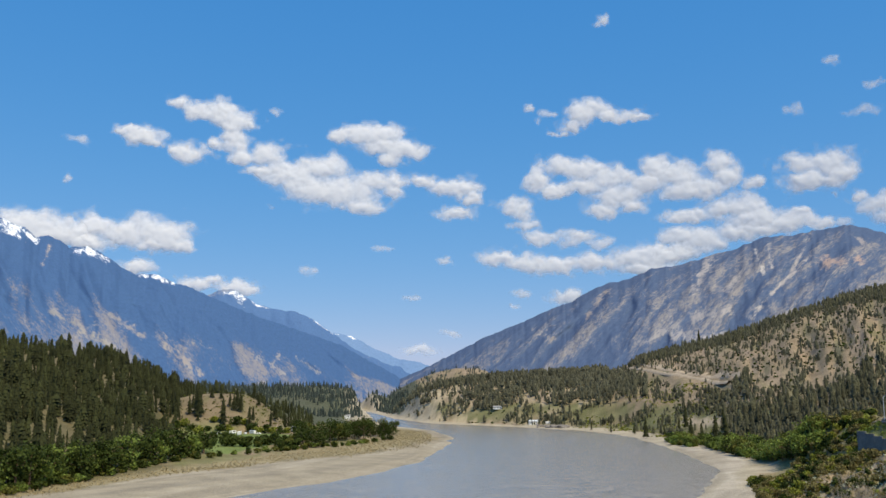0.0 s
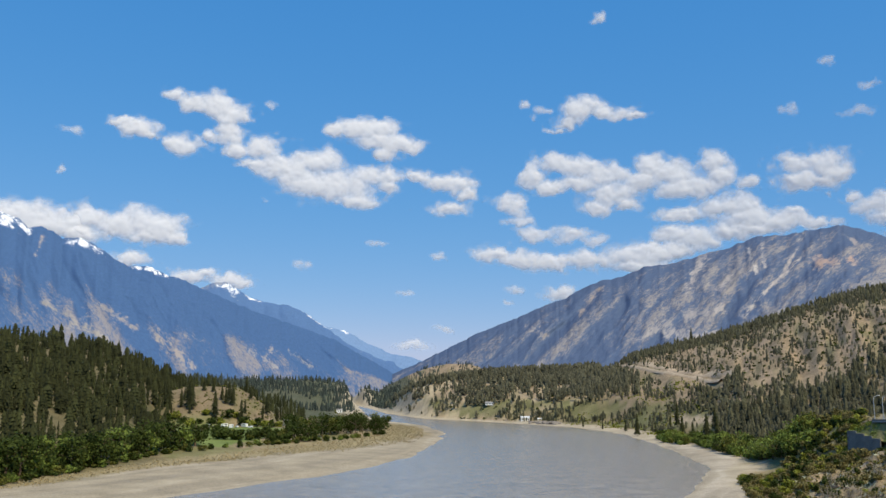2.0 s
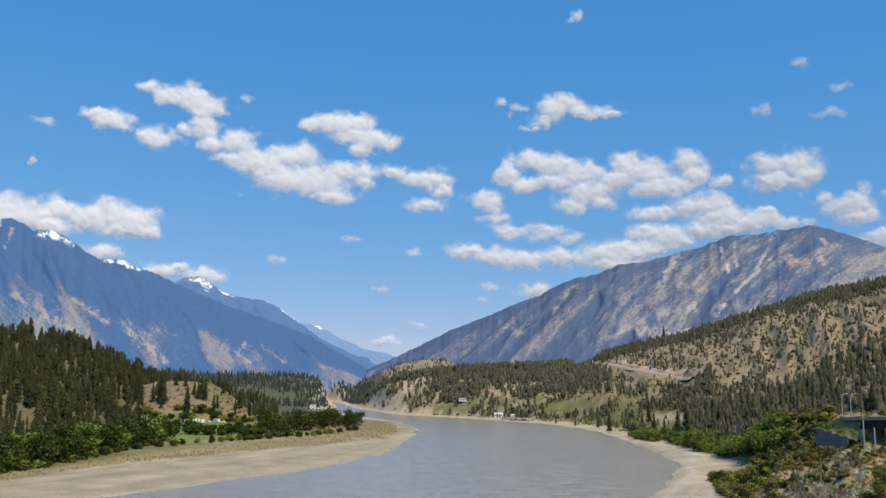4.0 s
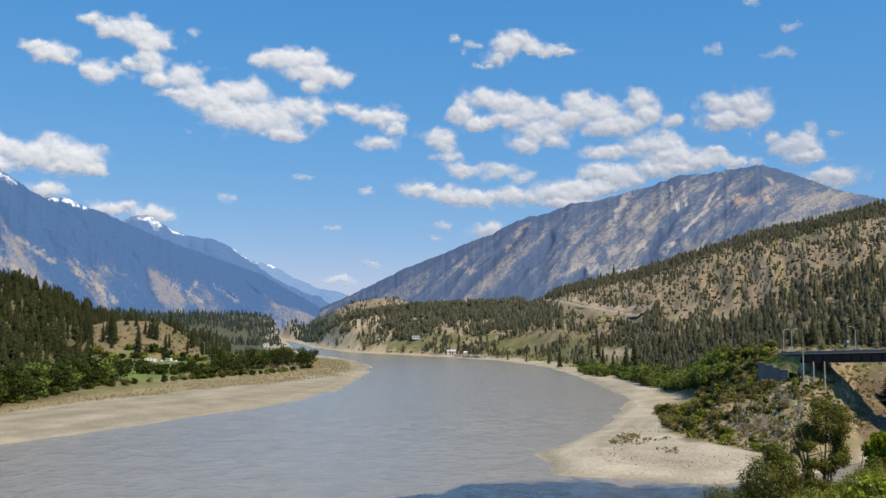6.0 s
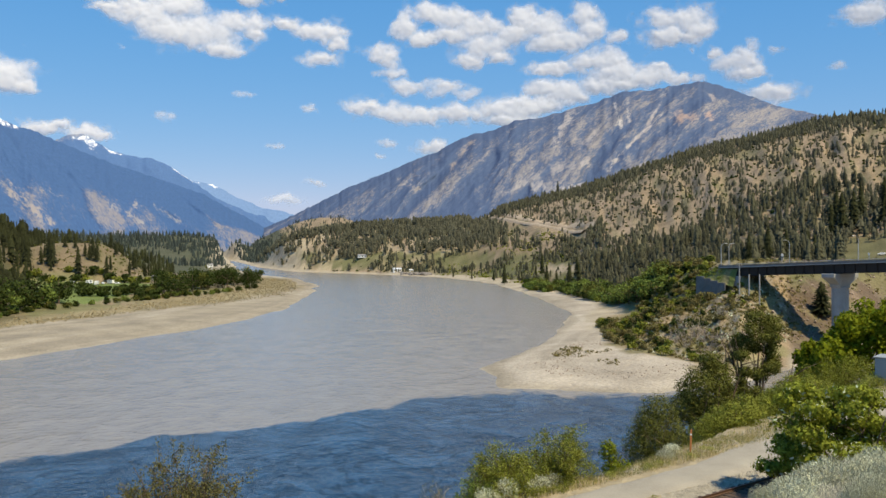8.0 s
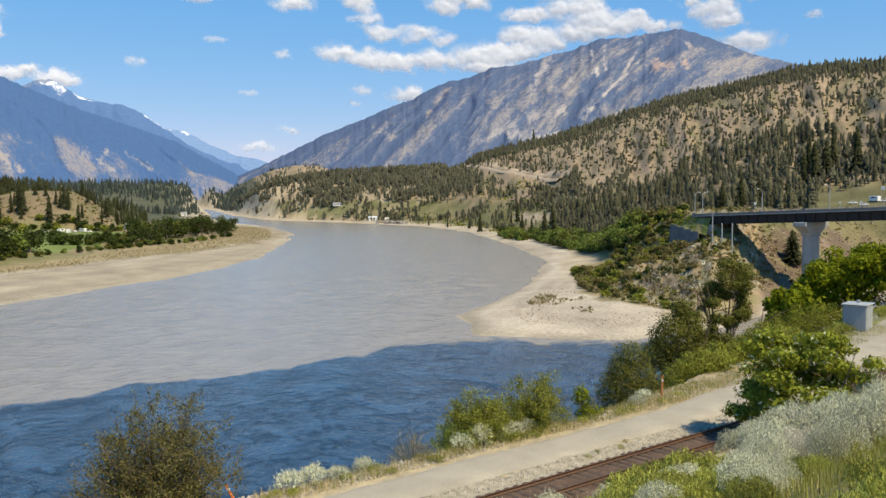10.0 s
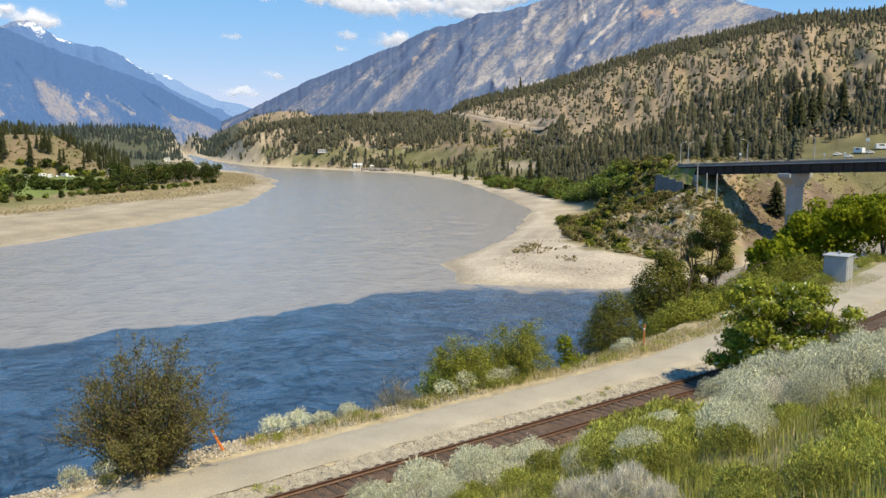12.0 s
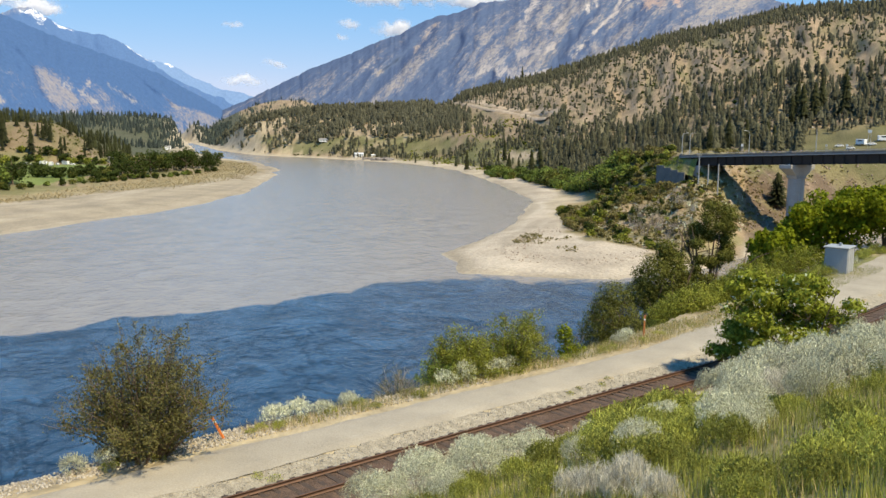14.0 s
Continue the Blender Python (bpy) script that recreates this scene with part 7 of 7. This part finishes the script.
strew(brush_templates("rabbitbrush", SAGE, RABBIT, 3800, 0.095, (104, 105, 106), (1.6, 1.35), "rabbitbrush on the slope", 0.18, tufts=46, tuft=0.115, hollow=0.5), distant, 39)
strew(brush_templates("rabbitbrush", SAGE, RABBIT, 1300, 0.17, (107, 108), (1.8, 1.1), "rabbitbrush on the slope", 0.22, tufts=22, tuft=0.17), banks, 41)
# bleached upright stalks among them
spots = [track_point(u, s)[:2] + (k,) for u, s, k in ((-16.4, -11.8, 0.6), (-17.4, -12.2, 0.65), (-18.4, -12.6, 0.65), (-17.2, -11.0, 0.55), (-19.5, -13.2, 0.55), (-8.0, 13.0, 1.3), (-9.0, 9.0, 1.2), (-7.0, 16.0, 1.3), (-11.0, 10.0, 1.2), (-8.2, 18.6, 1.3),
                                                       (-12.0, 4.0, 1.1), (-13.0, 1.6, 1.0), (-10.4, 5.6, 1.1))]
strew(brush_templates("stalk_clump", STALK, "bleached upright dry stalks in a clump", 1500, 0.42, (121, 122), (1.5, 1.15), "dry stalk clumps on the slope", 0.03, tufts=20, upright=0.9), spots, 42)
# fresh green weeds
spots = [track_point(u, s)[:2] + (k,) for u, s, k in ((-4.8, 4.2, 1.1), (-5.6, 2.6, 1.2), (-6.8, 4.4, 1.2), (-5.2, 6.4, 1.15), (-7.6, 2.0, 1.15), (-8.6, 3.8, 1.1), (-9.0, 0.4, 1.1), (-10.4, -1.6, 1.0), (-11.6, -4.4, 0.9),
                                                       (-13.0, -6.6, 0.9), (-14.4, -8.4, 0.85), (-12.4, -6.0, 0.9), (-21.0, -13.0, 0.62), (-21.8, -12.2, 0.65), (-22.4, -13.6, 0.55), (-22.8, -12.4, 0.6), (-23.6, -13.8, 0.5), (-22.9, -11.2, 0.65),
                                                       (-21.2, -11.4, 0.6), (-20.4, -12.4, 0.55), (-23.8, -12.4, 0.55), (-21.8, -14.4, 0.5))]
spots += slope_spots(22, (-19, -7), (-11, 3), (0.5, 0.85), 45) + slope_spots(46, (-22, -9), (-12, 12), (0.4, 0.8), 47)
verge = slope_spots(22, (4.8, 6.4), (-14, 24), (0.3, 0.55), 36) + slope_spots(44, (8.0, 12.5), (44, 76), (0.7, 1.2), 37)
close, distant = by_distance(spots, 30.0)
WEED = "fresh green weedy clump among the brush"
strew(brush_templates("green_weed", GRASS, WEED, 3200, 0.13, (111, 112, 113), (1.7, 0.95), "green weeds on the slope", 0.2, GRASS, 40, 0.55), close, 38)
strew(brush_templates("green_weed", GRASS, WEED, 1800, 0.18, (114, 115, 116), (1.7, 0.95), "green weeds on the slope", 0.2, GRASS, 34, 0.55), distant, 40)
strew(brush_templates("green_weed", GRASS, WEED, 500, 0.2, (117, 118), (1.6, 0.8), "green weeds on the slope", 0.2, GRASS, 16, 0.6), verge, 43)


def blades(name, count, u, s, height, material, label, seed, rule=None):
    """Grass blades, single thin triangles bent over, in one object."""
    g = np.random.default_rng(seed)
    uu, ss = g.uniform(*u, count), g.uniform(*s, count)
    bend = 0.0021 * np.clip(ss - 15, 0, 80) ** 2
    x = TRACK_AT[0] + ALONG[0] * ss + ACROSS[0] * (uu + bend)
    y = TRACK_AT[1] + ALONG[1] * ss + ACROSS[1] * (uu + bend)
    ok = (fbm(x / 1.6, y / 1.6, 3, seed) > g.uniform(-0.6, 0.35, count))
    x, y = x[ok], y[ok]
    z = ground_z(x, y)
    n = len(x)
    a, h = g.uniform(0, 6.28, n), g.uniform(*height, n)
    lean = g.uniform(0.05, 0.55, n)
    w = 0.006 + 0.006 * g.uniform(0, 1, n)
    dx, dy = np.cos(a), np.sin(a)
    p0 = np.stack([x - dy * w, y + dx * w, z - 0.03], 1)
    p1 = np.stack([x + dy * w, y - dx * w, z - 0.03], 1)
    t = np.stack([x + dx * lean * h, y + dy * lean * h, z + h], 1)
    V = np.stack([p0, p1, t], 1).reshape(-1, 3)
    F = np.arange(n * 3).reshape(-1, 3)
    return tagged(build(name, V, F, material), label, "grass", kind="stuff")


blades("dry_grass", 60000, (-26.5, -4.2), (-24, 36), (0.1, 0.36), STRAW, "dry straw-coloured grass over the slope", 51)
blades("green_grass", 230000, (-26.5, -4.0), (-24, 36), (0.15, 0.48), GRASS, "green grass over the slope", 52)
blades("verge_grass", 15000, (4.7, 7.2), (-8, 34), (0.15, 0.45), STRAW, "dry grass along the edge of the road", 53)
blades("verge_green_grass", 24000, (4.9, 7.6), (-6, 60), (0.15, 0.5), GRASS, "green grass along the edge of the road", 54)


def stones(name, count, u, s, size, material, label, seed):
    """Loose angular stones in one object."""
    g = np.random.default_rng(seed)
    uu, ss = g.uniform(*u, count), g.uniform(*s, count)
    bend = 0.0021 * np.clip(ss - 15, 0, 80) ** 2
    x = TRACK_AT[0] + ALONG[0] * ss + ACROSS[0] * (uu + bend)
    y = TRACK_AT[1] + ALONG[1] * ss + ACROSS[1] * (uu + bend)
    z = np.maximum(ground_z(x, y), np.where((uu > -3.3) & (uu < 1.9), TRACK_Z - 0.2 + 0.35 * smooth(0.6, 1.9, uu), -99))
    base = np.array([(1, 0, 0), (-1, 0, 0), (0, 1, 0), (0, -1, 0), (0, 0, 1), (0, 0, -1)], float)
    V = base[None] * g.uniform(0.5, 1.0, (count, 6, 1)) + g.normal(0, 0.15, (count, 6, 3))
    V = V * g.uniform(*size, (count, 1, 1)) + np.stack([x, y, z], 1)[:, None]
    F = np.array([(0, 2, 4), (2, 1, 4), (1, 3, 4), (3, 0, 4), (2, 0, 5), (1, 2, 5), (3, 1, 5), (0, 3, 5)])
    F = (F[None] + np.arange(count)[:, None, None] * 6).reshape(-1, 3)
    return tagged(build(name, V.reshape(-1, 3), F, material), label, "stones", kind="stuff")


STONE = mat("broken_grey_stone", (0.35, 0.315, 0.26), rough=0.95, island=0.4, spread=0.15, scale=3.0, fine=20.0)
stones("ballast_stones", 9000, (-3.3, 1.45), (-18, 40), (0.02, 0.045), STONE, "loose grey ballast stones between and beside the ties", 61)
stones("bank_stones", 7500, (4.9, 7.0), (-20, 6), (0.03, 0.11), STONE, "pale loose stones along the bank's edge", 62)
stones("verge_stones", 2600, (5.6, 7.6), (6, 32), (0.03, 0.10), STONE, "pale loose stones among the verge grass", 63)


def old_plank():
    """A weathered plank left on the ballast beside the near rail."""
    at = track_point(-2.15, 10.2, TRACK_Z - 0.14)
    bm = bmesh.new()
    box(bm, (1.5, 0.24, 0.09), (0, 0, 0.06), None, 0.015)
    ob = part("old_plank", bm, PALE_WOOD)
    ob.matrix_world = Matrix.Translation(at) @ pose(0, 0, 0, 0, 3, 41)
    tagged(ob, "bleached old timber plank lying beside the rails", "plank")


PALE_WOOD = mat("bleached_timber", (0.50, 0.45, 0.38), rough=0.9, spread=0.25, scale=3.0, fine=25.0, bump=0.4, bump_scale=20.0)
old_plank()
shoulder = [track_point(u, t)[:2] + (k,) for u, t, k in ((0.9, -9.2, 0.5), (1.2, -9.7, 0.35), (1.0, -5.1, 0.22), (1.15, 7.6, 0.3), (1.3, 8.4, 0.25), (1.16, 10.0, 0.32), (1.5, 10.8, 0.25), (1.1, 0.6, 0.16), (2.2, -3.4, 0.16), (0.8, -2.0, 0.15))]
strew(brush_templates("shoulder_weed", GRASS, "small dry green weed growing in the ballast", 420, 0.16, (131, 132), (1.5, 0.8), "weeds on the ballast", 0.2, GRASS, 14, 0.5), shoulder, 46)
